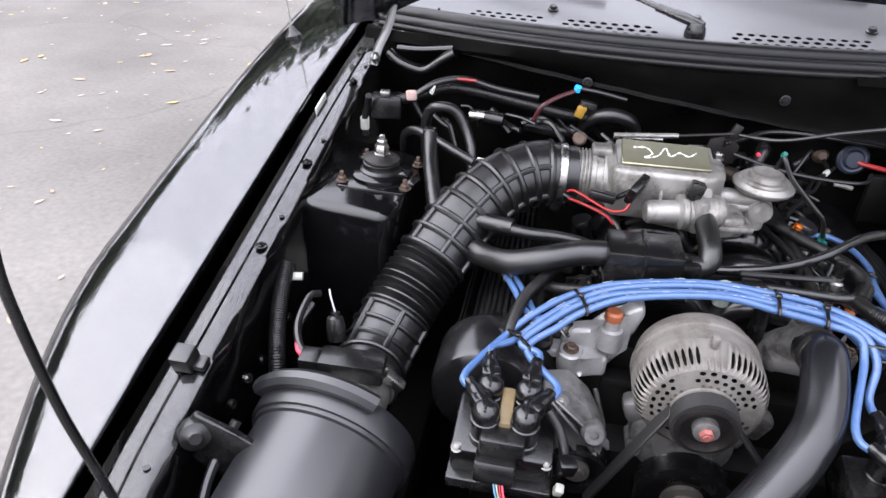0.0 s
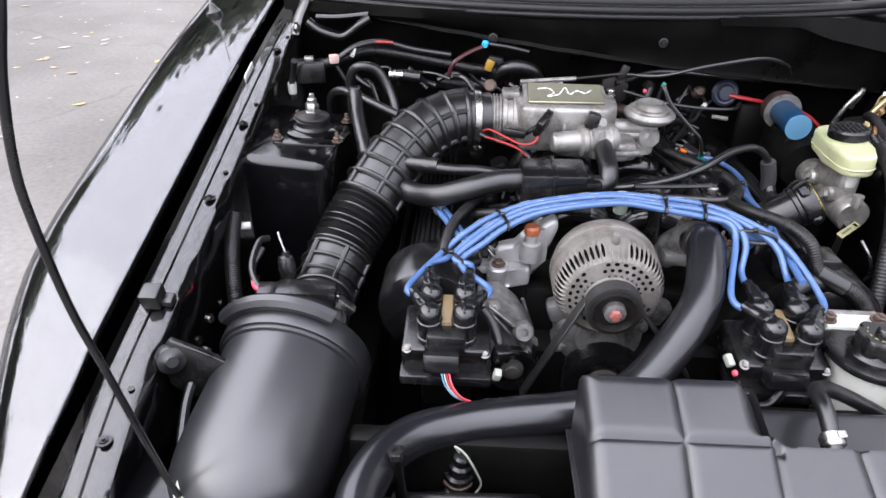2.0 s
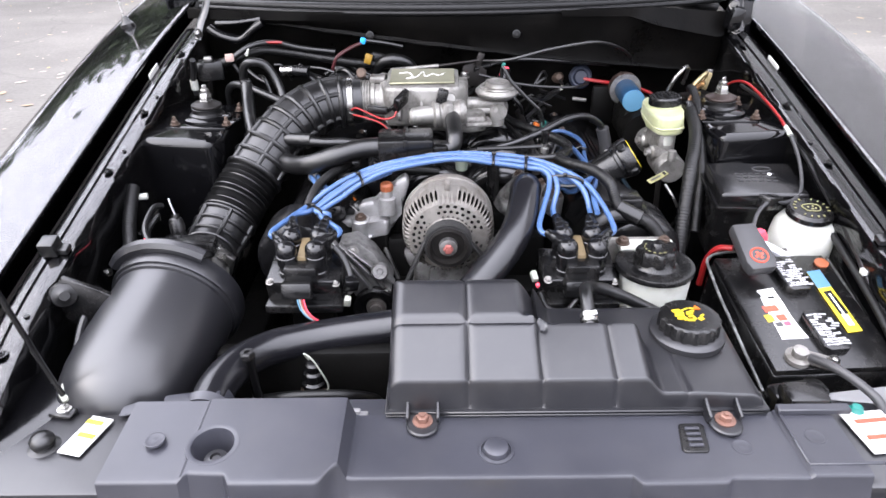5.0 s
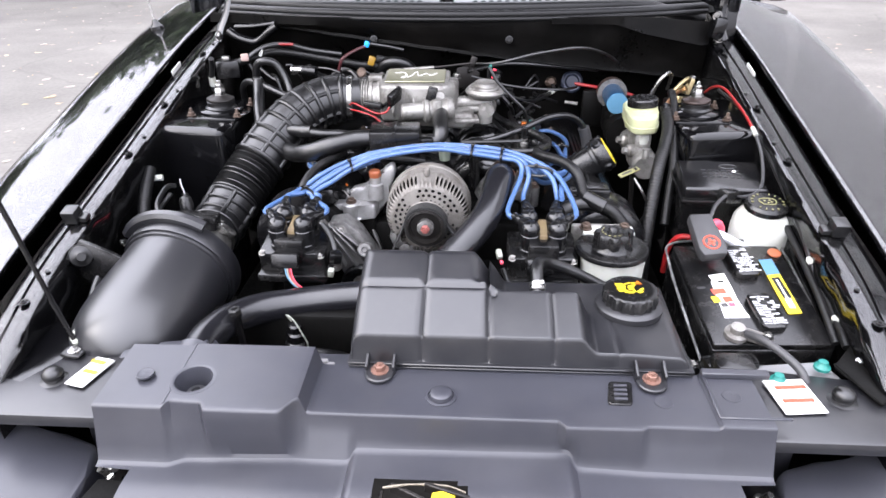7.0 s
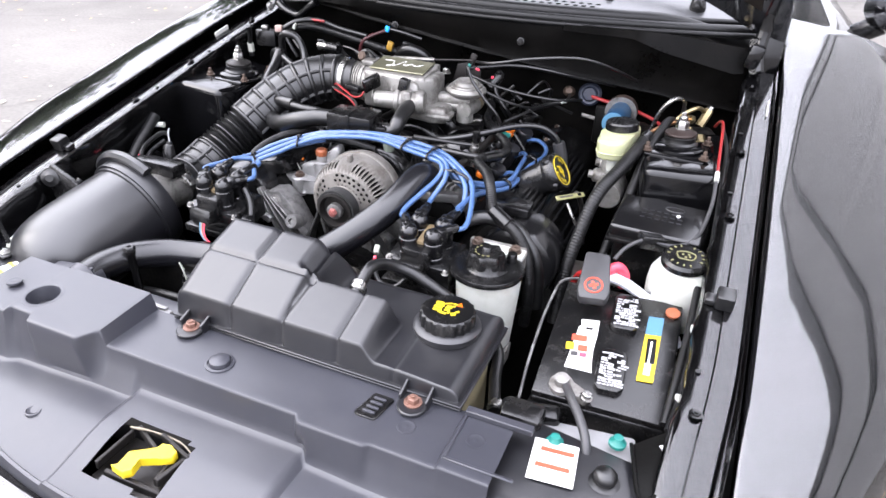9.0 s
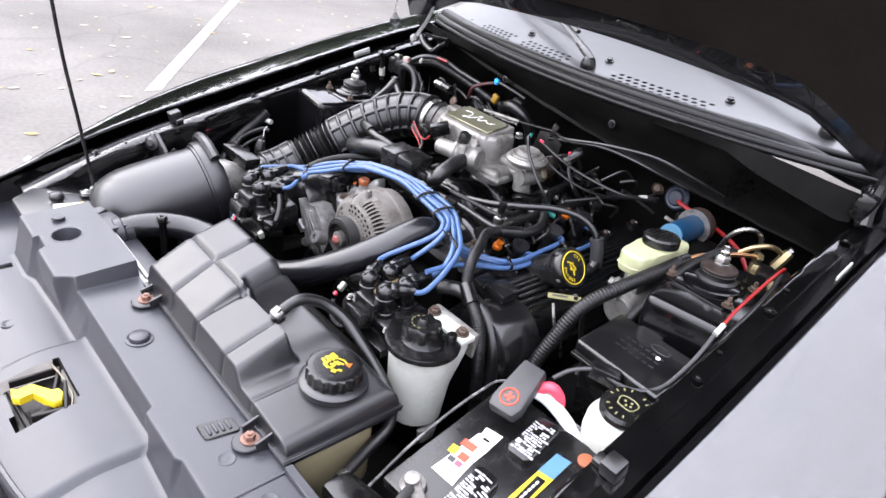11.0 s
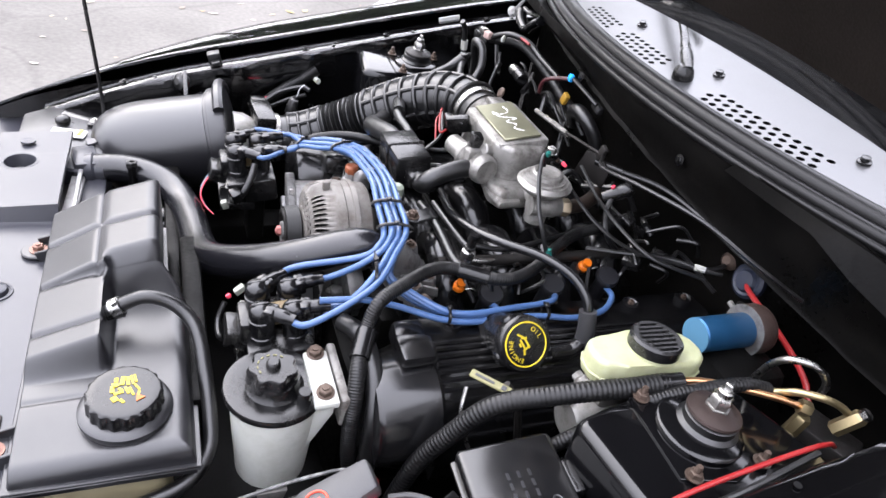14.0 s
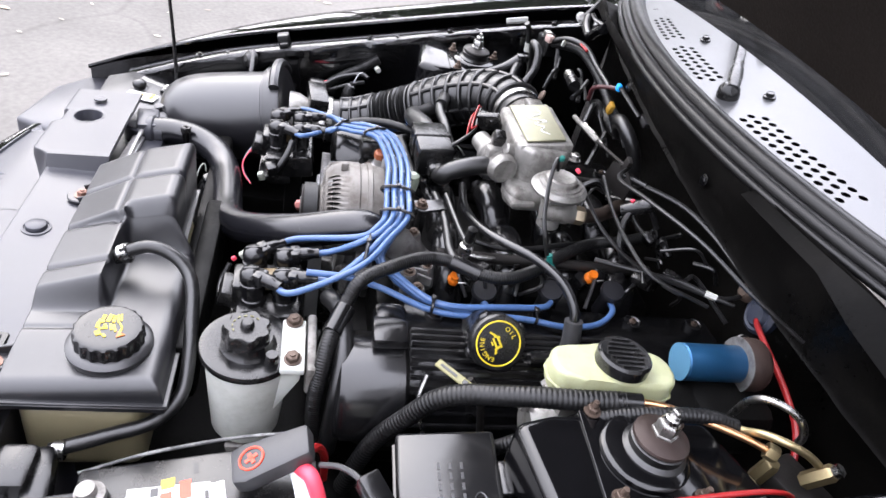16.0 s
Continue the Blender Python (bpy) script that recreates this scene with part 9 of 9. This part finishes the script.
def tree(seed, h):
    R = rnd(seed)
    o = thing("tree", (0, 0, 0), "green broadleaf tree at the edge of the lot", "tree", "trees round the lot")
    bm = B()
    add_tube(bm, [(0, 0, -0.1), (0.05, 0.02, h * 0.25), (-0.05, 0.08, h * 0.5), (0.1, 0, h * 0.8)], 0.2, 10, 0.4, lambda s: max(0.03, 0.22 * (1 - s / h)))
    limbs = []
    for k in range(9):
        a, z = R.uniform(0, 6.28), h * R.uniform(0.25, 0.65)
        L = h * R.uniform(0.2, 0.36)
        end = Vector((L * math.cos(a), L * math.sin(a), z + L * 0.7))
        limbs.append(end)
        add_tube(bm, [(0, 0.03, z), (end.x * 0.5, end.y * 0.5, z + L * 0.25), tuple(end)], 0.07, 6, 0.5, lambda s: max(0.015, 0.08 * (1 - s / (L * 1.4))))
    part("trunk", bm, M_BARK, o)
    bm = B()
    cl = limbs + [Vector((0, 0, h * 0.85))] + [q * R.uniform(0.6, 1.0) + Vector((R.uniform(-1, 1), R.uniform(-1, 1), R.uniform(-0.2, 1.0))) for q in limbs for _ in range(2)]
    for c in cl:
        for _ in range(170):
            d = Vector((R.gauss(0, 1), R.gauss(0, 1), R.gauss(0, 0.75))) * (h * 0.075)
            p = c + d
            u = Vector((R.gauss(0, 1), R.gauss(0, 1), R.gauss(0, 1))).normalized()
            v = u.orthogonal().normalized()
            s = R.uniform(0.18, 0.40)
            bm.faces.new([bm.verts.new(p + u * s), bm.verts.new(p + v * s * 0.5), bm.verts.new(p - u * s), bm.verts.new(p - v * s * 0.5)])
    part("crown", bm, M_LEAF, o, "", False)
    return o


first = tree(1, 10.5)
second = tree(2, 9.0)
R = rnd(9)
spots = [(-5.6, 14.3), (-8.8, 13.0), (-19.5, 8.5), (-3.5, 17.5), (-21.5, 13.0)] + [(-20.5 - 1.5 * (k % 3), 4.5 - 4.6 * k) for k in range(7)] + [(-13.5, 21.0), (-17.0, 22.5)]
for k, (x, y) in enumerate(spots):
    src = (first, second)[k % 2]
    if k < 2:
        src.matrix_basis = pose(x, y, 0, 0, 0, 40 * k)
    else:
        copy_thing(src, pose(x, y, 0, 0, 0, R.uniform(0, 360)) @ Matrix.Scale(R.uniform(0.85, 1.15), 4))

# pale building beside the lot: unseen, added to shape the driver's fender reflection
wall_b = thing("building", (7.6, 20.0, 0), "unseen tall pale grey gabled building with clapboard siding, for the fender reflection", "building")
EAVE, PEAK, Y0, Y1 = 5.5, 23.5, -1.0, 41.0


bm = B()
add_prism(bm, [(Y0, 0), (Y1, 0), (Y1, EAVE), (20.0, PEAK), (Y0, EAVE)], 0.3, Matrix(((0, 0, 1, 7.5), (1, 0, 0, 0), (0, 1, 0, 0), (0, 0, 0, 1))))
part("wall", bm, M_SIDING, wall_b)
for k in range(46):
    z = 0.25 + 0.5 * k
    half_w = 21.0 if z < EAVE else 21.0 * (PEAK - z - 0.3) / (PEAK - EAVE)
    part("clapboard", box((7.46, 20.0, z), (0.04, 2 * half_w, 0.48), (0, -2, 0)), M_SIDING, wall_b)
# dark bands set to give the thin dark lines reflected in the fender
for s, drop, w in ((-1, 0.0, 0.5), (1, 0.0, 0.5), (-1, 2.6, 0.30), (1, 2.6, 0.30)):
    L = math.hypot(21.0, PEAK - EAVE)
    part("rake_board", box((7.40, 20.0 + s * 10.5, (PEAK + EAVE) / 2 - drop), (0.10, L, w), (-s * math.degrees(math.atan2(PEAK - EAVE, 21.0)), 0, 0), 0.01), M_GREYPLASTIC, wall_b, "dark trim band added for lines in the fender reflection")
